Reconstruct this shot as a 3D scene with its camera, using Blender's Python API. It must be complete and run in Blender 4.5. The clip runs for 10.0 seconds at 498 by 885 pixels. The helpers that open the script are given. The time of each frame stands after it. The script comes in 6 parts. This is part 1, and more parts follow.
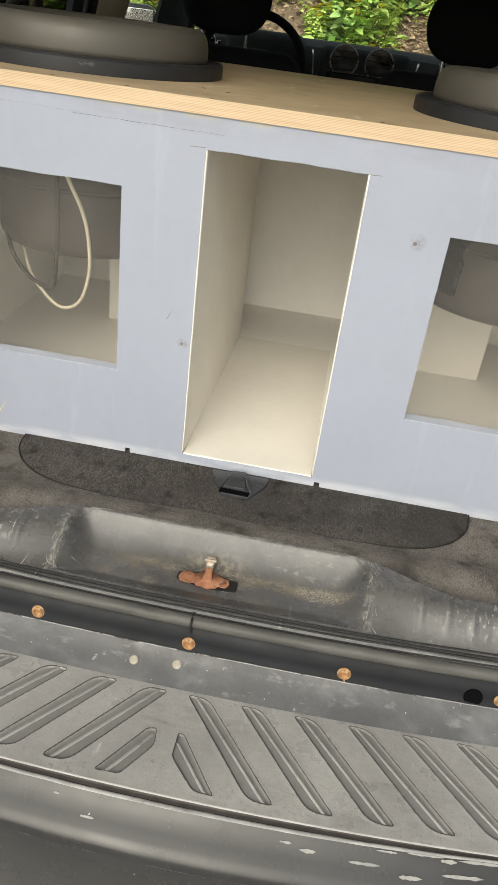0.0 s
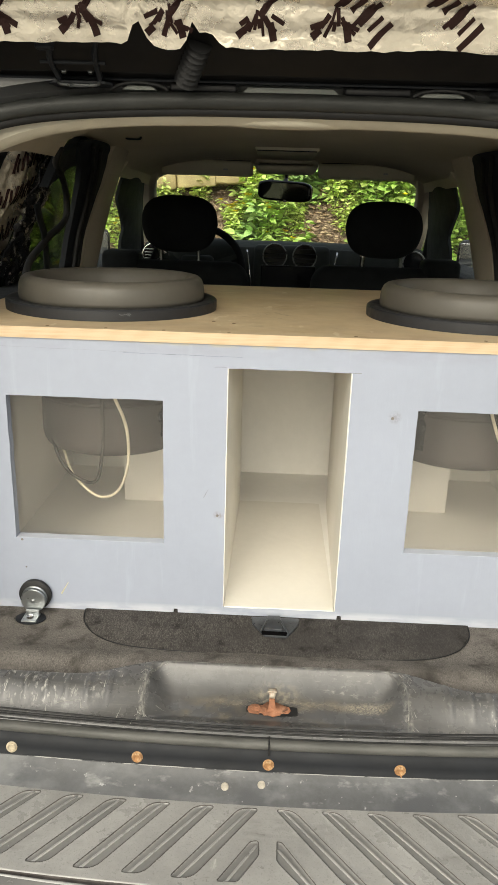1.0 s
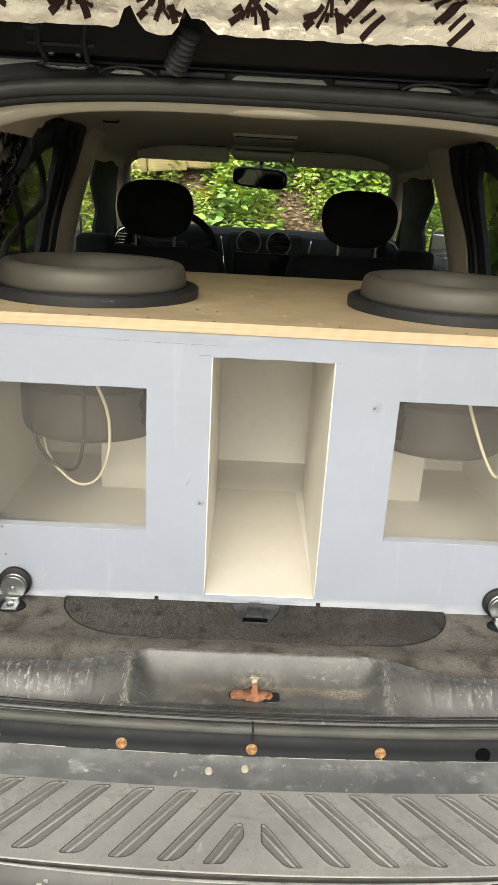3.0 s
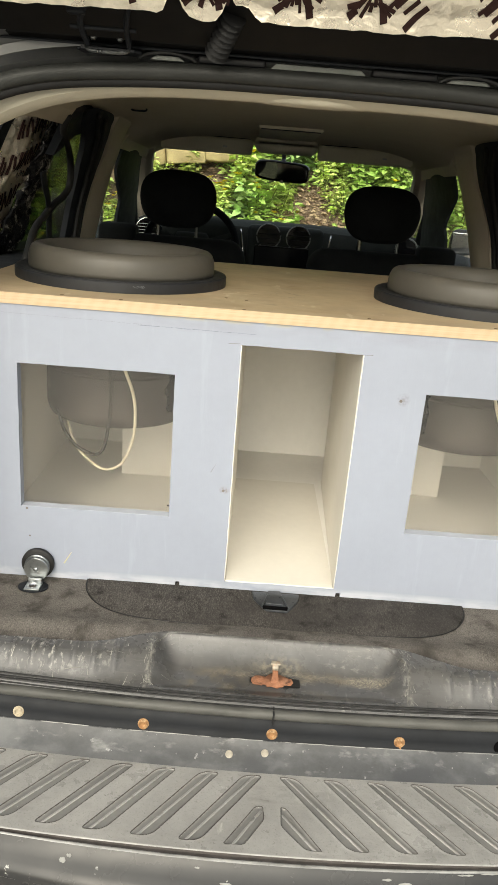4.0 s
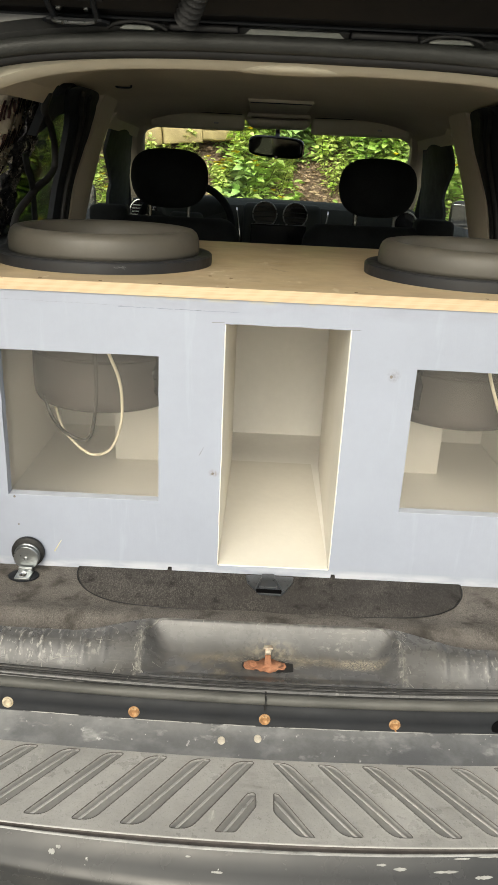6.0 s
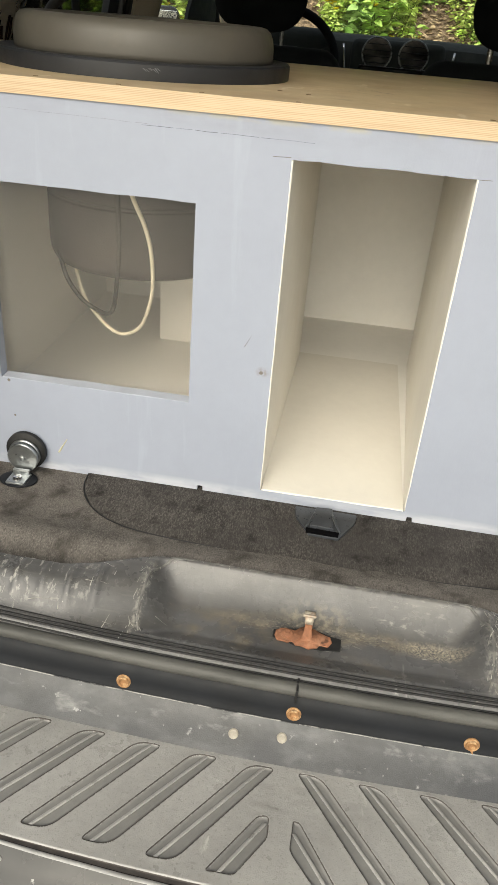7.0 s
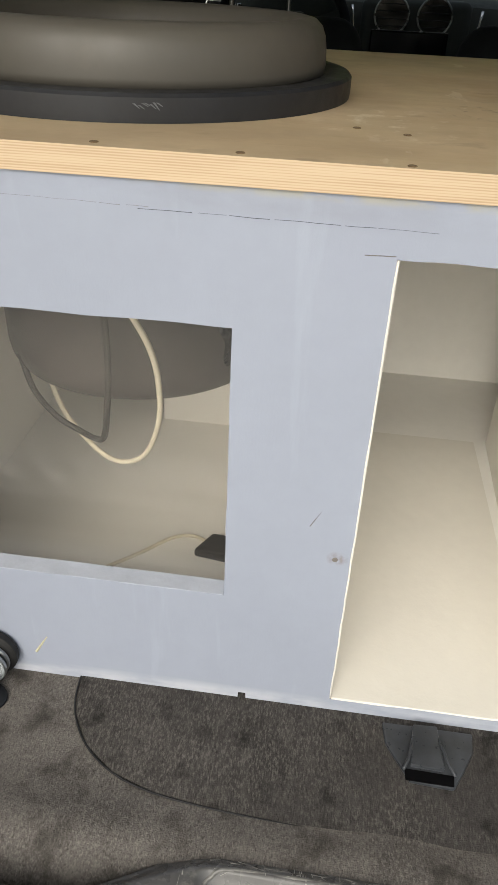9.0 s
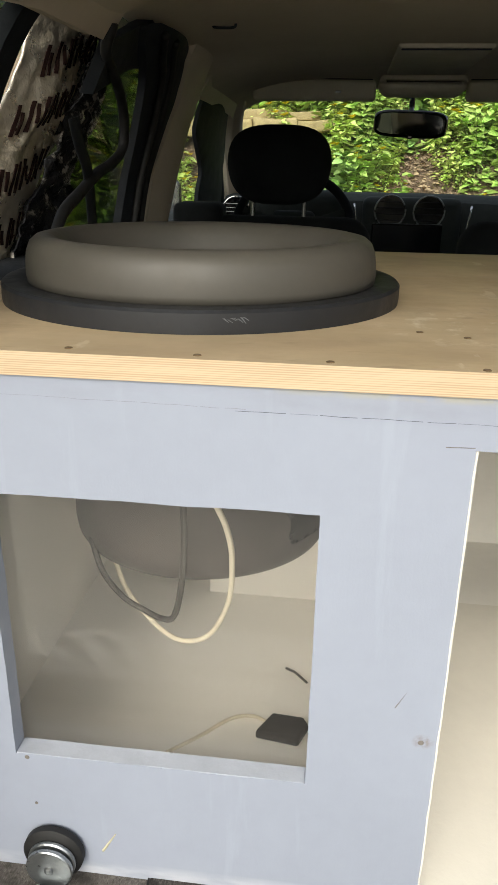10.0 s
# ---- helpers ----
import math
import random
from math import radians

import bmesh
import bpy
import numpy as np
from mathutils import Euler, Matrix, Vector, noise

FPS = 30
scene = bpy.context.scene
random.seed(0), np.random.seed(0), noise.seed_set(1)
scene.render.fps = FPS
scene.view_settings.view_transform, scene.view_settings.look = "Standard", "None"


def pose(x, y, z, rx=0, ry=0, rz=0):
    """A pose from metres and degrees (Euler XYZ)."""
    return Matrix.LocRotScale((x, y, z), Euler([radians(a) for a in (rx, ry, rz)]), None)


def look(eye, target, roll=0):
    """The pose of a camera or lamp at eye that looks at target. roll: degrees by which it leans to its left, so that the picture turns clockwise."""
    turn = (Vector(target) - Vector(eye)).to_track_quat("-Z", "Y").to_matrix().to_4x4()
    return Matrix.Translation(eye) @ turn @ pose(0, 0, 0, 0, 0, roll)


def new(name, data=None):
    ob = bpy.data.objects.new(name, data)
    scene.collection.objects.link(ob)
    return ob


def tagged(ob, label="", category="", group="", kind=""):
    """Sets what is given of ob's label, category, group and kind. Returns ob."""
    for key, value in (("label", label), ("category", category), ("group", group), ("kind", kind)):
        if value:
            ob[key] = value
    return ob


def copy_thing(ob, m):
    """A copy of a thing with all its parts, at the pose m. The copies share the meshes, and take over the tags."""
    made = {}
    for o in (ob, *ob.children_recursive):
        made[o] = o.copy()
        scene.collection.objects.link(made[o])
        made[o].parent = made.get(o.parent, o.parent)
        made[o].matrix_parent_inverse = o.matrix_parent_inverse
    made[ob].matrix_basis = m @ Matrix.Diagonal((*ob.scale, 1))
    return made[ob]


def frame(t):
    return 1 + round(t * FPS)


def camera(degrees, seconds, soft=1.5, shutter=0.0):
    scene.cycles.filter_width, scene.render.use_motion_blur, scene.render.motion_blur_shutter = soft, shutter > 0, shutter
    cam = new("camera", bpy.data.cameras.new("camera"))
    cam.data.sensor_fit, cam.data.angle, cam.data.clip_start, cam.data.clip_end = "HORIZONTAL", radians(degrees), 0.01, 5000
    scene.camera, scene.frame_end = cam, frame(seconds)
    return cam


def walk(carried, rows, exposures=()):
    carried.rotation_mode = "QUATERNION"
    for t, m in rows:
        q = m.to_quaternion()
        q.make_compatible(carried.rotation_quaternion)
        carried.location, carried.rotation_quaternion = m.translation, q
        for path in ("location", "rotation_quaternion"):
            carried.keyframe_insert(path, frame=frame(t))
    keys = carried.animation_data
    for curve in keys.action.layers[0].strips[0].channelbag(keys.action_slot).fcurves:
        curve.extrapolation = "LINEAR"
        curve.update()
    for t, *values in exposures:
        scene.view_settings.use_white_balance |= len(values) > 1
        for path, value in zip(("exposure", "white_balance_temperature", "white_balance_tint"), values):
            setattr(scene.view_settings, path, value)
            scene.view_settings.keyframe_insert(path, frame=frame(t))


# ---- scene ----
cam = camera(37.6, 10.0, soft=1.25)
PATH = [
    (0, (0.079, -0.907, 0.584), (-0.073, 0.817, -0.419), 7.7),
    (0.5, (0.044, -1.066, 0.679), (0.012, 0.804, -0.03), 3.3),
    (1, (-0.03, -1.124, 0.684), (-0.082, 0.779, 0.069), 1.8),
    (1.5, (-0.033, -1.108, 0.69), (-0.089, 0.792, 0.07), 0.9),
    (2, (-0.045, -1.112, 0.684), (-0.067, 0.782, 0.043), 1.2),
    (2.5, (-0.056, -1.13, 0.686), (-0.042, 0.762, 0.039), 2.3),
    (3.8, (-0.06, -1.128, 0.689), (-0.005, 0.765, 0.045), 4.0),
    (4, (-0.087, -1.14, 0.677), (-0.064, 0.749, 0.019), 4.6),
    (4.5, (-0.091, -1.139, 0.681), (-0.189, 0.72, -0.049), 4.2),
    (5, (-0.042, -1.133, 0.682), (-0.106, 0.741, -0.012), -0.1),
    (6.5, (-0.055, -1.078, 0.639), (-0.065, 0.782, -0.094), 4.8),
    (7, (-0.022, -0.819, 0.572), (-0.222, 0.895, -0.439), 4.9),
    (7.5, (0.051, -0.62, 0.543), (-0.134, 0.988, -0.632), 5.6),
    (8, (-0.036, -0.528, 0.534), (-0.196, 1.056, -0.677), 7.0),
    (8.5, (-0.098, -0.444, 0.557), (-0.058, 1.178, -0.612), 8.3),
    (9, (-0.138, -0.452, 0.591), (-0.31, 1.214, -0.502), 2.8),
    (9.5, (-0.175, -0.487, 0.626), (-0.275, 1.341, -0.179), 5.8),
    (10, (-0.197, -0.475, 0.619), (-0.413, 1.382, -0.09), 1.0),
]
walk(cam, [(t, look(eye, target, roll)) for t, eye, target, roll in PATH], exposures=[(0, 0.52, 6850, 5), (0.9, 0.70, 7000, 4), (6.5, 0.76, 7000, 4), (7.5, 0.47, 6900, 5), (8.0, 0.49, 6800, 5), (8.5, 0.32, 6750, 6), (9, 0.44, 6650, 6), (9.5, 0.60, 6800, 5), (10, 0.68, 6650, 5)])

# ---- light: overcast sky, with a wide soft sun behind the car ----
SUN_EL, SUN_AZ = 36.0, 190.0
world = bpy.data.worlds.new("sky")
scene.world = world
world.use_nodes = True
wn = world.node_tree.nodes
sky = wn.new("ShaderNodeTexSky")
sky.sky_type = "NISHITA"
sky.sun_disc = False
sky.sun_elevation, sky.sun_rotation = radians(SUN_EL), radians(SUN_AZ)
sky.air_density, sky.dust_density, sky.ozone_density = 1.0, 4.0, 1.0
wn["Background"].inputs["Strength"].default_value = 0.15
haze = wn.new("ShaderNodeHueSaturation")
haze.inputs["Saturation"].default_value = 0.5
world.node_tree.links.new(sky.outputs[0], haze.inputs["Color"])
world.node_tree.links.new(haze.outputs[0], wn["Background"].inputs["Color"])
sun = new("sun", bpy.data.lights.new("sun", "SUN"))
sun.data.energy, sun.data.angle, sun.data.color = 0.95, radians(60), (1.0, 0.97, 0.92)
sd = Vector((math.sin(radians(SUN_AZ)) * math.cos(radians(SUN_EL)), math.cos(radians(SUN_AZ)) * math.cos(radians(SUN_EL)), math.sin(radians(SUN_EL))))
sun.matrix_world = look(sd * 20, (0, 0, 0))

# ---- materials ----


def shade(name, base, rough=0.5, metal=0.0, spec=0.5, vary=0.12, scale=8.0, bump=(), layers=(), coat=0.0, random_value=0.0, spots=()):
    """A surface: base colour with two scales of variation, layers of (scale, stretch, low, high, colour, amount) on
    top, spots of (centre, size, scale, stretch, low, high, colour, amount) held to one area, bumps of (scale, metres,
    stretch)."""
    m = bpy.data.materials.new(name)
    m.use_nodes = True
    nt = m.node_tree
    n, l = nt.nodes, nt.links
    b = n["Principled BSDF"]
    b.inputs["Roughness"].default_value, b.inputs["Metallic"].default_value = rough, metal
    b.inputs["Specular IOR Level"].default_value = spec
    b.inputs["Coat Weight"].default_value = coat
    b.inputs["Coat Roughness"].default_value = 0.1
    co = n.new("ShaderNodeTexCoord").outputs["Object"]

    def grain(sc, stretch=(1, 1, 1), detail=5.0, rough_=0.6):
        mp = n.new("ShaderNodeMapping")
        mp.inputs["Scale"].default_value = stretch
        l.new(co, mp.inputs["Vector"])
        t = n.new("ShaderNodeTexNoise")
        t.inputs["Scale"].default_value, t.inputs["Detail"].default_value, t.inputs["Roughness"].default_value = sc, detail, rough_
        l.new(mp.outputs[0], t.inputs["Vector"])
        return t.outputs["Fac"]

    def ramp(fac, lo, hi, a=0.0, z=1.0):
        r = n.new("ShaderNodeMapRange")
        r.clamp = True
        for k, v in zip(("From Min", "From Max", "To Min", "To Max"), (lo, hi, a, z)):
            r.inputs[k].default_value = v
        l.new(fac, r.inputs["Value"])
        return r.outputs[0]

    def mix(fac, a, c):
        x = n.new("ShaderNodeMix")
        x.data_type = "RGBA"
        for s, v in ((x.inputs["Factor"], fac), (x.inputs["A"], a), (x.inputs["B"], c)):
            if isinstance(v, (tuple, list)):
                s.default_value = (*v, 1) if len(v) == 3 else v
            elif isinstance(v, float):
                s.default_value = v
            else:
                l.new(v, s)
        return x.outputs["Result"]

    lo = tuple(c * (1 - vary) for c in base)
    hi = tuple(min(1, c * (1 + vary)) for c in base)
    col = mix(ramp(grain(scale), 0.3, 0.7), lo, hi)
    fine = mix(ramp(grain(scale * 14), 0.3, 0.7), tuple(1 - vary * 0.6 for _ in range(3)), (1.0, 1.0, 1.0))
    mu = n.new("ShaderNodeMix")
    mu.data_type, mu.blend_type = "RGBA", "MULTIPLY"
    mu.inputs["Factor"].default_value = 1.0
    l.new(col, mu.inputs["A"])
    l.new(fine, mu.inputs["B"])
    col = mu.outputs["Result"]
    if random_value:
        oi = n.new("ShaderNodeNewGeometry").outputs["Random Per Island"]
        hs = n.new("ShaderNodeHueSaturation")
        l.new(ramp(oi, 0, 1, 1 - random_value, 1 + random_value), hs.inputs["Value"])
        l.new(ramp(oi, 0, 1, 0.485, 0.515), hs.inputs["Hue"])
        l.new(col, hs.inputs["Color"])
        col = hs.outputs["Color"]
    for sc, stretch, a, z, colour, amount in layers:
        col = mix(ramp(grain(sc, stretch), a, z, 0.0, amount), col, colour)
    for centre, size, sc, stretch, a, z, colour, amount in spots:
        sub, div, ln = (n.new("ShaderNodeVectorMath") for _ in range(3))
        mul = n.new("ShaderNodeMath")
        sub.operation, div.operation, ln.operation = "SUBTRACT", "DIVIDE", "LENGTH"
        l.new(co, sub.inputs[0])
        sub.inputs[1].default_value, div.inputs[1].default_value = centre, size
        l.new(sub.outputs["Vector"], div.inputs[0])
        l.new(div.outputs["Vector"], ln.inputs[0])
        mul.operation = "MULTIPLY"
        l.new(ramp(ln.outputs["Value"], 1.0, 0.45), mul.inputs[0])
        l.new(ramp(grain(sc, stretch), a, z, 0.0, amount), mul.inputs[1])
        col = mix(mul.outputs[0], col, colour)
    l.new(col, b.inputs["Base Color"])
    l.new(ramp(grain(scale * 3), 0.3, 0.7, max(0.02, rough - 0.08), min(1, rough + 0.08)), b.inputs["Roughness"])
    last = None
    for bb in bump:
        sc, depth, stretch = (*bb, (1, 1, 1))[:3] if len(bb) == 2 else bb
        bn = n.new("ShaderNodeBump")
        bn.inputs["Distance"].default_value = depth
        bn.inputs["Strength"].default_value = 1.0
        l.new(grain(sc, stretch), bn.inputs["Height"])
        if last is not None:
            l.new(last, bn.inputs["Normal"])
        last = bn.outputs[0]
    if last is not None:
        l.new(last, b.inputs["Normal"])
    return m


def clear(name, tint, gloss=0.04, rough=0.02, veil=0.0):
    """A pane: lets tinted light through, reflects by Fresnel, and carries a thin pale haze film."""
    m = bpy.data.materials.new(name)
    m.use_nodes = True
    n, l = m.node_tree.nodes, m.node_tree.links
    n.clear()
    out, mx = n.new("ShaderNodeOutputMaterial"), n.new("ShaderNodeMixShader")
    tr, gl = n.new("ShaderNodeBsdfTransparent"), n.new("ShaderNodeBsdfGlossy")
    lw, pw, mr = n.new("ShaderNodeLayerWeight"), n.new("ShaderNodeMath"), n.new("ShaderNodeMapRange")
    pw.operation = "POWER"
    pw.inputs[1].default_value = 4.0
    lw.inputs["Blend"].default_value = 0.5
    l.new(lw.outputs["Facing"], pw.inputs[0])
    l.new(pw.outputs[0], mr.inputs["Value"])
    mr.inputs["To Min"].default_value, mr.inputs["To Max"].default_value = gloss, 0.5
    tr.inputs["Color"].default_value = (*tint, 1)
    gl.inputs["Roughness"].default_value = rough
    l.new(mr.outputs[0], mx.inputs[0])
    l.new(tr.outputs[0], mx.inputs[1])
    l.new(gl.outputs[0], mx.inputs[2])
    film, df = n.new("ShaderNodeMixShader"), n.new("ShaderNodeBsdfDiffuse")
    df.inputs["Color"].default_value = (0.80, 0.77, 0.73, 1)
    film.inputs[0].default_value = veil
    l.new(mx.outputs[0], film.inputs[1])
    l.new(df.outputs[0], film.inputs[2])
    l.new(film.outputs[0], out.inputs["Surface"])
    return m


def ply_edge_shade():
    """Birch plywood: long grain on top, thin layers of alternating tone down the edge."""
    m = shade("birch_plywood", (0.57, 0.452, 0.298), 0.5, vary=0.13, scale=5.0, bump=((180, 0.0002, (0.08, 1, 1)),),
              layers=((9, (0.12, 1.6, 1), 0.5, 0.75, (0.54, 0.385, 0.225), 0.45), (40, (0.06, 1, 1), 0.52, 0.7, (0.42, 0.29, 0.15), 0.25),
                      (14, (1, 1, 1), 0.63, 0.74, (0.40, 0.27, 0.14), 0.6), (60, (1, 1, 1), 0.70, 0.77, (0.72, 0.64, 0.52), 0.7), (150, (0.03, 1, 1), 0.5, 0.7, (0.44, 0.32, 0.185), 0.25), (3.2, (1, 1.5, 1), 0.44, 0.60, (0.43, 0.335, 0.21), 0.65), (11, (0.7, 1, 1), 0.50, 0.62, (0.41, 0.31, 0.20), 0.6), (34, (0.5, 1, 1), 0.62, 0.70, (0.33, 0.25, 0.165), 0.5), (24, (1, 0.35, 1), 0.66, 0.70, (0.70, 0.62, 0.49), 0.5)),
              spots=(((-0.10, 0.14, 0.018), (0.07, 0.09, 0.03), 45, ONE, 0.55, 0.66, (0.74, 0.66, 0.54), 0.7), ((-0.04, 0.33, 0.018), (0.14, 0.16, 0.03), 16, ONE, 0.46, 0.66, (0.38, 0.275, 0.165), 0.6), ((0.03, 0.09, 0.018), (0.12, 0.09, 0.03), 22, ONE, 0.5, 0.66, (0.44, 0.33, 0.2), 0.5),
                     ((0.08, 0.48, 0.018), (0.18, 0.2, 0.03), 12, ONE, 0.45, 0.7, (0.40, 0.30, 0.19), 0.6), ((-0.02, 0.22, 0.018), (0.05, 0.06, 0.03), 90, ONE, 0.58, 0.66, (0.22, 0.17, 0.12), 0.6)))
    n, l = m.node_tree.nodes, m.node_tree.links
    b = n["Principled BSDF"]
    old = b.inputs["Base Color"].links[0].from_socket
    co = n.new("ShaderNodeTexCoord").outputs["Object"]
    w = n.new("ShaderNodeTexWave")
    w.bands_direction = "Z"
    w.inputs["Scale"].default_value, w.inputs["Distortion"].default_value, w.inputs["Detail"].default_value = 195.0, 0.35, 2.0
    w.inputs["Detail Scale"].default_value = 0.6
    wn, wm, wr, wa = n.new("ShaderNodeTexNoise"), n.new("ShaderNodeMapping"), n.new("ShaderNodeMapRange"), n.new("ShaderNodeMath")
    wm.inputs["Scale"].default_value = (0.10, 1, 2.6)
    wn.inputs["Scale"].default_value, wn.inputs["Detail"].default_value = 110.0, 4.0
    l.new(co, wm.inputs["Vector"])
    l.new(wm.outputs[0], wn.inputs["Vector"])
    l.new(wn.outputs["Fac"], wr.inputs["Value"])
    for k, v in zip(("From Min", "From Max", "To Min", "To Max"), (0.3, 0.7, -0.55, 0.40)):
        wr.inputs[k].default_value = v
    wa.operation = "ADD"
    l.new(w.outputs["Fac"], wa.inputs[0])
    l.new(wr.outputs[0], wa.inputs[1])
    l.new(co, w.inputs["Vector"])
    geo = n.new("ShaderNodeNewGeometry").outputs["True Normal"]
    sep = n.new("ShaderNodeSeparateXYZ")
    l.new(geo, sep.inputs[0])
    ab = n.new("ShaderNodeMath")
    ab.operation = "ABSOLUTE"
    l.new(sep.outputs["Z"], ab.inputs[0])
    thin = n.new("ShaderNodeMapRange")
    thin.inputs["From Min"].default_value, thin.inputs["From Max"].default_value = 0.05, 0.55
    l.new(wa.outputs[0], thin.inputs["Value"])
    cr = n.new("ShaderNodeMix")
    cr.data_type = "RGBA"
    l.new(thin.outputs[0], cr.inputs["Factor"])
    cr.inputs["A"].default_value, cr.inputs["B"].default_value = (0.46, 0.325, 0.20, 1), (0.57, 0.44, 0.292, 1)
    mx = n.new("ShaderNodeMix")
    mx.data_type = "RGBA"
    l.new(ab.outputs[0], mx.inputs["Factor"])
    l.new(cr.outputs["Result"], mx.inputs["A"])
    l.new(old, mx.inputs["B"])
    l.new(mx.outputs["Result"], b.inputs["Base Color"])
    return m


def foil_shade():
    """Aluminium foil: flat facets between crisp creases, over a fine weave."""
    m = shade("wrinkled_silver_foil", (0.80, 0.725, 0.595), 0.30, metal=0.74, vary=0.08, scale=9, bump=((14, 0.008), (55, 0.002), (700, 0.0003, (1, 0.1, 1))))
    n, l = m.node_tree.nodes, m.node_tree.links
    b = n["Principled BSDF"]
    last = b.inputs["Normal"].links[0].from_socket
    co = n.new("ShaderNodeTexCoord").outputs["Object"]
    for sc, amount, stretch in ((26, 0.26, (0.6, 2.4, 2.4)), (90, 0.14, (1, 1.5, 1.5))):
        mp, v = n.new("ShaderNodeMapping"), n.new("ShaderNodeTexVoronoi")
        mp.inputs["Scale"].default_value = stretch
        v.inputs["Scale"].default_value = sc
        l.new(co, mp.inputs["Vector"])
        l.new(mp.outputs[0], v.inputs["Vector"])
        sub, mul, add, nrm = (n.new("ShaderNodeVectorMath") for _ in range(4))
        sub.operation, mul.operation, add.operation, nrm.operation = "SUBTRACT", "SCALE", "ADD", "NORMALIZE"
        l.new(v.outputs["Color"], sub.inputs[0])
        sub.inputs[1].default_value = (0.5, 0.5, 0.5)
        l.new(sub.outputs[0], mul.inputs[0])
        mul.inputs["Scale"].default_value = amount
        l.new(last, add.inputs[0])
        l.new(mul.outputs[0], add.inputs[1])
        l.new(add.outputs[0], nrm.inputs[0])
        last = nrm.outputs[0]
    l.new(last, b.inputs["Normal"])
    return m


ONE = (1, 1, 1)
# Spots: paler along the foot, darker along the top edge, small local marks.
PAINT = shade("pale_blue_grey_paint", (0.310, 0.340, 0.416), 0.42, vary=0.05, scale=4.0, bump=((60, 0.0004, (1, 1, 0.25)), (500, 0.0001)),
              layers=((3, (1, 1, 0.3), 0.60, 0.8, (0.285, 0.313, 0.378), 0.6), (30, (1.2, 1, 0.12), 0.6, 0.72, (0.355, 0.392, 0.475), 0.5), (1.7, (1, 1, 0.6), 0.48, 0.66, (0.318, 0.340, 0.432), 0.6), (70, (1, 1, 0.07), 0.58, 0.72, (0.300, 0.332, 0.405), 0.4), (260, (1, 1, 1), 0.76, 0.8, (0.2, 0.2, 0.21), 0.6)),
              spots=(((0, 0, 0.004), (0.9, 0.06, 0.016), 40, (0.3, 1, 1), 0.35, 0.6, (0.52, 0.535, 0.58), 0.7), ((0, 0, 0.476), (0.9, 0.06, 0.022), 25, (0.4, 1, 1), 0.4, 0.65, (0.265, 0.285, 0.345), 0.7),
                     ((-0.07, 0, 0.478), (0.25, 0.05, 0.006), 60, (0.4, 1, 1), 0.5, 0.62, (0.42, 0.37, 0.19), 0.4), ((0.17, 0, 0.372), (0.012, 0.02, 0.012), 160, ONE, 0.4, 0.6, (0.2, 0.2, 0.21), 0.7), ((-0.108, 0, 0.191), (0.010, 0.02, 0.008), 160, ONE, 0.4, 0.6, (0.2, 0.17, 0.14), 0.7)))
# Paler copy of the box paint: skylight on the upward ledges put in.
LEDGE = shade("skylit_ledge_paint", (0.41, 0.44, 0.51), 0.8, vary=0.08, scale=30, bump=((120, 0.0005),), layers=((60, (0.4, 1, 1), 0.6, 0.72, (0.42, 0.44, 0.50), 0.6),))
EDGE = shade("bare_pale_edge", (0.78, 0.78, 0.76), 0.6, vary=0.08, scale=40, bump=((200, 0.0005),))
SCREW = shade("tarnished_screw", (0.20, 0.135, 0.075), 0.5, metal=0.3, vary=0.4, scale=300)
SMEAR = shade("pale_yellow_smear", (0.56, 0.53, 0.36), 0.5, vary=0.1, scale=50)
DENT = shade("grey_brown_filler", (0.20, 0.18, 0.16), 0.6, vary=0.35, scale=200, layers=((300, (1, 1, 1), 0.5, 0.7, (0.09, 0.08, 0.07), 0.7),))
PLUG = shade("dirty_pale_plug", (0.34, 0.31, 0.26), 0.7, vary=0.3, scale=120)
CREAM = shade("cream_interior_paint", (0.78, 0.75, 0.685), 0.5, vary=0.05, scale=4.0, bump=((60, 0.0004), (400, 0.0001)),
              layers=((6, (1, 1, 1), 0.6, 0.8, (0.73, 0.69, 0.60), 0.5), (90, (1, 1, 1), 0.74, 0.78, (0.4, 0.33, 0.22), 0.5)))
CHAMBER = shade("grey_white_chamber_paint", (0.88, 0.86, 0.815), 0.5, vary=0.05, scale=4.0, bump=((60, 0.0004), (400, 0.0001)),
                layers=((6, (1, 1, 1), 0.6, 0.8, (0.82, 0.795, 0.74), 0.5), (90, (1, 1, 1), 0.74, 0.78, (0.4, 0.35, 0.27), 0.5)))
PLY = ply_edge_shade()
CARPET = shade("charcoal_carpet", (0.142, 0.130, 0.120), 0.95, spec=0.1, vary=0.3, scale=9, bump=((800, 0.0012), (260, 0.0008)),
               layers=((520, (1.2, 0.55, 1), 0.46, 0.68, (0.235, 0.218, 0.198), 0.75), (460, (1.3, 0.5, 1), 0.52, 0.68, (0.040, 0.036, 0.033), 0.65), (70, (1.3, 0.7, 1), 0.52, 0.68, (0.19, 0.176, 0.158), 0.3), (6, (1, 1, 1), 0.5, 0.75, (0.065, 0.058, 0.051), 0.7), (24, (1, 1, 1), 0.52, 0.68, (0.04, 0.036, 0.032), 0.75), (700, (1, 1, 1), 0.75, 0.78, (0.35, 0.33, 0.3), 0.5)))
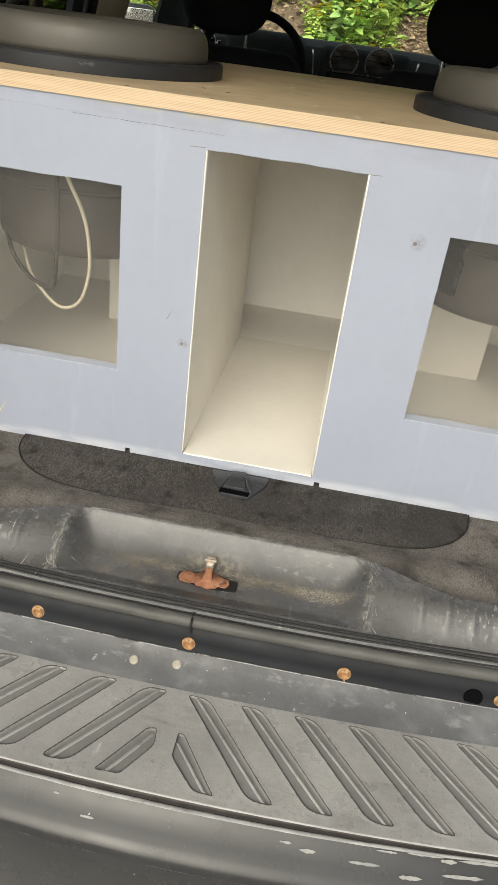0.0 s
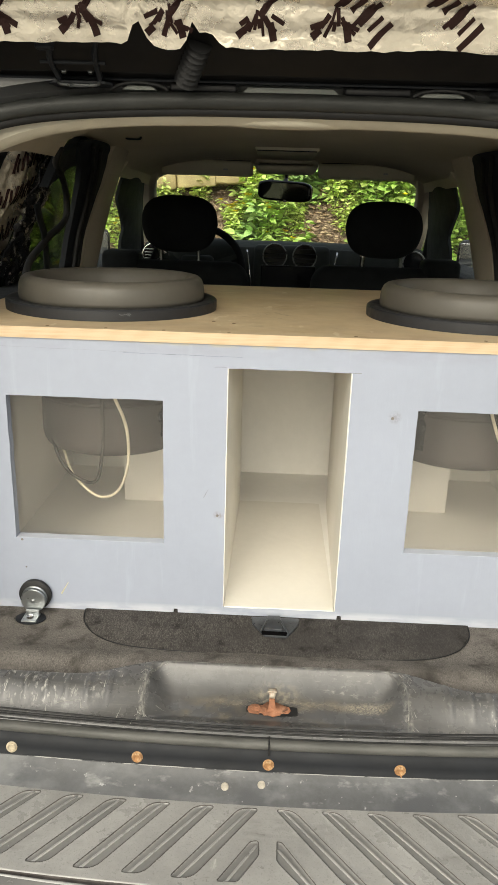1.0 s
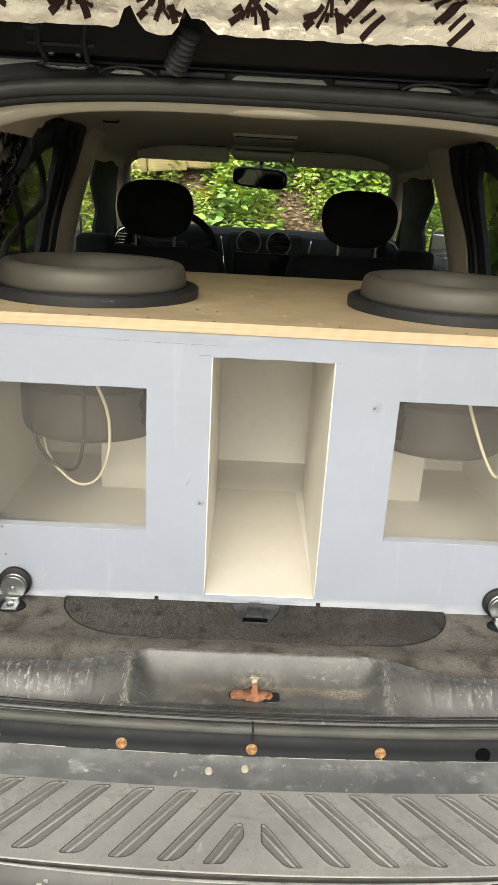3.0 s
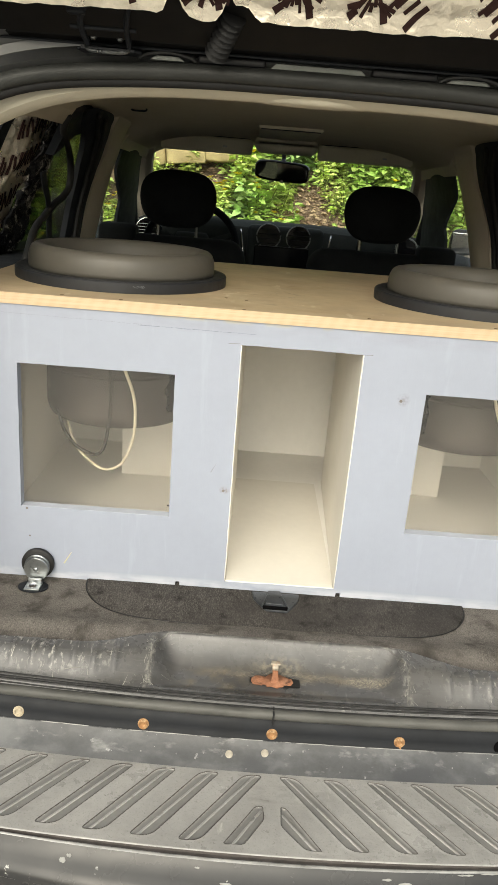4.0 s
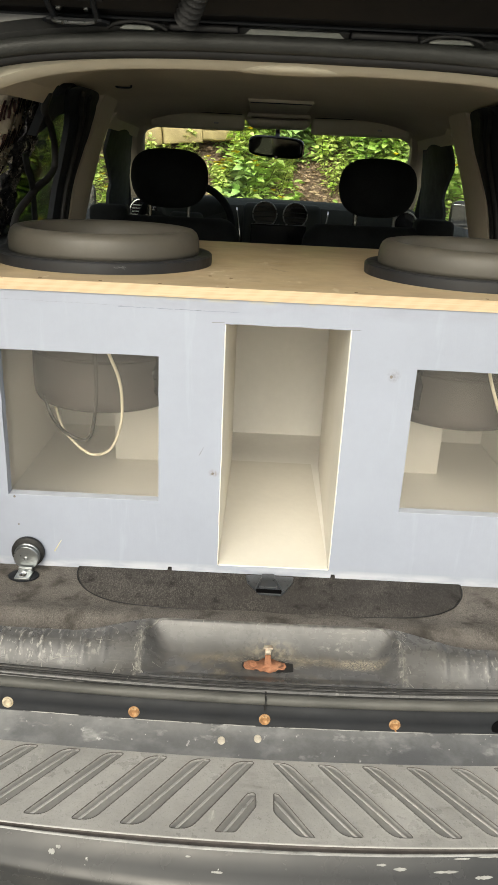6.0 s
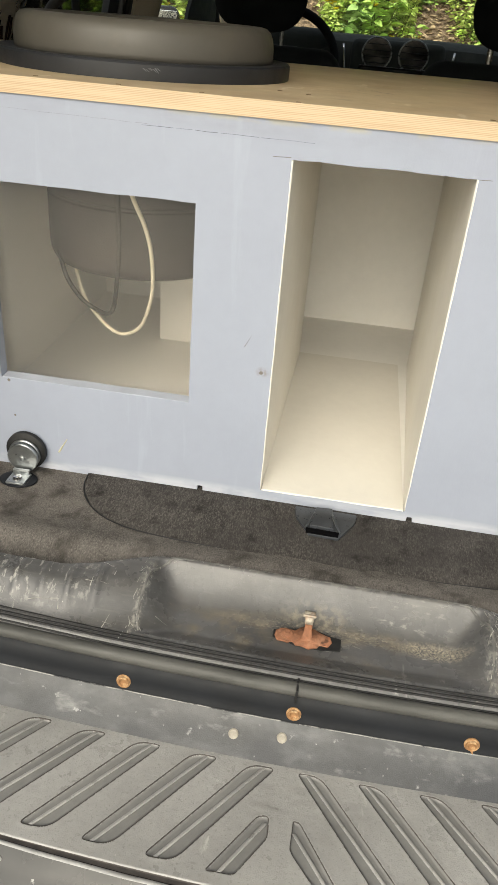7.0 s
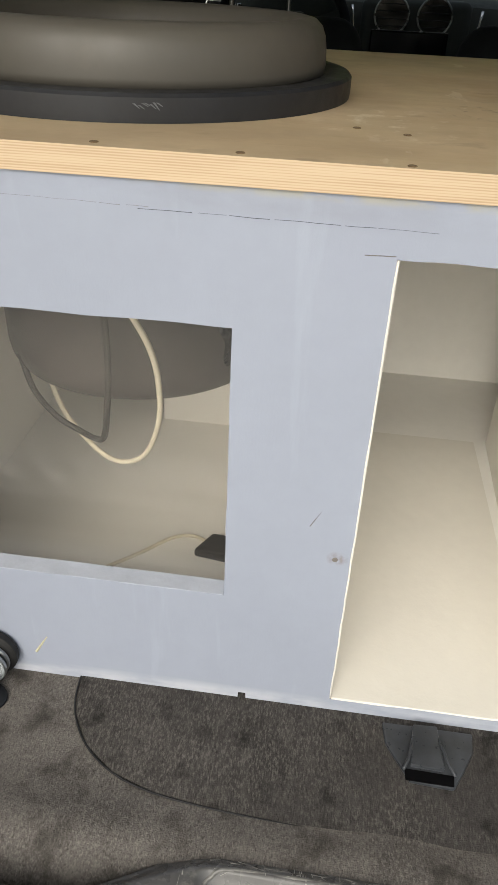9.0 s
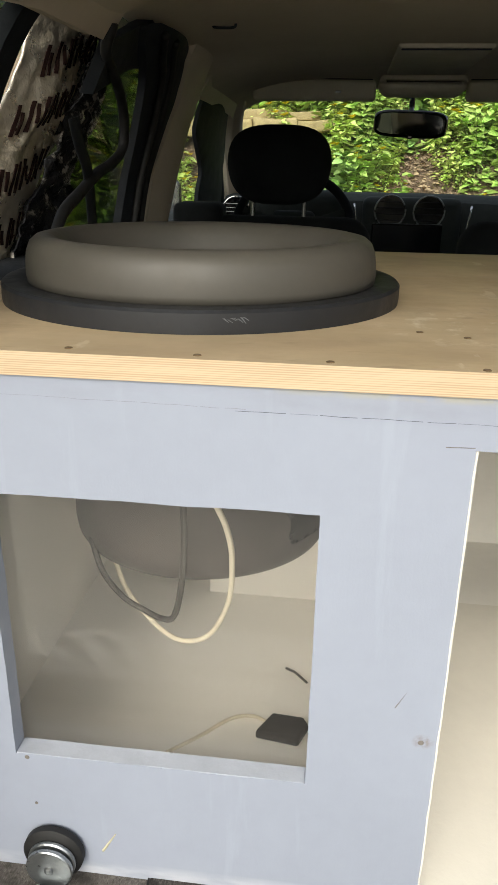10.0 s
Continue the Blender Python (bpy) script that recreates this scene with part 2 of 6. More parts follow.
LID = shade("darker_carpet", (0.062, 0.057, 0.054), 0.95, spec=0.1, vary=0.3, scale=9, bump=((800, 0.0012), (300, 0.0008, (3, 0.5, 1))),
            layers=((520, (1.3, 0.45, 1), 0.46, 0.68, (0.150, 0.140, 0.128), 0.8), (460, (1.4, 0.4, 1), 0.52, 0.68, (0.019, 0.0175, 0.0165), 0.65), (75, (1.4, 0.6, 1), 0.52, 0.68, (0.105, 0.098, 0.090), 0.35), (5, (1, 1.5, 1), 0.45, 0.6, (0.040, 0.037, 0.036), 0.6), (28, (1, 1, 1), 0.56, 0.70, (0.018, 0.017, 0.015), 0.8), (700, (1, 1, 1), 0.75, 0.78, (0.3, 0.28, 0.25), 0.5)))
SILL = shade("scuffed_dark_plastic", (0.091, 0.090, 0.091), 0.28, spec=0.5, vary=0.28, scale=9, bump=((1500, 0.0002), (40, 0.0003)),
             layers=((11, (1, 0.6, 1), 0.55, 0.75, (0.17, 0.166, 0.152), 0.6), (55, (0.10, 1, 1), 0.68, 0.73, (0.34, 0.33, 0.30), 0.6),
                     (48, (1, 0.10, 1), 0.68, 0.73, (0.32, 0.31, 0.29), 0.55), (190, ONE, 0.715, 0.75, (0.52, 0.51, 0.47), 0.8), (26, (0.12, 1, 1), 0.5, 0.68, (0.045, 0.044, 0.042), 0.6), (300, (0.12, 1, 1), 0.56, 0.7, (0.15, 0.148, 0.14), 0.4)),
             spots=(((0, -0.213, -0.012), (0.175, 0.017, 0.06), 55, (0.7, 1, 1), 0.42, 0.64, (0.30, 0.25, 0.175), 0.35), ((0.02, -0.211, -0.012), (0.17, 0.010, 0.06), 420, (0.6, 1, 1), 0.50, 0.66, (0.42, 0.37, 0.28), 0.5), ((0.130, -0.214, -0.01), (0.045, 0.014, 0.05), 420, ONE, 0.42, 0.62, (0.48, 0.42, 0.31), 0.6),
                    ((-0.005, -0.197, 0), (0.05, 0.018, 0.05), 130, ONE, 0.46, 0.62, (0.40, 0.35, 0.26), 0.35), ((-0.10, -0.235, -0.015), (0.07, 0.035, 0.05), 40, ONE, 0.45, 0.65, (0.2, 0.165, 0.11), 0.55),
                    ((0.06, -0.25, -0.015), (0.10, 0.03, 0.05), 30, (0.4, 1, 1), 0.5, 0.7, (0.2, 0.17, 0.12), 0.45),
                    ((0, -0.161, 0.018), (0.22, 0.009, 0.04), 130, (0.6, 1, 1), 0.44, 0.62, (0.34, 0.33, 0.30), 0.55), ((0.186, -0.22, 0.0), (0.008, 0.075, 0.06), 160, ONE, 0.48, 0.62, (0.33, 0.32, 0.29), 0.5),
                    ((-0.196, -0.22, 0.0), (0.008, 0.075, 0.06), 160, ONE, 0.46, 0.62, (0.33, 0.32, 0.29), 0.55), ((-0.34, -0.222, 0.01), (0.13, 0.042, 0.05), 110, (1.6, 0.55, 1), 0.56, 0.64, (0.36, 0.35, 0.325), 0.75),
                    ((0.34, -0.222, 0.01), (0.13, 0.042, 0.05), 110, (1.6, 0.55, 1), 0.57, 0.65, (0.34, 0.33, 0.305), 0.7), ((0.10, -0.183, 0.0), (0.08, 0.02, 0.05), 150, (0.5, 1, 1), 0.57, 0.66, (0.36, 0.35, 0.32), 0.5)))
# Pale rim tone: rubbed wear plus a soft highlight put into colour.
RIMPALE = shade("rubbed_highlit_tray_rim", (0.105, 0.104, 0.100), 0.36, vary=0.3, scale=30, bump=((200, 0.0005),), layers=((70, ONE, 0.5, 0.62, (0.24, 0.23, 0.21), 0.5), (200, ONE, 0.66, 0.72, (0.5, 0.48, 0.43), 0.5)))
PAD = shade("grey_step_plastic", (0.285, 0.281, 0.272), 0.32, spec=0.7, vary=0.16, scale=10, bump=((900, 0.0003), (60, 0.0006)),
            layers=((12, (1, 1, 1), 0.58, 0.75, (0.275, 0.268, 0.255), 0.7), (400, (1, 1, 1), 0.56, 0.68, (0.14, 0.137, 0.13), 0.5), (35, (1, 0.25, 1), 0.66, 0.72, (0.42, 0.41, 0.385), 0.5), (26, (0.3, 1, 1), 0.60, 0.74, (0.15, 0.147, 0.14), 0.6), (130, (1, 1, 1), 0.725, 0.765, (0.55, 0.54, 0.5), 0.8), (85, (0.25, 1, 1), 0.70, 0.75, (0.45, 0.44, 0.41), 0.6), (75, (1, 0.2, 1), 0.70, 0.75, (0.45, 0.44, 0.41), 0.6), (50, (0.3, 1, 1), 0.7, 0.76, (0.07, 0.068, 0.06), 0.6)))
DARKLINE = shade("dark_groove_line", (0.064, 0.056, 0.052), 0.8, vary=0.3, scale=60)
# Darker copy of the step plastic: slot floors carry their shade in colour.
PADLOW = shade("darkened_slot_plastic", (0.178, 0.176, 0.170), 0.5, vary=0.18, scale=12, bump=((1800, 0.0002),), layers=((12, (1, 1, 1), 0.6, 0.75, (0.15, 0.147, 0.137), 0.6), (130, (1, 1, 1), 0.735, 0.765, (0.5, 0.49, 0.45), 0.8)))
STRIP = shade("stained_bumper_plastic", (0.046, 0.048, 0.052), 0.42, vary=0.3, scale=14, bump=((900, 0.0002),),
              layers=((14, (0.6, 1, 1), 0.46, 0.64, (0.105, 0.108, 0.112), 0.85), (30, (0.7, 1.4, 1.4), 0.58, 0.70, (0.20, 0.20, 0.20), 0.7), (11, (1, 1.5, 1.5), 0.52, 0.64, (0.026, 0.028, 0.033), 0.85), (90, (1, 1, 1), 0.66, 0.74, (0.34, 0.34, 0.34), 0.7), (170, (1, 1, 1), 0.71, 0.75, (0.6, 0.6, 0.58), 0.85)))
BODY = shade("pewter_body_paint", (0.045, 0.043, 0.039), 0.20, metal=0.3, vary=0.08, scale=6, coat=0.5,
             layers=((40, (1, 1, 1), 0.70, 0.72, (0.55, 0.55, 0.52), 0.9), (140, (1, 1, 1), 0.74, 0.76, (0.5, 0.5, 0.48), 0.8)))
PEWTER = shade("pewter_metallic_paint", (0.15, 0.152, 0.152), 0.38, metal=0.75, vary=0.12, scale=9, coat=0.8, layers=((12, (1, 1, 1), 0.6, 0.75, (0.10, 0.10, 0.10), 0.6),))
ROLLED = shade("dark_glossy_bumper_paint", (0.028, 0.0285, 0.0295), 0.24, spec=0.34, vary=0.12, scale=8, coat=0.04, layers=((40, ONE, 0.70, 0.72, (0.45, 0.45, 0.43), 0.8), (18, (0.3, 1, 1), 0.58, 0.72, (0.05, 0.049, 0.046), 0.6)))
LIP = shade("scuffed_bumper_edge", (0.034, 0.0335, 0.033), 0.22, spec=0.42, vary=0.2, scale=20, coat=0.15,
            layers=((30, (0.3, 1, 1), 0.60, 0.75, (0.085, 0.084, 0.08), 0.7), (60, ONE, 0.7, 0.72, (0.7, 0.7, 0.68), 0.8)))
# Pale base colour stands for the highlight along the edge, partly for wear.
HIGHLIT = shade("worn_highlit_bumper_ridge", (0.30, 0.30, 0.295), 0.3, vary=0.25, scale=30, coat=0.4, layers=((45, (0.25, 1, 1), 0.52, 0.66, (0.10, 0.10, 0.098), 0.7),))
JAMB = shade("satin_black_metal", (0.011, 0.0125, 0.0155), 0.55, spec=0.2, vary=0.25, scale=14, layers=((70, (0.3, 1, 1), 0.72, 0.76, (0.3, 0.3, 0.3), 0.5),))
BARE = shade("chipped_metal_edge", (0.24, 0.24, 0.235), 0.5, metal=0.4, vary=0.3, scale=60, layers=((25, (1, 1, 1), 0.5, 0.56, (0.02, 0.022, 0.026), 1.0),))
RUST = shade("rusty_bolt", (0.33, 0.17, 0.07), 0.85, vary=0.4, scale=120, bump=((300, 0.0008),), layers=((160, (1, 1, 1), 0.5, 0.65, (0.5, 0.36, 0.2), 0.7), (240, (1, 1, 1), 0.58, 0.68, (0.12, 0.06, 0.03), 0.8)))
PALEBOLT = shade("dusty_pale_bolt", (0.42, 0.36, 0.26), 0.8, vary=0.3, scale=150, bump=((300, 0.0006),), layers=((200, (1, 1, 1), 0.58, 0.68, (0.25, 0.18, 0.1), 0.7),))
REDRUST = shade("red_rusted_steel", (0.29, 0.125, 0.066), 0.85, vary=0.4, scale=60, bump=((220, 0.0012),), layers=((90, (1, 1, 1), 0.55, 0.7, (0.36, 0.19, 0.115), 0.8), (70, (1, 1, 1), 0.62, 0.7, (0.06, 0.03, 0.02), 0.8)))
ROD = shade("worn_striker_rod", (0.36, 0.32, 0.26), 0.5, metal=0.4, vary=0.3, scale=120, layers=((150, (1, 1, 1), 0.5, 0.7, (0.3, 0.13, 0.06), 0.7),))
RUBBER = shade("weathered_rubber_seal", (0.032, 0.033, 0.031), 0.5, spec=0.3, vary=0.25, scale=12, bump=((400, 0.0004), (30, 0.001)), layers=((40, (0.2, 1, 1), 0.6, 0.75, (0.15, 0.148, 0.138), 0.55), (160, (1, 1, 1), 0.73, 0.77, (0.4, 0.4, 0.38), 0.6)), spots=(((0, -0.29, -0.018), (0.9, 0.12, 0.06), 30, (0.3, 1, 1), 0.25, 0.6, (0.095, 0.094, 0.088), 0.8),))
BLACKRUB = shade("black_rubber", (0.008, 0.008, 0.0085), 0.65, vary=0.3, scale=20)
LINER = shade("beige_headliner_fabric", (0.58, 0.535, 0.43), 0.95, spec=0.1, vary=0.05, scale=5, bump=((900, 0.0006),), layers=((4, (1, 1, 1), 0.6, 0.8, (0.53, 0.48, 0.38), 0.5),))
TRIM = shade("beige_pillar_plastic", (0.56, 0.50, 0.41), 0.6, spec=0.3, vary=0.06, scale=7, bump=((1200, 0.0002),))
RING = shade("charcoal_mounting_ring", (0.015, 0.0165, 0.0205), 0.5, vary=0.2, scale=20, bump=((500, 0.0001),), layers=((50, (1, 1, 1), 0.72, 0.76, (0.25, 0.25, 0.26), 0.6),))
STAMP = shade("pale_stamp_ink", (0.13, 0.135, 0.145), 0.6, vary=0.3, scale=200)
SURR = shade("taupe_rubber_surround", (0.080, 0.074, 0.063), 0.50, vary=0.08, scale=9, bump=((700, 0.00004),), layers=((14, (1, 1, 1), 0.6, 0.8, (0.14, 0.125, 0.1), 0.5),))
DRUM = shade("dark_grey_magnet_cover", (0.080, 0.070, 0.064), 0.5, vary=0.18, scale=12, bump=((400, 0.00004),), layers=((60, (0.25, 1, 1), 0.7, 0.76, (0.28, 0.27, 0.25), 0.5),))
WIRE_W = shade("cream_cable", (0.72, 0.66, 0.52), 0.45, vary=0.08, scale=60)
WIRE_G = shade("grey_cable", (0.05, 0.045, 0.04), 0.5, vary=0.1, scale=60)
WIRE_O = shade("orange_cable", (0.75, 0.13, 0.03), 0.4, vary=0.1, scale=60)
WIRE_B = shade("blue_grey_cable", (0.2, 0.25, 0.33), 0.4, vary=0.1, scale=60)
TAPEBLACK = shade("black_tape_and_patch", (0.005, 0.005, 0.006), 0.45, spec=0.3, vary=0.2, scale=60, bump=((60, 0.0004),))
RED = shade("red_fabric", (0.5, 0.01, 0.015), 0.7, vary=0.15, scale=20, bump=((60, 0.002),))
ZINC = shade("zinc_plated_steel", (0.38, 0.40, 0.41), 0.34, metal=0.95, vary=0.12, scale=60, bump=((200, 0.0002),))
DARKCHROME = shade("dull_dark_chrome", (0.22, 0.23, 0.23), 0.3, metal=1.0, vary=0.2, scale=30)
# Near-black that paints the darkness of holes onto solid pieces.
JETBLACK = shade("black_for_hole_darkness", (0.003, 0.003, 0.0035), 0.9, spec=0.05, vary=0.2, scale=40)
LATCHGREY = shade("blue_grey_plastic", (0.042, 0.046, 0.053), 0.33, vary=0.25, scale=60, bump=((300, 0.0002),))
CHROME = shade("bright_chrome", (0.6, 0.6, 0.6), 0.12, metal=1.0, vary=0.1, scale=60)
FOIL = foil_shade()
PRINT = shade("dark_brown_print", (0.022, 0.010, 0.0085), 0.75, spec=0.12, vary=0.2, scale=30, bump=((38, 0.003),))
SEAT = shade("black_seat_fabric", (0.0125, 0.0145, 0.0165), 0.95, spec=0.15, vary=0.25, scale=12, bump=((900, 0.0006),))
DASH = shade("black_dash_plastic", (0.026, 0.031, 0.030), 0.75, spec=0.2, vary=0.15, scale=12, bump=((900, 0.0003),))
SCREEN = shade("dark_screen_glass", (0.005, 0.0055, 0.007), 0.12, vary=0.1, scale=5)
TRIMBLACK = shade("black_door_trim", (0.020, 0.0235, 0.029), 0.75, spec=0.25, vary=0.2, scale=9, bump=((300, 0.0005),))
PLATE = shade("brown_black_plastic", (0.0050, 0.0046, 0.0045), 0.5, spec=0.18, vary=0.2, scale=10)
VISOR = shade("taupe_visor_vinyl", (0.62, 0.59, 0.47), 0.8, spec=0.2, vary=0.06, scale=10, bump=((900, 0.0004),))
LEAF = shade("green_leaves", (0.45, 0.64, 0.16), 0.5, vary=0.25, scale=6, random_value=0.45)
LEAF2 = shade("yellow_green_leaves", (0.64, 0.78, 0.23), 0.5, vary=0.2, scale=6, random_value=0.4)
LEAF3 = shade("deep_green_leaves", (0.34, 0.51, 0.17), 0.5, vary=0.2, scale=6, random_value=0.4)
STEM = shade("green_brown_stems", (0.12, 0.15, 0.045), 0.7, vary=0.2, scale=20)
PETAL = shade("yellow_petals", (0.8, 0.6, 0.02), 0.5, vary=0.1, scale=30)
LITTER = shade("dead_leaf_litter", (0.42, 0.31, 0.20), 0.9, vary=0.3, scale=20, random_value=0.5)
SOIL = shade("brown_soil_and_litter", (0.28, 0.215, 0.15), 0.95, spec=0.15, vary=0.3, scale=1.2, bump=((12, 0.03), (60, 0.01)),
             layers=((2.2, (1, 1, 1), 0.55, 0.7, (0.09, 0.13, 0.03), 0.7), (26, (1, 1, 1), 0.58, 0.68, (0.34, 0.27, 0.19), 0.6), (40, (1, 1, 1), 0.6, 0.7, (0.07, 0.05, 0.03), 0.6)))
# Flat ground is out of view; its pale colour is added to bounce light.
sn, sl = SOIL.node_tree.nodes, SOIL.node_tree.links
sb = sn["Principled BSDF"]
s_old = sb.inputs["Base Color"].links[0].from_socket
s_co = sn.new("ShaderNodeTexCoord").outputs["Object"]
s_sep, s_ramp, s_noise, s_mix, s_grey = sn.new("ShaderNodeSeparateXYZ"), sn.new("ShaderNodeMapRange"), sn.new("ShaderNodeTexNoise"), sn.new("ShaderNodeMix"), sn.new("ShaderNodeMapRange")
sl.new(s_co, s_sep.inputs[0])
sl.new(s_sep.outputs["Z"], s_ramp.inputs["Value"])
s_ramp.inputs["From Min"].default_value, s_ramp.inputs["From Max"].default_value = -0.71, -0.58
s_mix.data_type = "RGBA"
sl.new(s_ramp.outputs[0], s_mix.inputs["Factor"])
s_noise.inputs["Scale"].default_value = 45.0
sl.new(s_co, s_noise.inputs["Vector"])
s_col = sn.new("ShaderNodeMix")
s_col.data_type = "RGBA"
s_col.inputs["A"].default_value, s_col.inputs["B"].default_value = (0.38, 0.365, 0.335, 1), (0.60, 0.58, 0.54, 1)
sl.new(s_noise.outputs["Fac"], s_col.inputs["Factor"])
sl.new(s_col.outputs["Result"], s_mix.inputs["A"])
sl.new(s_old, s_mix.inputs["B"])
sl.new(s_mix.outputs["Result"], sb.inputs["Base Color"])
STONE = shade("yellow_sandstone", (0.44, 0.365, 0.19), 0.9, spec=0.2, vary=0.18, scale=5, bump=((18, 0.012), (90, 0.003)), layers=((7, (1, 1, 1), 0.58, 0.7, (0.33, 0.28, 0.19), 0.6),))
# The film whitens the view behind: haze on the panes put into colour.
ACRYLIC = clear("clear_acrylic", (1.0, 0.99, 0.97), gloss=0.055, rough=0.04, veil=0.015)
TINT = clear("dark_tinted_glass", (0.25, 0.26, 0.21), gloss=0.03)
GLASS = clear("clear_window_glass", (0.97, 0.98, 0.97), gloss=0.03)
MIRROR = shade("mirror_glass", (0.8, 0.82, 0.82), 0.02, metal=1.0, vary=0.0, scale=5)

# ---- mesh tools ----


def part(name, bm, material, parent=None, label="", smooth=False):
    """Links a bmesh as one mesh object, under a parent if given."""
    bmesh.ops.recalc_face_normals(bm, faces=bm.faces[:])
    me = bpy.data.meshes.new(name)
    bm.to_mesh(me)
    bm.free()
    me.materials.append(material)
    if smooth:
        me.shade_smooth()
        if smooth != "all":
            me.set_sharp_from_angle(angle=radians(38))
    ob = new(name, me)
    if parent is not None:
        ob.parent = parent
    return tagged(ob, label) if label else ob


def thing(name, at, label, category, group="", kind=""):
    ob = new(name)
    ob.location = at
    ob.empty_display_size = 0.05
    return tagged(ob, label, category, group, kind)


def slab(lo, hi, bevel=0.0, bm=None, segs=2):
    """A box between two corners, with rounded edges."""
    own = bmesh.new()
    c = [(a + b) / 2 for a, b in zip(lo, hi)]
    s = [b - a for a, b in zip(lo, hi)]
    bmesh.ops.create_cube(own, size=1.0, matrix=Matrix.Translation(c) @ Matrix.Diagonal((*s, 1)))
    if bevel:
        bmesh.ops.bevel(own, geom=own.edges[:], offset=bevel, segments=segs, affect="EDGES", profile=0.5)
    if bm is None:
        return own
    return join(bm, own)


def join(bm, other, m=None):
    if m is not None:
        bmesh.ops.transform(other, matrix=m, verts=other.verts[:])
    me = bpy.data.meshes.new("tmp")
    other.to_mesh(me)
    other.free()
    bm.from_mesh(me)
    bpy.data.meshes.remove(me)
    return bm


def lathe(profile, segs=64, wobble=0.0, bm=None):
    """Turns a list of (radius, height) about z; a closed profile if its ends meet the axis."""
    bm = bm or bmesh.new()
    rings = []
    for r, z in profile:
        if r < 1e-6:
            rings.append([bm.verts.new((0, 0, z))])
        else:
            rings.append([bm.verts.new((r * math.cos(2 * math.pi * i / segs), r * math.sin(2 * math.pi * i / segs), z)) for i in range(segs)])
    for a, b in zip(rings, rings[1:]):
        for i in range(segs):
            j = (i + 1) % segs
            if len(a) == 1 and len(b) == 1:
                continue
            if len(a) == 1:
                bm.faces.new((a[0], b[i], b[j]))
            elif len(b) == 1:
                bm.faces.new((a[i], a[j], b[0]))
            else:
                bm.faces.new((a[i], a[j], b[j], b[i]))
    return bm


def spline(pts, n=8):
    """A smooth line through points (Catmull-Rom)."""
    p = [Vector(q) for q in pts]
    p = [p[0] * 2 - p[1]] + p + [p[-1] * 2 - p[-2]]
    out = []
    for i in range(1, len(p) - 2):
        a, b, c, d = p[i - 1:i + 3]
        for k in range(n):
            t = k / n
            out.append(0.5 * ((2 * b) + (c - a) * t + (2 * a - 5 * b + 4 * c - d) * t * t + (3 * b - a - 3 * c + d) * t ** 3))
    out.append(p[-2])
    return out


def tube(pts, r, segs=8, bm=None, taper=None, flat=1.0):
    """A round rod along a line; taper: radius factors at start and end; flat squashes it."""
    bm = bm or bmesh.new()
    pts = [Vector(p) for p in pts]
    tan = [(pts[min(i + 1, len(pts) - 1)] - pts[max(i - 1, 0)]).normalized() for i in range(len(pts))]
    ref = Vector((0, 0, 1)) if abs(tan[0].z) < 0.9 else Vector((1, 0, 0))
    side = tan[0].cross(ref).normalized()
    rings = []
    for i, (p, t) in enumerate(zip(pts, tan)):
        side = (side - t * side.dot(t)).normalized()
        up = t.cross(side)
        f = 1.0 if taper is None else taper[0] + (taper[1] - taper[0]) * i / (len(pts) - 1)
        rings.append([bm.verts.new(p + (side * math.cos(2 * math.pi * k / segs) + up * math.sin(2 * math.pi * k / segs) * flat) * r * f) for k in range(segs)])
    for a, b in zip(rings, rings[1:]):
        for k in range(segs):
            j = (k + 1) % segs
            bm.faces.new((a[k], a[j], b[j], b[k]))
    bm.faces.new(rings[0][::-1])
    bm.faces.new(rings[-1])
    return bm


def sheet(rows, thick=None, bm=None):
    """A surface through rows of points; thick: a vector by which its back is set off, to close it."""
    bm = bm or bmesh.new()
    front = [[bm.verts.new(p) for p in row] for row in rows]
    nr, nc = len(front), len(front[0])
    for i in range(nr - 1):
        for j in range(nc - 1):
            bm.faces.new((front[i][j], front[i][j + 1], front[i + 1][j + 1], front[i + 1][j]))
    if thick is not None:
        t = Vector(thick)
        back = [[bm.verts.new(Vector(p) + t) for p in row] for row in rows]
        for i in range(nr - 1):
            for j in range(nc - 1):
                bm.faces.new((back[i][j], back[i + 1][j], back[i + 1][j + 1], back[i][j + 1]))
        ring = [(0, j) for j in range(nc)] + [(i, nc - 1) for i in range(1, nr)] + [(nr - 1, j) for j in range(nc - 2, -1, -1)] + [(i, 0) for i in range(nr - 2, 0, -1)]
        for (a, b), (c, d) in zip(ring, ring[1:] + ring[:1]):
            bm.faces.new((front[a][b], back[a][b], back[c][d], front[c][d]))
    return bm


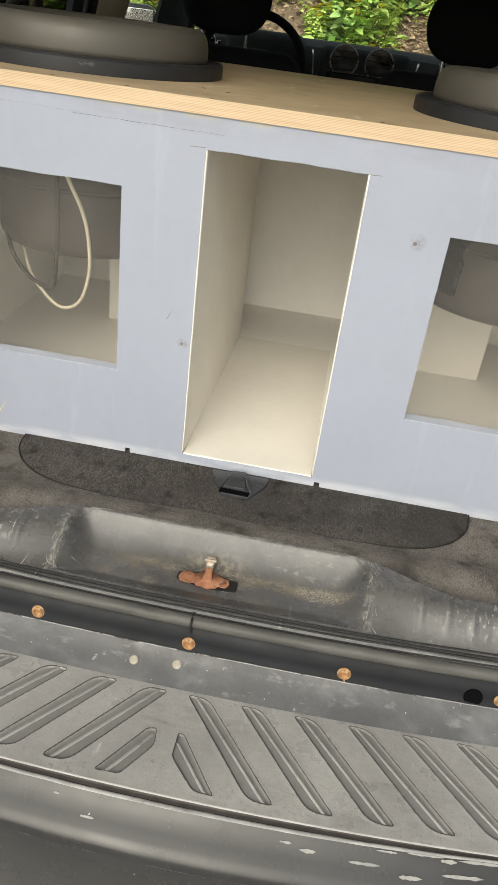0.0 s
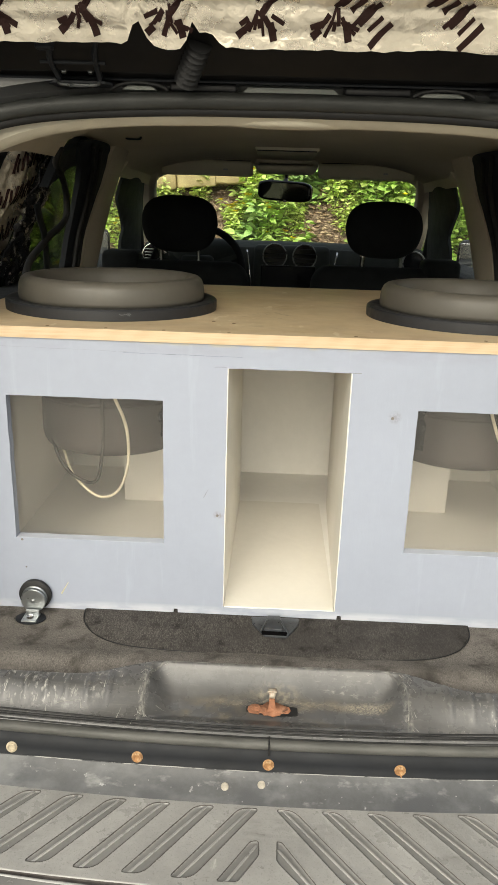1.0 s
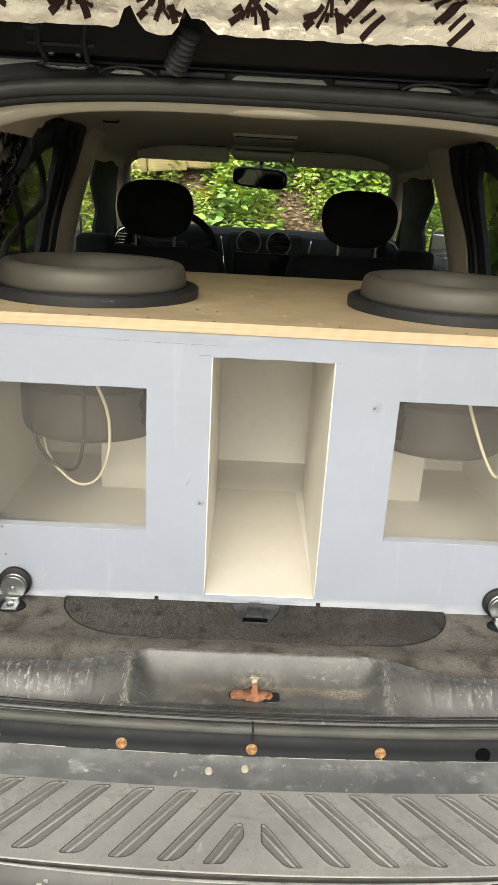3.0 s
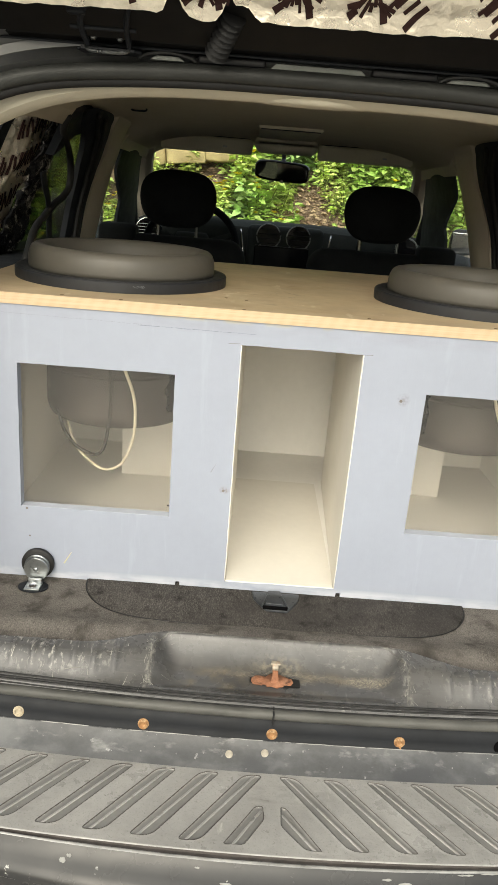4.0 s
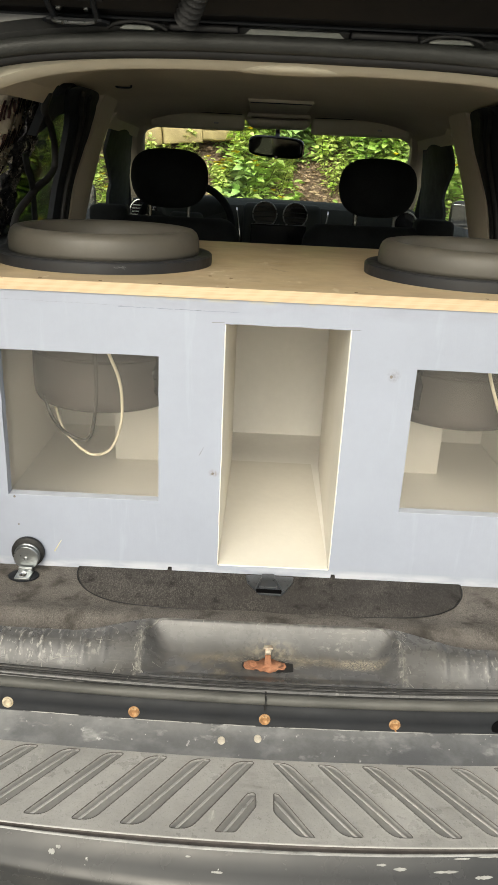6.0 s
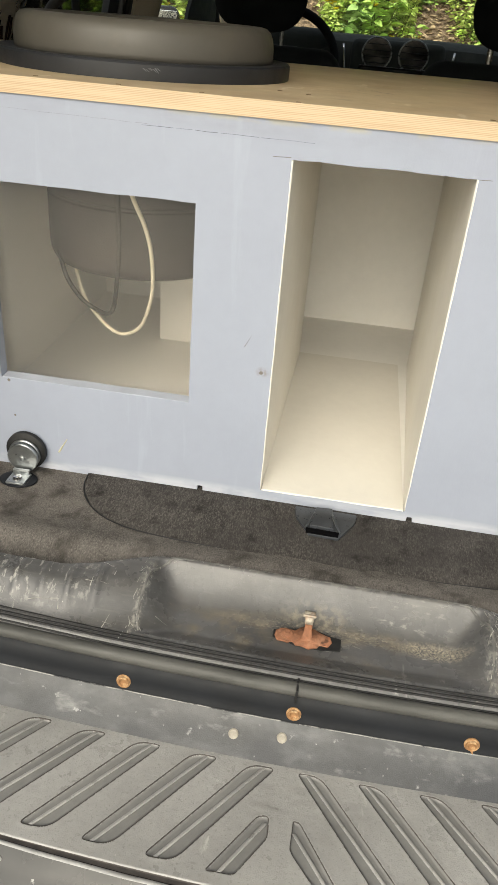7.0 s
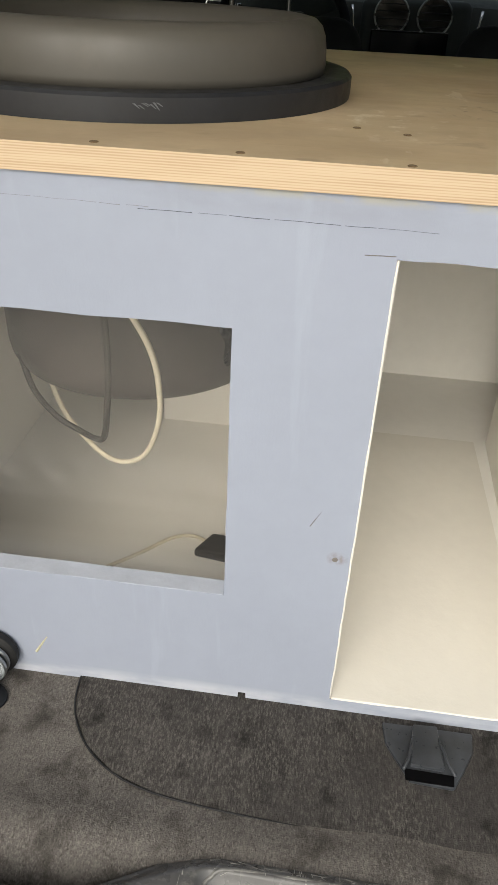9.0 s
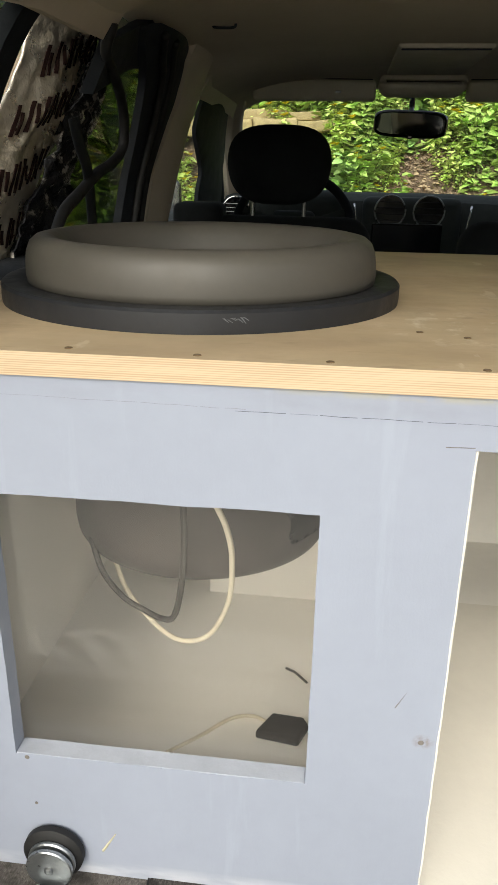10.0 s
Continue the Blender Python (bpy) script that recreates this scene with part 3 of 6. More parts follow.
def prism(outline, depth, holes=(), axis="z", bevel=0.0):
    """A flat plate from an outline (and holes) of 2D points, thickened along an axis."""
    bm = bmesh.new()
    edges = []
    for loop in (outline, *holes):
        vs = [bm.verts.new((a, b, 0)) for a, b in loop]
        edges += [bm.edges.new((p, q)) for p, q in zip(vs, vs[1:] + vs[:1])]
    bmesh.ops.triangle_fill(bm, use_beauty=True, edges=edges, use_dissolve=True)
    ret = bmesh.ops.extrude_face_region(bm, geom=bm.faces[:])
    bmesh.ops.translate(bm, verts=[v for v in ret["geom"] if isinstance(v, bmesh.types.BMVert)], vec=(0, 0, depth))
    if bevel:
        bmesh.ops.recalc_face_normals(bm, faces=bm.faces[:])
        sharp = [e for e in bm.edges if len(e.link_faces) == 2 and e.calc_face_angle(0) > 1.0]
        bmesh.ops.bevel(bm, geom=sharp, offset=bevel, segments=2, affect="EDGES", profile=0.5)
    if axis == "y":
        bmesh.ops.transform(bm, matrix=Matrix(((1, 0, 0, 0), (0, 0, 1, 0), (0, 1, 0, 0), (0, 0, 0, 1))), verts=bm.verts[:])
    elif axis == "x":
        bmesh.ops.transform(bm, matrix=Matrix(((0, 0, 1, 0), (1, 0, 0, 0), (0, 1, 0, 0), (0, 0, 0, 1))), verts=bm.verts[:])
    return bm


def circle(r, n, cx=0.0, cy=0.0):
    return [(cx + r * math.cos(2 * math.pi * i / n), cy + r * math.sin(2 * math.pi * i / n)) for i in range(n)]


def smooth01(a, b, x):
    t = min(1.0, max(0.0, (x - a) / (b - a)))
    return t * t * (3 - 2 * t)


def lerp_table(table, v):
    """Smooth interpolation in a table of (key, value)."""
    if v <= table[0][0]:
        return table[0][1]
    for (a, p), (b, q) in zip(table, table[1:]):
        if v <= b:
            return p + (q - p) * (v - a) / (b - a)
    return table[-1][1]


def span(a, b, n):
    return [a + (b - a) * i / (n - 1) for i in range(n)]


# ---- ground and bank round the parked car ----
GROUND = -0.72


def land(x, y):
    side = smooth01(-2.5, 0.5, y) * max(-(x + 2.9), x - 3.3)
    d = max(y - 4.3 + 0.15 * math.sin(x * 1.3), side * (0.3 + 0.7 * smooth01(1.5, 4.5, y)), 0.0)
    near = 1 - math.exp(-d / 2.2)
    return GROUND + 3.4 * near * smooth01(0, 1.2, d) + 0.10 * smooth01(0, 1, d) * noise.noise((x * 0.9, y * 0.9, 0)) + 0.05 * smooth01(0, 1, d) * noise.noise((x * 3, y * 3, 2))


xs = [-400, -120, -50, -25, -14] + span(-9, 9, 91) + [14, 25, 50, 120, 400]
ys = [-400, -120, -50, -25, -12, -6, -3] + span(-1, 11, 81) + [16, 25, 50, 120, 400]
tagged(part("ground", sheet([[(x, y, land(x, y)) for x in xs] for y in ys]), SOIL, smooth="all"), "unseen flat ground, pale to bounce light, rising into a brown soil bank", "ground", kind="structure")

# ---- shell of the car ----


def side_x(z):
    """Half width inside the side panels at a height."""
    return lerp_table([(-0.1, 0.66), (0.42, 0.64), (0.47, 0.612), (0.6, 0.600), (0.7, 0.586), (0.76, 0.570), (0.81, 0.548), (0.85, 0.515), (0.88, 0.47)], z)


def ceil_z(y):
    return lerp_table([(0.0, 0.806), (0.012, 0.8045), (0.024, 0.7975), (0.036, 0.7945), (0.055, 0.797), (0.09, 0.812), (0.16, 0.840), (0.4, 0.866), (0.8, 0.871), (1.2, 0.853), (1.6, 0.850), (1.85, 0.845), (1.95, 0.835)], y)


def ceiling_point(x, y):
    e = min(1.0, abs(x) / 0.56)
    x *= 0.930 + 0.070 * smooth01(0.02, 0.18, y)
    cut = smooth01(0.62, 0.80, y) * smooth01(1.40, 1.24, y)
    return (x, y, ceil_z(y) - (0.075 - 0.052 * cut) * e ** 5 - 0.012 * e ** 2)


cx = span(-0.56, 0.56, 49)
cy = [0.012, 0.02, 0.03, 0.04, 0.05, 0.06, 0.08, 0.1, 0.13, 0.16, 0.2] + span(0.3, 1.95, 34)
tagged(part("ceiling", sheet([[ceiling_point(x, y) for x in cx] for y in cy], (0, 0, 0.02)), LINER, smooth=True), "beige fabric headliner", "ceiling", kind="structure")
tagged(part("roof", sheet([[(x * 1.16, y, ceiling_point(x, y)[2] + 0.045 + 0.02 * (1 - (x / 0.56) ** 2)) for x in cx] for y in span(0.0, 2.0, 12)], (0, 0, 0.012)), BODY, smooth=True), "dark painted car roof", "roof", kind="structure")


def side_patch(s, low, high, z0, z1, thick, inset=0.0, nz=14, ny=8, bow=0.0):
    """A band on the car's side (s = -1 left, 1 right): y ranges at its foot and its top, between two heights."""
    rows = []
    for k in range(nz):
        u = k / (nz - 1)
        z = z0 + (z1 - z0) * u
        a, b = low[0] + (high[0] - low[0]) * u, low[1] + (high[1] - low[1]) * u
        sag = bow * 4 * u * (1 - u)
        rows.append([(s * (side_x(z) - inset - 0.010 * math.sin(math.pi * j / (ny - 1)) * (inset > 0)), a + sag + (b - a) * j / (ny - 1), z) for j in range(ny)])
    return sheet(rows, (s * thick, 0, 0))


def side_band(s, table, thick, inset, per=5, ny=9):
    """A curved band on the car's side from rows of height, rear edge, front edge."""
    rear = spline([(a, 0, z) for z, a, b in table], per)
    fore = spline([(b, 0, z) for z, a, b in table], per)
    rows = []
    for p, q in zip(rear, fore):
        rows.append([(s * (side_x(p.z) - inset - 0.012 * math.sin(math.pi * j / (ny - 1))), p.x + (q.x - p.x) * j / (ny - 1), p.z) for j in range(ny)])
    return sheet(rows, (s * thick, 0, 0))


DOOR_FRAME = ((0.44, 0.81, 1.00), (0.50, 0.835, 1.01), (0.58, 0.87, 1.04), (0.65, 0.905, 1.10), (0.71, 0.925, 1.16), (0.765, 0.905, 1.18), (0.797, 0.845, 1.17), (0.820, 0.80, 1.14), (0.834, 0.86, 1.08))
MIDDLE_POST = ((0.43, 0.95, 1.12), (0.49, 0.97, 1.165), (0.60, 1.02, 1.245), (0.67, 1.09, 1.295), (0.74, 1.155, 1.34), (0.79, 1.14, 1.345), (0.83, 1.10, 1.32), (0.865, 1.07, 1.30))
DOOR_CORNER = ((0.46, 1.57, 1.98), (0.55, 1.565, 1.97), (0.60, 1.59, 1.955), (0.655, 1.505, 1.945), (0.70, 1.44, 1.92), (0.78, 1.45, 1.84), (0.80, 1.45, 1.77), (0.82, 1.44, 1.63), (0.836, 1.41, 1.45))

for s, name in ((-1, "wall_left"), (1, "wall_right")):
    w = tagged(new(name), "dark interior side panel of the car with pillars", "car side", kind="structure")
    lower = [[(s * side_x(z), y, z) for y in span(-0.24, 2.70, 20)] for z in (-0.12, 0.1, 0.3, 0.42, 0.45, 0.47)]
    part("lower_panel", sheet(lower, (s * 0.10, 0, 0)), TRIMBLACK, w)
    part("outer_panel", sheet([[(s * (x + 0.03 * (z < 0.2)), y, z) for y in span(-0.25, 3.2, 12)] for x, z in ((0.80, -0.5), (0.83, -0.1), (0.82, 0.25), (0.79, 0.46))], (s * 0.01, 0, 0)), BODY, w, "dark painted outer side panel")
    part("belt_sill", slab((s * 0.70 - 0.09, -0.2, 0.452), (s * 0.70 + 0.09, 2.66, 0.472), 0.006), TRIMBLACK, w)
    # rear corner post, quarter window frame
    part("rear_post", side_patch(s, (-0.12, -0.02), (0.06, 0.16), 0.46, 0.80, 0.03, 0.010), TRIM, w, "beige plastic rear pillar trim")
    for ya, yb in ((0.12, 0.66), (1.34, 2.0)):
        part("roof_rail", sheet([[(s * (0.50 + 0.008 * j), y, 0.83 + ceil_z(y) - 0.878 + 0.012 - 0.011 * j) for y in span(ya, yb, 14)] for j in range(6)], (s * 0.05, 0, 0.02)), TRIM, w, "beige trim along the roof edge")
    arch = spline([(s * 0.530, 0.66, 0.783), (s * 0.528, 0.745, 0.806), (s * 0.526, 0.858, 0.838), (s * 0.525, 0.97, 0.848), (s * 0.525, 1.06, 0.850), (s * 0.525, 1.13, 0.843)], 5)
    part("door_arch", sheet([[p + Vector((s * 0.012 * k, 0, -0.024 * k)) for p in arch] for k in range(4)], (s * 0.02, 0, 0.002)), TRIMBLACK, w, "black rubber door seal arch", smooth=True)
    part("seal_post", side_patch(s, (0.380, 0.430), (0.578, 0.630), 0.46, 0.82, 0.03, -0.075), TRIMBLACK, w)
    # door frame behind the middle post, the post, and the front door's mirror corner
    part("door_frame", side_band(s, DOOR_FRAME, 0.014, 0.02), TRIMBLACK, w, "black door frame and seal", smooth=True)
    for k in range(2):
        line_ = [(s * (side_x(z) - 0.034), a + (b - a) * (0.22 + 0.24 * k), z) for z, a, b in DOOR_FRAME[:-1]]
        part("door_seal", tube(spline(line_, 4), 0.007, 8), BLACKRUB, w, "black rubber door seal", smooth="all")
    part("middle_post", side_band(s, MIDDLE_POST, 0.03, 0.032), TRIM, w, "beige plastic middle pillar trim", smooth=True)
    part("front_door_corner", side_band(s, DOOR_CORNER, 0.010, 0.022), TRIMBLACK, w, "black mirror corner of the front door", smooth=True)
    part("front_door_top", side_patch(s, (1.5, 2.2), (1.5, 2.0), 0.80, 0.85, 0.05, 0.01), TRIMBLACK, w)
    post = spline([(s * 0.63, 2.64, 0.45), (s * 0.60, 2.30, 0.60), (s * 0.565, 1.98, 0.74), (s * 0.52, 1.80, 0.835)], 6)
    part("front_post", tube(post, 0.045, 10, flat=0.6), TRIM, w, "beige plastic front pillar trim")
    seal_line = spline([(s * 0.625, 2.28, 0.45), (s * 0.60, 2.06, 0.60), (s * 0.578, 1.87, 0.73), (s * 0.548, 1.71, 0.815)], 6)
    part("door_front_frame", tube([p + Vector((s * 0.014, 0, 0)) for p in seal_line], 0.020, 10, flat=0.7), TRIMBLACK, w, "black front edge of the door frame", smooth="all")
    glass = part("front_door_glass", side_patch(s, (1.40, 2.45), (1.55, 1.95), 0.47, 0.82, 0.004, -0.02), GLASS, w, "clear door window")
    glass.visible_shadow = False
    g2 = part("rear_door_glass", side_patch(s, (0.72, 1.36), (0.86, 1.50), 0.47, 0.86, 0.004, -0.105), TINT, w, "dark tinted door window")
    g2.visible_shadow = False
    g3 = part("quarter_glass", side_patch(s, (-0.04, 0.42), (0.10, 0.60), 0.47, 0.83, 0.004, -0.110), TINT, w, "dark tinted quarter window")
    g3.visible_shadow = False

# front: firewall, windscreen
tagged(part("wall_front", slab((-0.66, 2.71, -0.3), (0.66, 2.75, 0.46), 0.004), TRIMBLACK), "dark bulkhead behind the dashboard", "bulkhead", kind="structure")
ws = part("windscreen", sheet([[(x * (1 - 0.14 * k), 2.76 - 0.05 * (x / 0.6) ** 2 - 0.80 * k, 0.46 + 0.385 * k) for x in span(-0.62, 0.62, 13)] for k in span(0, 1, 8)], (0, 0.004, 0.004)), GLASS, smooth=True)
tagged(ws, "clear curved windscreen", "windscreen", kind="structure")
ws.visible_shadow = False
tagged(part("hood", sheet([[(x, y, 0.42 - 0.10 * (y - 2.5) - 0.06 * (x / 0.8) ** 2) for x in span(-0.8, 0.8, 11)] for y in span(2.77, 3.9, 8)], (0, 0, -0.02)), BODY, smooth=True), "dark painted car hood", "hood", kind="structure")

# cargo floor: carpet with a raised lid
floor_rows = []
for y in [-0.215, -0.2, -0.185, -0.17, -0.16, -0.15, -0.14, -0.125, -0.11] + span(-0.09, 0.72, 20) + [1.0, 1.6, 2.5]:
    floor_rows.append([(x, y, (0.010 * smooth01(-0.10, -0.145, y) - 0.05 * smooth01(-0.15, -0.215, y)) + 0.0016 * noise.noise((x * 14, y * 14, 0))) for x in span(-0.66, 0.66, 89)])
carpet = tagged(part("floor", sheet(floor_rows, (0, 0, -0.03)), CARPET, smooth=True), "worn charcoal carpet on the cargo floor", "carpet", kind="structure")
right = [(0.333, 0.08), (0.333, -0.005), (0.325, -0.042), (0.305, -0.072), (0.275, -0.094), (0.235, -0.107), (0.17, -0.114), (0.08, -0.118), (0.0, -0.119)]
outline = right + [(-x, y) for x, y in right[-2::-1]]
lid = prism(outline, 0.006, bevel=0.0025)
bmesh.ops.translate(lid, verts=lid.verts[:], vec=(-0.005, 0, -0.0030))
# Dark tube along the lid's edge, standing in for its soft shadow.
seam_line = spline([(x - 0.005, y, 0.0020) for x, y in outline], 3)
part("lid_seam", tube(seam_line, 0.0010, 6), BLACKRUB, carpet, "dark line for the soft shadow in the lid's seam", smooth="all")
part("carpet_lid", lid, LID, carpet, "darker carpeted storage lid set in the floor", smooth=True)

# ---- plastic sill plate with the latch tray ----


def bow(x, c):
    return c * x * x


def sill_point(x, v):
    """v: 0 at the carpet, 1 at the outer edge."""
    inside = smooth01(0.300, 0.165, abs(x + 0.004))
    y_in = -0.196 + 0.049 * inside
    y_out = -0.290 + bow(x, 0.09)
    y = y_in + (y_out - y_in) * v
    crown = 0.004 + 0.015 * smooth01(0.0, 0.16, v) - 0.029 * smooth01(0.36, 0.88, v) - 0.006 * smooth01(0.93, 1.0, v)
    ramps = ((0.190 - abs(x + 0.004)) / 0.048, (-0.1665 - y) / 0.050, (y + 0.268 - bow(x, 0.09)) / 0.024)
    t = -math.log(sum(math.exp(-9 * max(-0.4, min(2.0, r))) for r in ramps)) / 9
    t = min(1.0, max(0.0, t * 1.15))
    z = crown + (-0.0170 - crown) * smooth01(0, 0.10, t) ** 0.5 * (1 - (1 - t) ** 1.6)
    ribs = 0.0
    if abs(x) > 0.24:
        ph = ((abs(x) - 0.24) % 0.030) / 0.030
        ribs = 0.0035 * math.sin(math.pi * min(1, ph / 0.4)) ** 2 * (ph < 0.4) * smooth01(0.1, 0.25, v) * smooth01(0.75, 0.5, v) * (abs(x) < 0.45)
    return (x, y, z + ribs)


sill = thing("sill_plate", (0, 0, 0), "scuffed dark grey plastic cargo sill plate with recessed tray", "sill plate")
xs = span(-0.66, 0.66, 421)
part("plate", sheet([[sill_point(x, v) for x in xs] for v in span(0, 1, 70)], (0, 0, -0.012)), SILL, sill, smooth="all")
for off_ in (0.0165, 0.0120, 0.0075, 0.0030, -0.0006):
    ridge_ = []
    for x in span(-0.65, 0.65, 130):
        y_in, y_out = sill_point(x, 0)[1], sill_point(x, 1)[1]
        ridge_.append(Vector(sill_point(x, (y_out + off_ - y_in) / (y_out - y_in))) + Vector((0, 0, 0.0002)))
    part("edge_ridge", tube(ridge_, 0.0013, 5), BLACKRUB, sill, "dark moulded line along the outer edge", smooth="all")
rim_in = [(-0.190, -0.262), (-0.1955, -0.24), (-0.194, -0.20), (-0.1885, -0.183), (-0.180, -0.1715), (-0.163, -0.1662), (-0.10, -0.1655), (0.0, -0.1655), (0.10, -0.1655), (0.155, -0.1662), (0.172, -0.1715), (0.1805, -0.183), (0.186, -0.20), (0.1875, -0.24), (0.183, -0.262)]
rs = random.Random(11)


def sill_at(x, y):
    """The sill's surface point at a place in plan."""
    y_in, y_out = sill_point(x, 0)[1], sill_point(x, 1)[1]
    return Vector(sill_point(x, min(1.0, max(0.0, (y - y_in) / (y_out - y_in)))))


rim_pts = []
for p in spline([(x, y, 0) for x, y in rim_in], 8):
    q = sill_at(p.x, p.y)
    rim_pts.append((p.x, p.y, q.z + 0.0002 + 0.0009 * noise.noise((p.x * 55, p.y * 55, 0))))
part("tray_rim", tube([(x, y, z - 0.0016) for x, y, z in rim_pts], 0.0019, 10), RIMPALE, sill, "pale rim of the tray, rubbed and with painted highlight", smooth="all")


def streaks(name, material, label, marks):
    """Thin raised scuff strokes lying on the sill: (x, y, length, width, angle)."""
    bm = bmesh.new()
    for x, y, ln, wd, an in marks:
        dx, dy = math.cos(an) * ln / 2, math.sin(an) * ln / 2
        pts_ = [sill_at(x + dx * t, y + dy * t) + Vector((0, 0, 0.0003)) for t in (-1, -0.4, 0.3, 1)]
        tube(pts_, min(wd, 0.0006), 3, bm, taper=(1.1, 0.2), flat=0.4)
    return tagged(part(name, bm, material, sill, label), kind="stuff")


SCUFF = shade("pale_scuffs", (0.38, 0.37, 0.34), 0.6, vary=0.3, scale=80)
marks = [(-0.393, -0.232, 0.024, 0.0010, 1.35), (-0.366, -0.225, 0.022, 0.0010, 1.3), (-0.359, -0.208, 0.010, 0.0012, 1.1), (-0.339, -0.209, 0.014, 0.0010, 1.4), (-0.327, -0.206, 0.008, 0.0014, 0.4), (-0.231, -0.209, 0.008, 0.0012, 1.5),
         (-0.300, -0.251, 0.034, 0.0006, 0.12), (-0.247, -0.226, 0.026, 0.0004, 0.05), (-0.419, -0.186, 0.020, 0.0007, -0.4), (-0.360, -0.188, 0.026, 0.0006, -0.15), (-0.385, -0.197, 0.022, 0.0005, 0.25), (-0.227, -0.259, 0.016, 0.0009, 1.3), (-0.206, -0.272, 0.012, 0.0008, 1.4), (-0.410, -0.203, 0.018, 0.0006, 0.2)]
for _ in range(30):
    marks.append((rs.uniform(-0.14, 0.17), rs.uniform(-0.166, -0.150), rs.uniform(0.003, 0.010), rs.uniform(0.0003, 0.0006), radians(90 + rs.gauss(0, 12))))
for _ in range(34):
    sg = rs.choice((-1, -1, 1))
    marks.append((sg * rs.uniform(0.235, 0.46), rs.uniform(-0.262, -0.205), rs.uniform(0.003, 0.012), rs.uniform(0.0003, 0.0007), radians(90 + rs.gauss(0, 14))))
for _ in range(26):
    marks.append((rs.uniform(-0.45, 0.45), rs.uniform(-0.283, -0.17), rs.uniform(0.003, 0.018), rs.uniform(0.00015, 0.0004), rs.uniform(-0.5, 0.5)))
for _ in range(70):
    sg = rs.choice((-1, 1))
    marks.append((sg * rs.uniform(0.185, 0.202) - 0.004, rs.uniform(-0.268, -0.165), rs.uniform(0.002, 0.010), rs.uniform(0.0002, 0.0006), radians(90 + rs.gauss(0, 25))))
for _ in range(60):
    marks.append((rs.uniform(-0.19, 0.18), rs.gauss(-0.160, 0.005), rs.uniform(0.002, 0.012), rs.uniform(0.0002, 0.0005), rs.gauss(0, 0.5)))
streaks("scuff_marks", SCUFF, "pale scuffs and scratches", marks)
# Flat black patch on the closed tray floor, for the cut-out's darkness.
part("latch_slot", prism([(-0.0465, -0.2195), (-0.030, -0.2150), (-0.014, -0.2110), (0.002, -0.2115), (0.016, -0.2165), (0.0285, -0.2185), (0.0285, -0.2350), (0.008, -0.2385), (-0.02, -0.2375), (-0.0465, -0.2300)], 0.0016), BLACKRUB, sill, "flat black patch in place of the cut-out slot").location = (0, 0, -0.0166)

striker = thing("latch_striker", (-0.010, -0.224, -0.0162), "rusty steel hatch striker in the sill tray", "latch striker")
lobes = prism([(-0.034, -0.005), (-0.031, -0.012), (-0.020, -0.0135), (-0.014, -0.0115), (-0.010, -0.0165), (0.004, -0.0185), (0.013, -0.0155), (0.015, -0.0105), (0.024, -0.0115), (0.028, -0.004), (0.026, 0.006), (0.016, 0.008), (0.010, 0.0135), (-0.006, 0.0145), (-0.013, 0.008), (-0.028, 0.0085), (-0.033, 0.004)], 0.006, bevel=0.0016)
bmesh.ops.subdivide_edges(lobes, edges=lobes.edges[:], cuts=2, use_grid_fill=True)
for v in lobes.verts:
    v.co.y *= 0.88
    v.co.x *= 1.02
    v.co.z *= 0.5
    v.co += Vector((0, 0, 0.0016 * noise.noise(v.co * 130) + 0.0025 * math.exp(-((v.co.x - 0.001) / 0.009) ** 2) * (v.co.z > 0.003)))
part("base", lobes, REDRUST, striker, smooth="all")
part("washer", lathe([(0.003, 0.0085), (0.0055, 0.0080), (0.0068, 0.0070), (0.0068, 0.004), (0.003, 0.004), (0.003, 0.0085)], 20), REDRUST, striker, smooth=True).location = (-0.021, -0.001, -0.0030)
part("bolt", lathe([(0, 0.0095), (0.0035, 0.0095), (0.0045, 0.008), (0.0045, 0.004), (0, 0.004)], 6), REDRUST, striker).location = (-0.021, -0.001, -0.0030)
tongue = sheet([[(0.001 + w_ * q, y, z) for q in (-1, -0.4, 0.4, 1)] for y, z, w_ in ((-0.012, 0.0030, 0.0100), (-0.007, 0.0055, 0.0062), (0.0, 0.0115, 0.0042), (0.005, 0.0165, 0.0042))], (0, 0.004, -0.002))
part("tongue", tongue, REDRUST, striker, "rusty upright tongue", smooth="all")
tip_ = sheet([[(0.001 + w_ * q, y, z) for q in (-1, -0.4, 0.4, 1)] for y, z, w_ in ((0.0045, 0.0160, 0.0043), (0.008, 0.0200, 0.0050), (0.0115, 0.0235, 0.0062), (0.0145, 0.0255, 0.0060))], (0, 0.005, -0.003))
part("tip", tip_, ROD, striker, "worn pale tip of the striker", smooth="all")
part("crossbar", tube([(-0.006, 0.0115, 0.0222), (0.008, 0.0115, 0.0222)], 0.0020, 10), ROD, striker, smooth=True)

# ---- rubber seal round the hatch opening ----
HATCH = [(0.0, -0.0225), (0.3, -0.0225), (0.54, -0.020), (0.61, 0.015), (0.625, 0.10), (0.622, 0.25), (0.612, 0.42), (0.595, 0.56), (0.568, 0.66), (0.546, 0.712), (0.512, 0.757), (0.462, 0.790), (0.37, 0.8118), (0.2, 0.8245), (0.0, 0.8272)]


def hatch_y(z, x):
    return -0.290 + bow(x, 0.09) * smooth01(0.2, 0.0, z) + 0.356 * smooth01(0.12, 1.1, z)


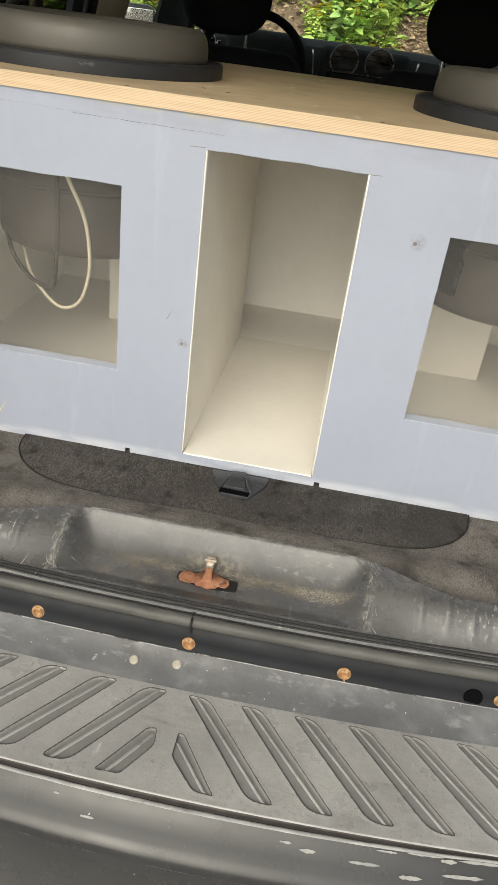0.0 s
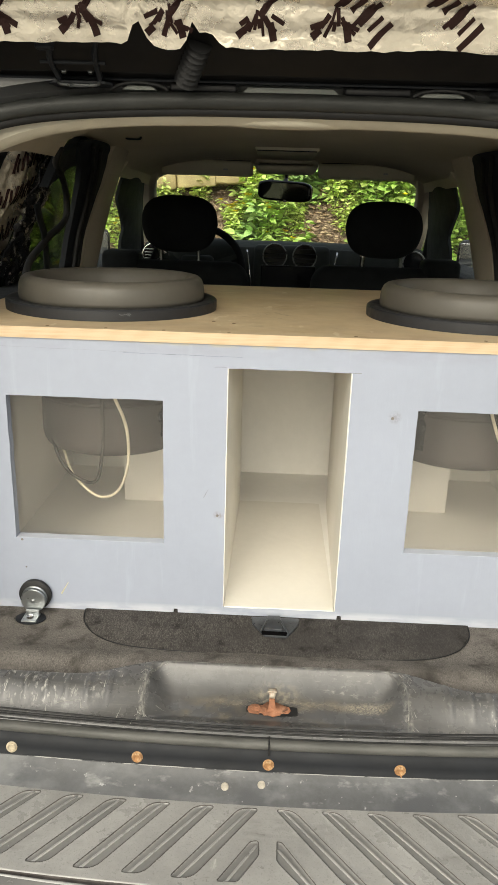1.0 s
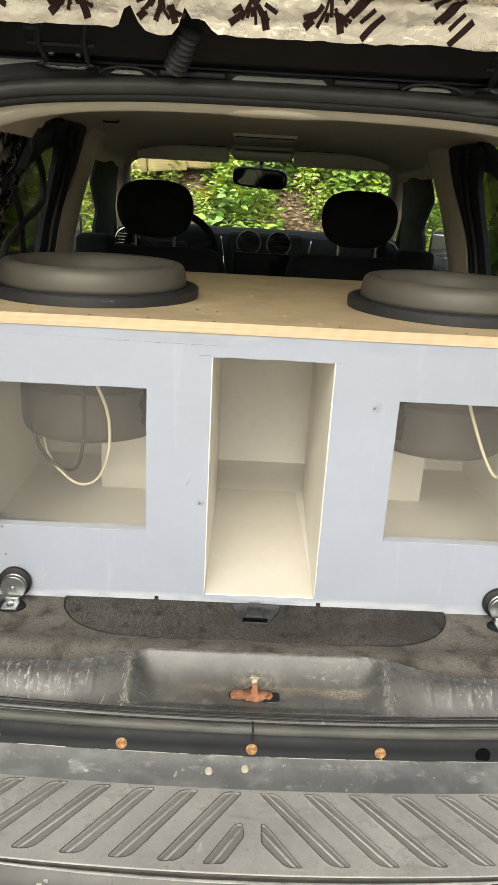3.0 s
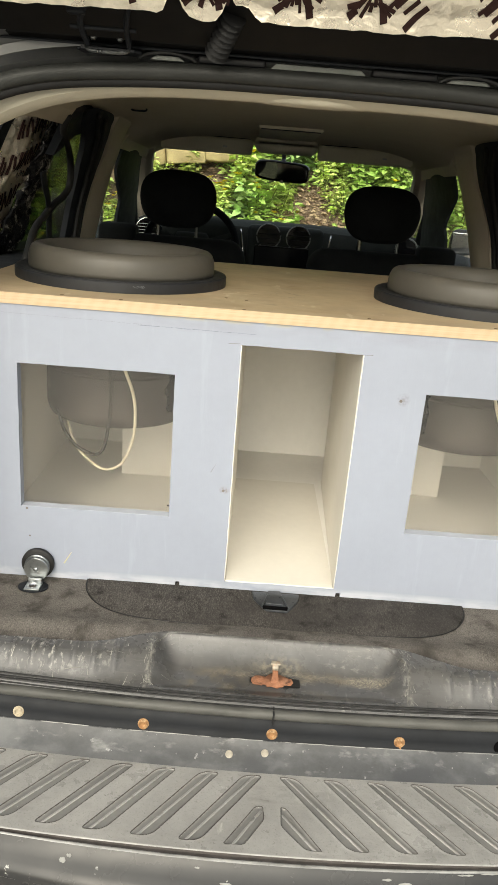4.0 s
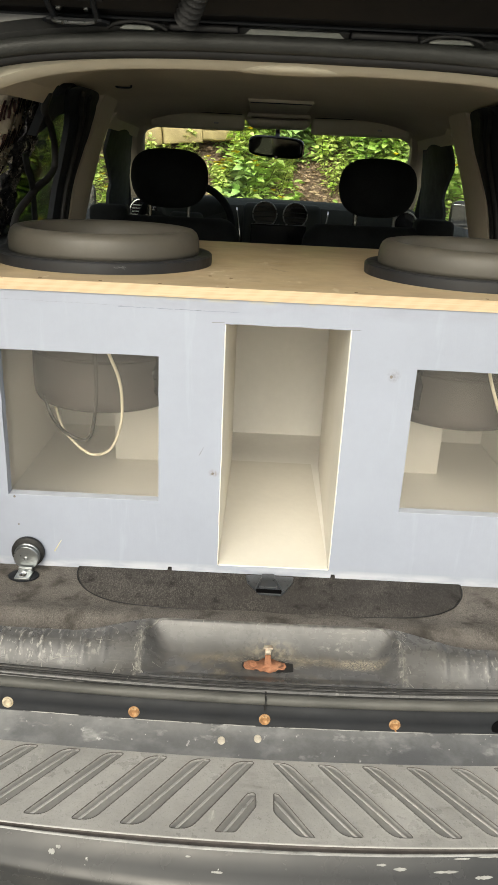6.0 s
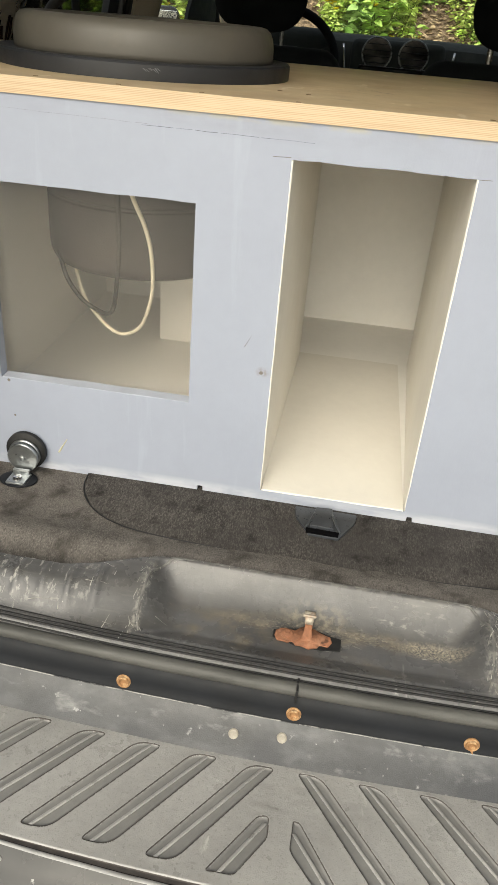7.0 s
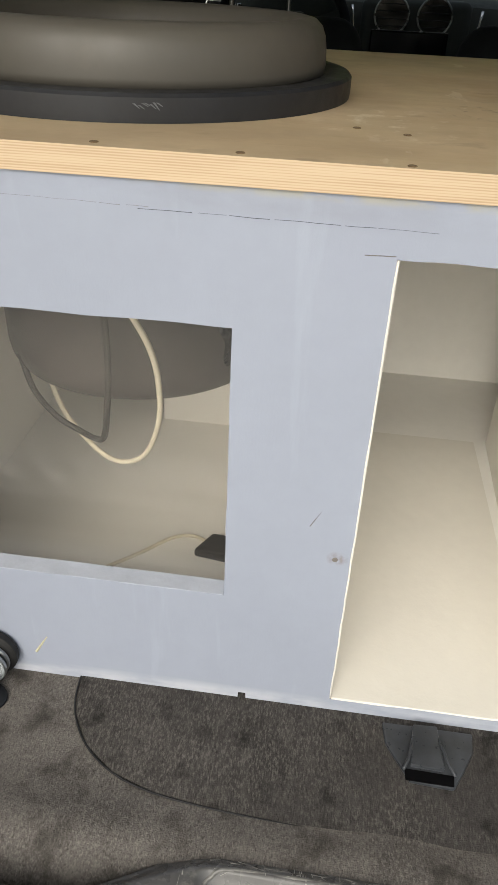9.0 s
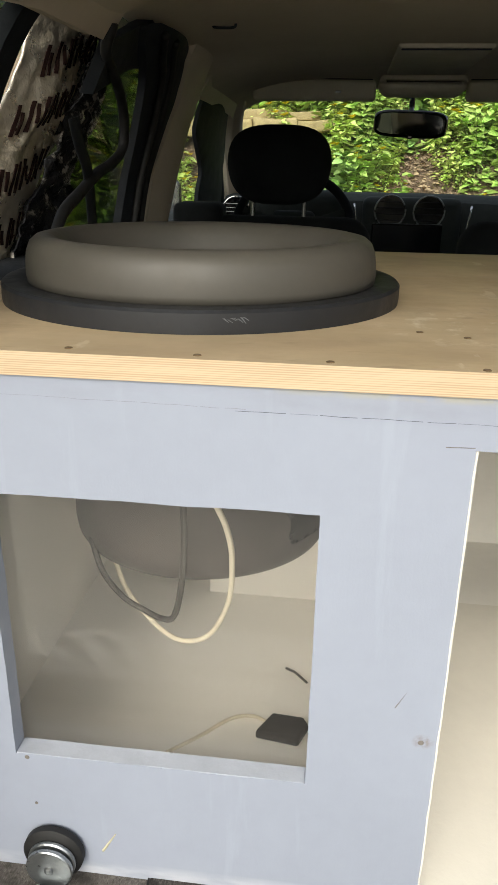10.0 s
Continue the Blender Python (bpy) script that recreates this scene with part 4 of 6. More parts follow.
def hatch_loop(grow, back, n=5):
    half_line = spline([(x, 0, z) for x, z in HATCH], n)
    out = []
    for s, line in ((1, half_line), (-1, half_line[::-1])):
        for p in line[:-1] if s == 1 else line[:-1]:
            cxx, cz = p.x, p.z - 0.4
            r = math.hypot(cxx / 0.6, cz / 0.42)
            gx, gz = cxx / 0.36 / max(r, 0.3), cz / 0.1764 / max(r, 0.3)
            g = math.hypot(gx, gz)
            out.append(Vector((s * (p.x + grow * gx / g), hatch_y(p.z, p.x) + back, p.z + grow * gz / g)))
    return out


def ring_tube(loop, r, segs, flat=1.0):
    """A closed rubber bead along a loop."""
    bm = bmesh.new()
    n = len(loop)
    rings = []
    for i in range(n):
        t = (loop[(i + 1) % n] - loop[i - 1]).normalized()
        out = Vector((loop[i].x, 0, loop[i].z - 0.4))
        out = (out - t * out.dot(t)).normalized()
        up = t.cross(out)
        rr = r * (0.66 + 0.34 * smooth01(0.0, 0.15, loop[i].z))
        rings.append([bm.verts.new(loop[i] + (out * math.cos(2 * math.pi * k / segs) * flat + up * math.sin(2 * math.pi * k / segs)) * rr) for k in range(segs)])
    for i in range(n):
        a, b = rings[i], rings[(i + 1) % n]
        for k in range(segs):
            bm.faces.new((a[k], a[(k + 1) % segs], b[(k + 1) % segs], b[k]))
    return bm


seal = thing("hatch_seal", (0, -0.29, 0), "weathered grey rubber weatherstrip round the hatch opening", "weatherstrip")
seal_outer = part("outer_bead", ring_tube(hatch_loop(-0.0035, -0.004), 0.0115, 12), RUBBER, seal, smooth="all")
seal_inner = part("inner_bead", tube([p for p in hatch_loop(-0.0145, 0.006) if p.z > 0.04], 0.0090, 10), BLACKRUB, seal, smooth="all")
for o in (seal_outer, seal_inner):
    o.location = (0, 0.29, 0)
part("joint", slab((-0.0132, -0.3035, -0.0300), (-0.0108, -0.2860, -0.0115), 0.0005), BLACKRUB, seal, "dark open joint").location = (0, 0.29, 0)

# painted metal round the opening
surround_frame = thing("trim_hatch", (0, -0.3, 0), "dark painted steel frame of the hatch opening", "hatch frame", kind="structure")
loops = [hatch_loop(g, b_) for g, b_ in ((0.008, 0.006), (0.016, 0.000), (0.022, 0.004), (0.032, 0.012), (0.044, 0.010), (0.052, -0.004), (0.058, -0.012), (0.066, -0.013), (0.074, -0.006), (0.100, 0.010), (0.15, 0.05))]
la = loops[0]
keep = [i for i in range(len(la)) if la[i].z > 0.03]
for s in (1, -1):
    idx = [i for i in keep if la[i].x * s >= -1e-4]
    idx.sort(key=lambda i: la[i].z)
    part("metal_flange", sheet([[lp[i] for i in idx] for lp in loops], (0, 0.01, 0)), PEWTER, surround_frame, smooth=True).location = (0, 0.3, 0)

# black channel under the sill, with bolts
jamb = thing("lower_jamb", (0, -0.3, -0.05), "black painted steel channel below the sill with rusty bolts", "door jamb")
jrows = [[(x, y + bow(x, 0.07), z) for x in span(-0.7, 0.7, 60)] for y, z in ((-0.285, -0.018), (-0.297, -0.025), (-0.3025, -0.0315), (-0.3045, -0.040), (-0.3062, -0.0475), (-0.3090, -0.0516), (-0.3100, -0.0540))]
part("channel", sheet(jrows, (0, 0.008, -0.008)), JAMB, jamb, smooth=True).location = (0, 0.3, 0.05)
edge = [(x, -0.3096 + bow(x, 0.07), -0.0519 + 0.0005 * noise.noise((x * 60, 0, 0))) for x in span(-0.66, 0.66, 200)]
part("bare_edge", tube(edge, 0.0007, 5), BARE, jamb, "chipped bare metal edge").location = (0, 0.3, 0.05)
for x in (-0.545, -0.37, -0.193, -0.012, 0.168, 0.345, 0.52):
    b = part("bolt", lathe([(0, 0.0016), (0.0030, 0.0018), (0.0042, 0.0034), (0.0058, 0.0030), (0.0064, 0.0014), (0.0078, 0.0008), (0.0080, -0.002), (0, -0.002)], 16), PALEBOLT if x == -0.37 else RUST, jamb, "dusty pale screw head" if x == -0.37 else "rusty screw head", smooth=True)
    b.matrix_local = pose(x, -0.3055 + bow(x, 0.07) + 0.3, -0.0430 + 0.05, 78 + 5 * math.sin(x * 40), 9 * math.sin(x * 70), 0)
# Solid black disc; the hole's darkness is put into its colour.
h = part("drain_hole", lathe([(0, 0.0018), (0.0105, 0.0018), (0.011, -0.002), (0, -0.002)], 24), JETBLACK, jamb, "black disc in place of an open hole")
h.matrix_local = pose(0.314, -0.3052 + bow(0.314, 0.07) + 0.3, 0.006, 80, 0, 0)
run = [(0.168 + 0.0008 * k, -0.3068 + bow(0.168, 0.07) - 0.0010 * k, -0.0475 - 0.0014 * k) for k in range(4)]
part("rust_run", tube(run, 0.0016, 5, taper=(1.4, 0.4), flat=0.4), RUST, jamb, "rust run below the screw").location = (0, 0.3, 0.05)

# ---- rear bumper with ribbed step ----
bumper = thing("rear_bumper", (0, -0.42, -0.1), "dark worn rear bumper with ribbed grey step pad", "bumper")


def fillet(poly, cuts):
    """Rounds the corners of a polygon by cuts metres each."""
    out = []
    n_ = len(poly)
    for i_, c in enumerate(poly):
        p0, p1, p2 = Vector((*poly[i_ - 1], 0)), Vector((*c, 0)), Vector((*poly[(i_ + 1) % n_], 0))
        a = p1 + (p0 - p1).normalized() * cuts[i_]
        b = p1 + (p2 - p1).normalized() * cuts[i_]
        for t in (0, 0.25, 0.5, 0.75, 1):
            q = a * (1 - t) ** 2 + p1 * 2 * t * (1 - t) + b * t * t
            out.append((q.x, q.y))
    return out


SLOTS, RIDGES = [], []
for k in range(9):
    for sg, xt, xb, wt, wb in ((-1, 0.0220 + 0.0587 * k, 0.1285 + 0.0597 * k, 0.0260, 0.0280), (1, -0.0012 + 0.0600 * k, 0.1118 + 0.0604 * k, 0.0245, 0.0272)):
        yt, yb = -0.3462 + 0.11 * xt * xt, -0.4575 + 0.13 * xb * xb
        ring_ = [(sg * xt, yt), (sg * (xt + wt), yt), (sg * xb, yb), (sg * (xb - wb), yb)]
        SLOTS.append(fillet(ring_, (0.0068, 0.0118, 0.0068, 0.0118)))
        RIDGES.append(((sg * (xt + wt * 0.47), yt - 0.0012), (sg * (xb - wb * 0.40), yb + 0.0012)))
SLOTS.append(fillet([(-0.0325, -0.3985), (-0.0220, -0.3965), (-0.0205, -0.418), (-0.0270, -0.428), (-0.0450, -0.457), (-0.0715, -0.4575)], (0.004, 0.004, 0.005, 0.006, 0.006, 0.003)))
SLOTS.append(fillet([(0.0012, -0.3965), (0.0080, -0.398), (0.0512, -0.4595), (0.0300, -0.4585), (0.0040, -0.4300), (0.0005, -0.4240)], (0.0025, 0.003, 0.003, 0.006, 0.003, 0.003)))
RIDGES.append(((-0.0245, -0.4035), (-0.0590, -0.4560)))
RIDGES.append(((0.0032, -0.4085), (0.0415, -0.4575)))


def on_pad(bm, drop):
    """Lays a plate built flat into the slight fall of the step."""
    for v in bm.verts:
        v.co.z += -0.0785 + 0.023 * (v.co.y + 0.3425) - drop
    bmesh.ops.translate(bm, verts=bm.verts[:], vec=(0, 0.42, 0.1))
    return bm


def slot_depth(px, py, poly):
    """Distance inside a convex slot outline, for arrays of points."""
    p = np.array(poly)
    q = np.roll(p, -1, axis=0)
    area = np.sum(p[:, 0] * q[:, 1] - q[:, 0] * p[:, 1])
    d = np.full(px.shape, 9.0)
    for (ax, ay), (bx_, by_) in zip(p, q):
        ln = math.hypot(bx_ - ax, by_ - ay)
        if ln > 1e-7:
            d = np.minimum(d, ((bx_ - ax) * (py - ay) - (by_ - ay) * (px - ax)) / ln * (1 if area > 0 else -1))
    return d


row_x = np.concatenate([np.linspace(-0.68, -0.47, 40)[:-1], np.linspace(-0.47, 0.42, 1100), np.linspace(0.42, 0.68, 50)[1:]])
nx, ny = len(row_x), 140
gx = row_x[None, :].repeat(ny, 0)
gv = np.linspace(0, 1, ny)[:, None].repeat(nx, 1)
y_a, y_b = -0.3395 + 0.09 * gx * gx, -0.4700 + 0.12 * gx * gx
gy = y_a + (y_b - y_a) * gv
gz = -0.0785 + 0.023 * (gy + 0.3425)
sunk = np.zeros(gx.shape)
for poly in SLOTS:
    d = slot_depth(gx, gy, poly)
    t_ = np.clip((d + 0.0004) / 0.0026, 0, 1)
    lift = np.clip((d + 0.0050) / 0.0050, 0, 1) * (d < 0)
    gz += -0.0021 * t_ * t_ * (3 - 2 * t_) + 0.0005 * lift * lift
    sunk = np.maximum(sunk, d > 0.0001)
gz[-1, :] -= 0.0012
pad_me = bpy.data.meshes.new("step_pad")
pv = np.stack([gx, gy + 0.42, gz + 0.1], -1).reshape(-1, 3)
ids = np.arange(nx * ny).reshape(ny, nx)
pf_ = np.stack([ids[:-1, :-1], ids[1:, :-1], ids[1:, 1:], ids[:-1, 1:]], -1).reshape(-1, 4)
pad_me.from_pydata(pv.tolist(), [], pf_.tolist())
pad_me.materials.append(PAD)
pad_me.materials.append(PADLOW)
# Faces inside the slots get the darker colour for recess shade.
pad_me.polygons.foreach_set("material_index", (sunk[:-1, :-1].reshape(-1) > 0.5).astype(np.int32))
pad_me.shade_smooth()
pad = tagged(new("step_pad", pad_me), "grey ribbed plastic step pad with chevron slots")
pad.parent = bumper
# Thin dark lines laid along the slot edges.
for q in SLOTS:
    loop_ = [Vector((x, y, 0.0)) for x, y in q]
    part("slot_rim", on_pad(tube(loop_ + loop_[:2], 0.0008, 5), 0.0004), DARKLINE, bumper, "thin dark line round the slot", smooth="all")
for a_, b_ in RIDGES:
    w_ = 0.0019
    quad = [(a_[0] - w_, a_[1]), (a_[0] + w_, a_[1]), (b_[0] + w_, b_[1]), (b_[0] - w_, b_[1])]
    part("slot_ridge", on_pad(prism(quad, 0.0024, bevel=0.0008), 0.0026), PAD, bumper, "rubbed ridge down the slot", smooth="all")
srows = [[(x, y + bow(x, c), z) for x in span(-0.8, 0.8, 90)] for y, z, c in ((-0.3100, -0.0524, 0.07), (-0.316, -0.0585, 0.074), (-0.326, -0.067, 0.08), (-0.338, -0.0755, 0.088), (-0.3435, -0.0795, 0.09))]
part("upper_strip", sheet(srows, (0, 0, -0.01)), STRIP, bumper, "dark stained plastic strip above the step", smooth=True).location = (0, 0.42, 0.1)
brows = [[(x, y + bow(x, c), z) for x in span(-0.86, 0.86, 110)] for y, z, c in ((-0.4665, -0.0855, 0.13), (-0.4685, -0.0885, 0.135), (-0.4725, -0.0885, 0.145))]
part("step_groove", sheet(brows, (0, 0, -0.01)), DARKLINE, bumper, "dark joint below the step", smooth=True).location = (0, 0.42, 0.1)
for part_name, mat_, lab, profile_ in (("rubbed_ridge", HIGHLIT, "pale ridge along the bumper edge, painted highlight with some wear", ((-0.4742, -0.0868, 0.15), (-0.4755, -0.0861, 0.152), (-0.4770, -0.0864, 0.157), (-0.4785, -0.0874, 0.162))),
                                       ("step_lip", LIP, "dark lip between step and ridge", ((-0.4725, -0.0885, 0.145), (-0.4742, -0.0868, 0.15))),
                                       ("edge_roll", ROLLED, "glossy dark rolled bumper edge", ((-0.4785, -0.0874, 0.162), (-0.4825, -0.0912, 0.175), (-0.488, -0.0960, 0.195), (-0.496, -0.1015, 0.215), (-0.504, -0.1065, 0.235), (-0.5105, -0.1115, 0.245), (-0.5145, -0.1170, 0.25), (-0.5155, -0.123, 0.25)))):
    brows = [[(x, y + bow(x, c) + 0.0004 * noise.noise((x * 30, y * 50, 0)), z) for x in span(-0.86, 0.86, 160)] for y, z, c in profile_]
    part(part_name, sheet(brows), mat_, bumper, lab, smooth="all").location = (0, 0.42, 0.1)
ROLL = ((-0.4785, -0.0874, 0.162), (-0.4825, -0.0912, 0.175), (-0.488, -0.0960, 0.195), (-0.496, -0.1015, 0.215), (-0.504, -0.1065, 0.235), (-0.5105, -0.1115, 0.245))
CHIP = shade("flaked_pale_primer", (0.26, 0.26, 0.25), 0.6, vary=0.2, scale=120, bump=((300, 0.0003),))
crg = random.Random(31)
for x, k, ln, wd in ((0.225, 0.4, 0.020, 0.5), (0.262, 0.1, 0.036, 0.5), (0.285, 0.7, 0.016, 0.9), (0.318, 0.3, 0.050, 0.7), (0.345, 1.0, 0.018, 0.8), (0.205, 2.4, 0.030, 0.35), (0.250, 3.2, 0.022, 0.5), (0.150, 2.0, 0.016, 0.5), (0.128, 1.4, 0.012, 0.4), (0.300, 2.6, 0.040, 0.6), (-0.262, 2.7, 0.008, 0.9), (-0.255, 2.0, 0.006, 0.6), (-0.065, 3.0, 0.014, 0.3), (-0.10, 1.4, 0.006, 0.3)):
    rows_ = []
    for u in span(-1, 1, 11):
        half_ = wd * math.sqrt(max(0.0, 1 - u * u)) * crg.uniform(0.45, 1.0) * 0.5 + 0.02
        row_ = []
        for w_ in (-1, 0, 1):
            kk = min(4.99, max(0.0, k + half_ * w_))
            i_, f_ = int(kk), kk - int(kk)
            yy, zz, cc = (ROLL[i_][m] + (ROLL[i_ + 1][m] - ROLL[i_][m]) * f_ for m in range(3))
            xx = x + u * ln / 2
            row_.append((xx, yy + bow(xx, cc) - 0.0005, zz + 0.0006))
        rows_.append(row_)
    part("paint_chip", sheet(rows_, (0, 0.0004, -0.0006)), CHIP, bumper, "pale flake where the paint has chipped").location = (0, 0.42, 0.1)
brows = [[(x, y + bow(x, c), z) for x in span(-0.86, 0.86, 110)] for y, z, c in ((-0.5155, -0.123, 0.25), (-0.517, -0.14, 0.25), (-0.516, -0.18, 0.25), (-0.511, -0.24, 0.25), (-0.50, -0.31, 0.25), (-0.47, -0.36, 0.25), (-0.40, -0.38, 0.25))]
part("face", sheet(brows), ROLLED, bumper, "dark glossy bumper face", smooth="all").location = (0, 0.42, 0.1)
for x, y, z in ((-0.070, -0.3245, -0.0658), (-0.0205, -0.3212, -0.0629)):
    p = part("screw_plug", lathe([(0, 0.0022), (0.0040, 0.002), (0.0053, 0.0012), (0.0053, -0.003), (0, -0.003)], 14), PLUG, bumper, "pale round plug")
    p.matrix_local = pose(x, y + 0.42, z + 0.1, 40, 0, 0)

# ---- the loudspeaker box ----
BX0, BX1, BD, BT, PT = -0.563, 0.573, 0.70, 0.4789, 0.0174
box = thing("loudspeaker_box", (0, 0, 0), "large pale blue-grey painted plywood speaker box with cream interior", "speaker box")


def rough_rect(x0, z0, x1, z1, amp, seed, step=0.012):
    """A saw-cut opening whose sides waver a little."""
    cor = [(x0, z0), (x1, z0), (x1, z1), (x0, z1)]
    out = []
    for (a, b), (c, d) in zip(cor, cor[1:] + cor[:1]):
        n_ = max(2, int(math.hypot(c - a, d - b) / step))
        for i in range(n_):
            t = i / n_
            px, pz = a + (c - a) * t, b + (d - b) * t
            o = amp * noise.noise((px * 35 + seed, pz * 35, seed))
            out.append((px + o * (abs(d - b) > abs(c - a)), pz + o * (abs(c - a) >= abs(d - b))))
    return out


outer = []
lowx = [BX0, -0.45, -0.3, -0.184, -0.1835, -0.1765, -0.176, -0.05, 0.101, 0.1015, 0.109, 0.1095, 0.3, 0.45, BX1]
for x in lowx:
    notch = 0.010 if -0.1838 < x < -0.1762 or 0.1012 < x < 0.1092 else 0.0
    outer.append((x, notch + 0.0008 * noise.noise((x * 30, 0, 0))))
outer += [(BX1, BT), (BX0, BT)]
openings = [rough_rect(-0.453, 0.1345, -0.2, 0.385, 0.0010, 1.0), rough_rect(-0.097, 0.0175, 0.097, 0.441, 0.0012, 2.0), rough_rect(0.205, 0.1355, 0.458, 0.384, 0.0010, 3.0)]
fp = prism(outer, 0.018, openings, axis="y")
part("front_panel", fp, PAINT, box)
for x0, x1, name in ((BX0, BX0 + 0.018, "side_panel"), (BX1 - 0.018, BX1, "side_panel")):
    part(name, slab((x0, 0.0185, 0.0), (x1, BD - 0.0185, BT), 0.0008), PAINT, box)
part("back_panel", slab((BX0, BD - 0.018, 0.0), (BX1, BD, BT), 0.0008), CHAMBER, box, "off-white painted back panel")
part("bottom_panel", slab((BX0 + 0.0185, 0.0185, 0.001), (BX1 - 0.0185, BD - 0.0185, 0.0188)), CHAMBER, box, "off-white painted bottom panel")
for x0, x1 in ((BX0 + 0.0185, BX0 + 0.0215), (BX1 - 0.0215, BX1 - 0.0185)):
    part("inner_lining", slab((x0, 0.0185, 0.0190), (x1, BD - 0.0185, BT - 0.0005)), CHAMBER, box, "off-white painted inner side")
for x_front, x_end, sg in ((-0.0958, -0.0915, -1), (0.0958, 0.1125, 1)):
    wall_ = slab((0, 0.0188, 0.0190), (1, 0.484, BT - 0.001))
    for v in wall_.verts:
        v.co.x = x_front + (x_end - x_front) * (v.co.y - 0.0188) / 0.4652 + (sg * 0.018 if v.co.x > 0.5 else 0.0)
    part("port_wall", wall_, CREAM, box, "cream painted port wall")
    a, b = sorted((x_front, sg * 0.0972))
    part("port_lining", slab((a, 0.0002, 0.0185), (b, 0.0200, 0.4405), 0.0006), CREAM, box, "cream painted edge of the port opening")
for a, b in ((-0.361, -0.1125), (0.1335, 0.387)):
    part("port_baffle", slab((a, 0.460, 0.0190), (b, 0.478, BT - 0.001), 0.001), CHAMBER, box, "off-white painted port baffle")
part("port_floor", slab((-0.0955, 0.0004, 0.0150), (0.0955, 0.4835, 0.0196), 0.0006), CREAM, box, "cream painted port floor")
for x, lean in ((-0.0966, -0.0004), (0.0966, 0.0006)):
    line_ = [(x + lean * z / 0.44 + 0.0007 * noise.noise((z * 40, x * 9, 0)), 0.0002 + 0.0006 * noise.noise((z * 25, x, 3)), z) for z in span(0.019, 0.440, 50)]
    part("port_edge", tube(line_, 0.0009, 8), CREAM, box, "cream painted rounded port edge", smooth="all")
for x0, x1, z in ((-0.4518, -0.2012, 0.1345), (0.2062, 0.4568, 0.1355)):
    ledge_ = sheet([[(x, y, z + 0.0007 + 0.0005 * noise.noise((x * 35, y * 90, z))) for x in span(x0, x1, 40)] for y in (0.0004, 0.006, 0.012, 0.0182)], (0, 0, -0.003))
    part("window_ledge", ledge_, LEDGE, box, "pale ledge of the sawn window, skylight put into its colour", smooth=True)
holes = [circle(0.1605, 48, -0.332, 0.262), circle(0.1605, 48, 0.3395, 0.262)]
top = prism([(BX0 - 0.001, -0.003), (BX1 + 0.001, -0.003), (BX1 + 0.001, BD + 0.012), (BX0 - 0.001, BD + 0.012)], PT, holes)
bmesh.ops.translate(top, verts=top.verts[:], vec=(0, 0, 0.0))
tp = part("top_panel", top, PLY, box, "bare birch plywood top with layered edge")
tp.location = (0, 0, BT)
for x0, x1 in ((-0.458, -0.195), (0.200, 0.463)):
    pane = part("window_pane", slab((x0, 0.0186, 0.128), (x1, 0.0226, 0.392)), ACRYLIC, box, "clear acrylic window pane")
    pane.visible_shadow = False
# filler marks, dents, cracks, screw heads
for x, z, r in ((-0.110, 0.190, 0.0024), (0.166, 0.370, 0.0026), (-0.556, 0.42, 0.002), (-0.443, 0.131, 0.0022), (-0.439, 0.079, 0.0016), (-0.557, 0.309, 0.0015)):
    d = part("filled_screw_hole", lathe([(0, 0.0008), (r * 0.7, 0.0007), (r, 0.0002), (r, -0.001), (0, -0.001)], 12), DENT, box, "small dented screw hole")
    d.matrix_local = pose(x, 0, z, 90, 0, 0)
crng = random.Random(12)
for x_a, x_b, z_a, fall, wob, r_ in ((-0.262, -0.075, 0.4605, 0.006, 0.0004, 0.00034), (-0.562, -0.255, 0.4655, 0.012, 0.0008, 0.00022)):
    x = x_a
    while x < x_b - 0.008:
        x_n = min(x_b, x + crng.uniform(0.012, 0.06))
        part("crack", tube([(q, -0.0001, z_a - fall * (q - x_a) + wob * noise.noise((q * 60, r_ * 9999, 0))) for q in span(x, x_n, 12)], r_ * crng.uniform(0.5, 1.1), 4, taper=(0.4, 0.5)), TAPEBLACK if r_ > 0.0003 else DENT, box, "fine dark crack in the paint")
        x = x_n + crng.uniform(0.0005, 0.004)
part("crack", tube([(-0.133 + 0.0011 * i, -0.0001, 0.222 + 0.0022 * i) for i in range(8)], 0.00045, 4, taper=(1, 0.2)), DENT, box, "short scratch in the paint")
for xa, xb, z in ((-0.118, -0.0985, 0.4425), (0.0985, 0.112, 0.4405)):
    part("crack", tube([(x, -0.0001, z + 0.03 * (x - xa) + 0.0003 * noise.noise((x * 200, 0, 0))) for x in span(xa, xb, 8)], 0.0003, 4), DENT, box, "short crack at the port corner")
part("yellow_smear", tube([(-0.380 + 0.0016 * i, -0.0002, 0.030 + 0.0028 * i) for i in range(9)], 0.0011, 4, taper=(1.3, 0.5)), SMEAR, box, "faint yellow paint smear")
for x, y in ((-0.383, 0.012), (-0.290, 0.008), (-0.199, 0.006), (-0.095, 0.1), (-0.097, 0.003), (-0.13, 0.115), (0.10, 0.012), (0.3, 0.012)):
    part("screw_head", lathe([(0, 0.0006), (0.002, 0.0004), (0.0026, 0.0006), (0.003, 0.0002), (0.003, -0.0005), (0, -0.0005)], 10), SCREW, box, "sunken screw head").matrix_local = pose(x, y, BT + PT)
part("chipped_corner", slab((BX0 - 0.0006, -0.0008, -0.0003), (BX0 + 0.045, 0.0003, 0.0018), 0.0003), EDGE, box, "bare pale chipped lower edge")

# ---- the two woofers set in the top ----


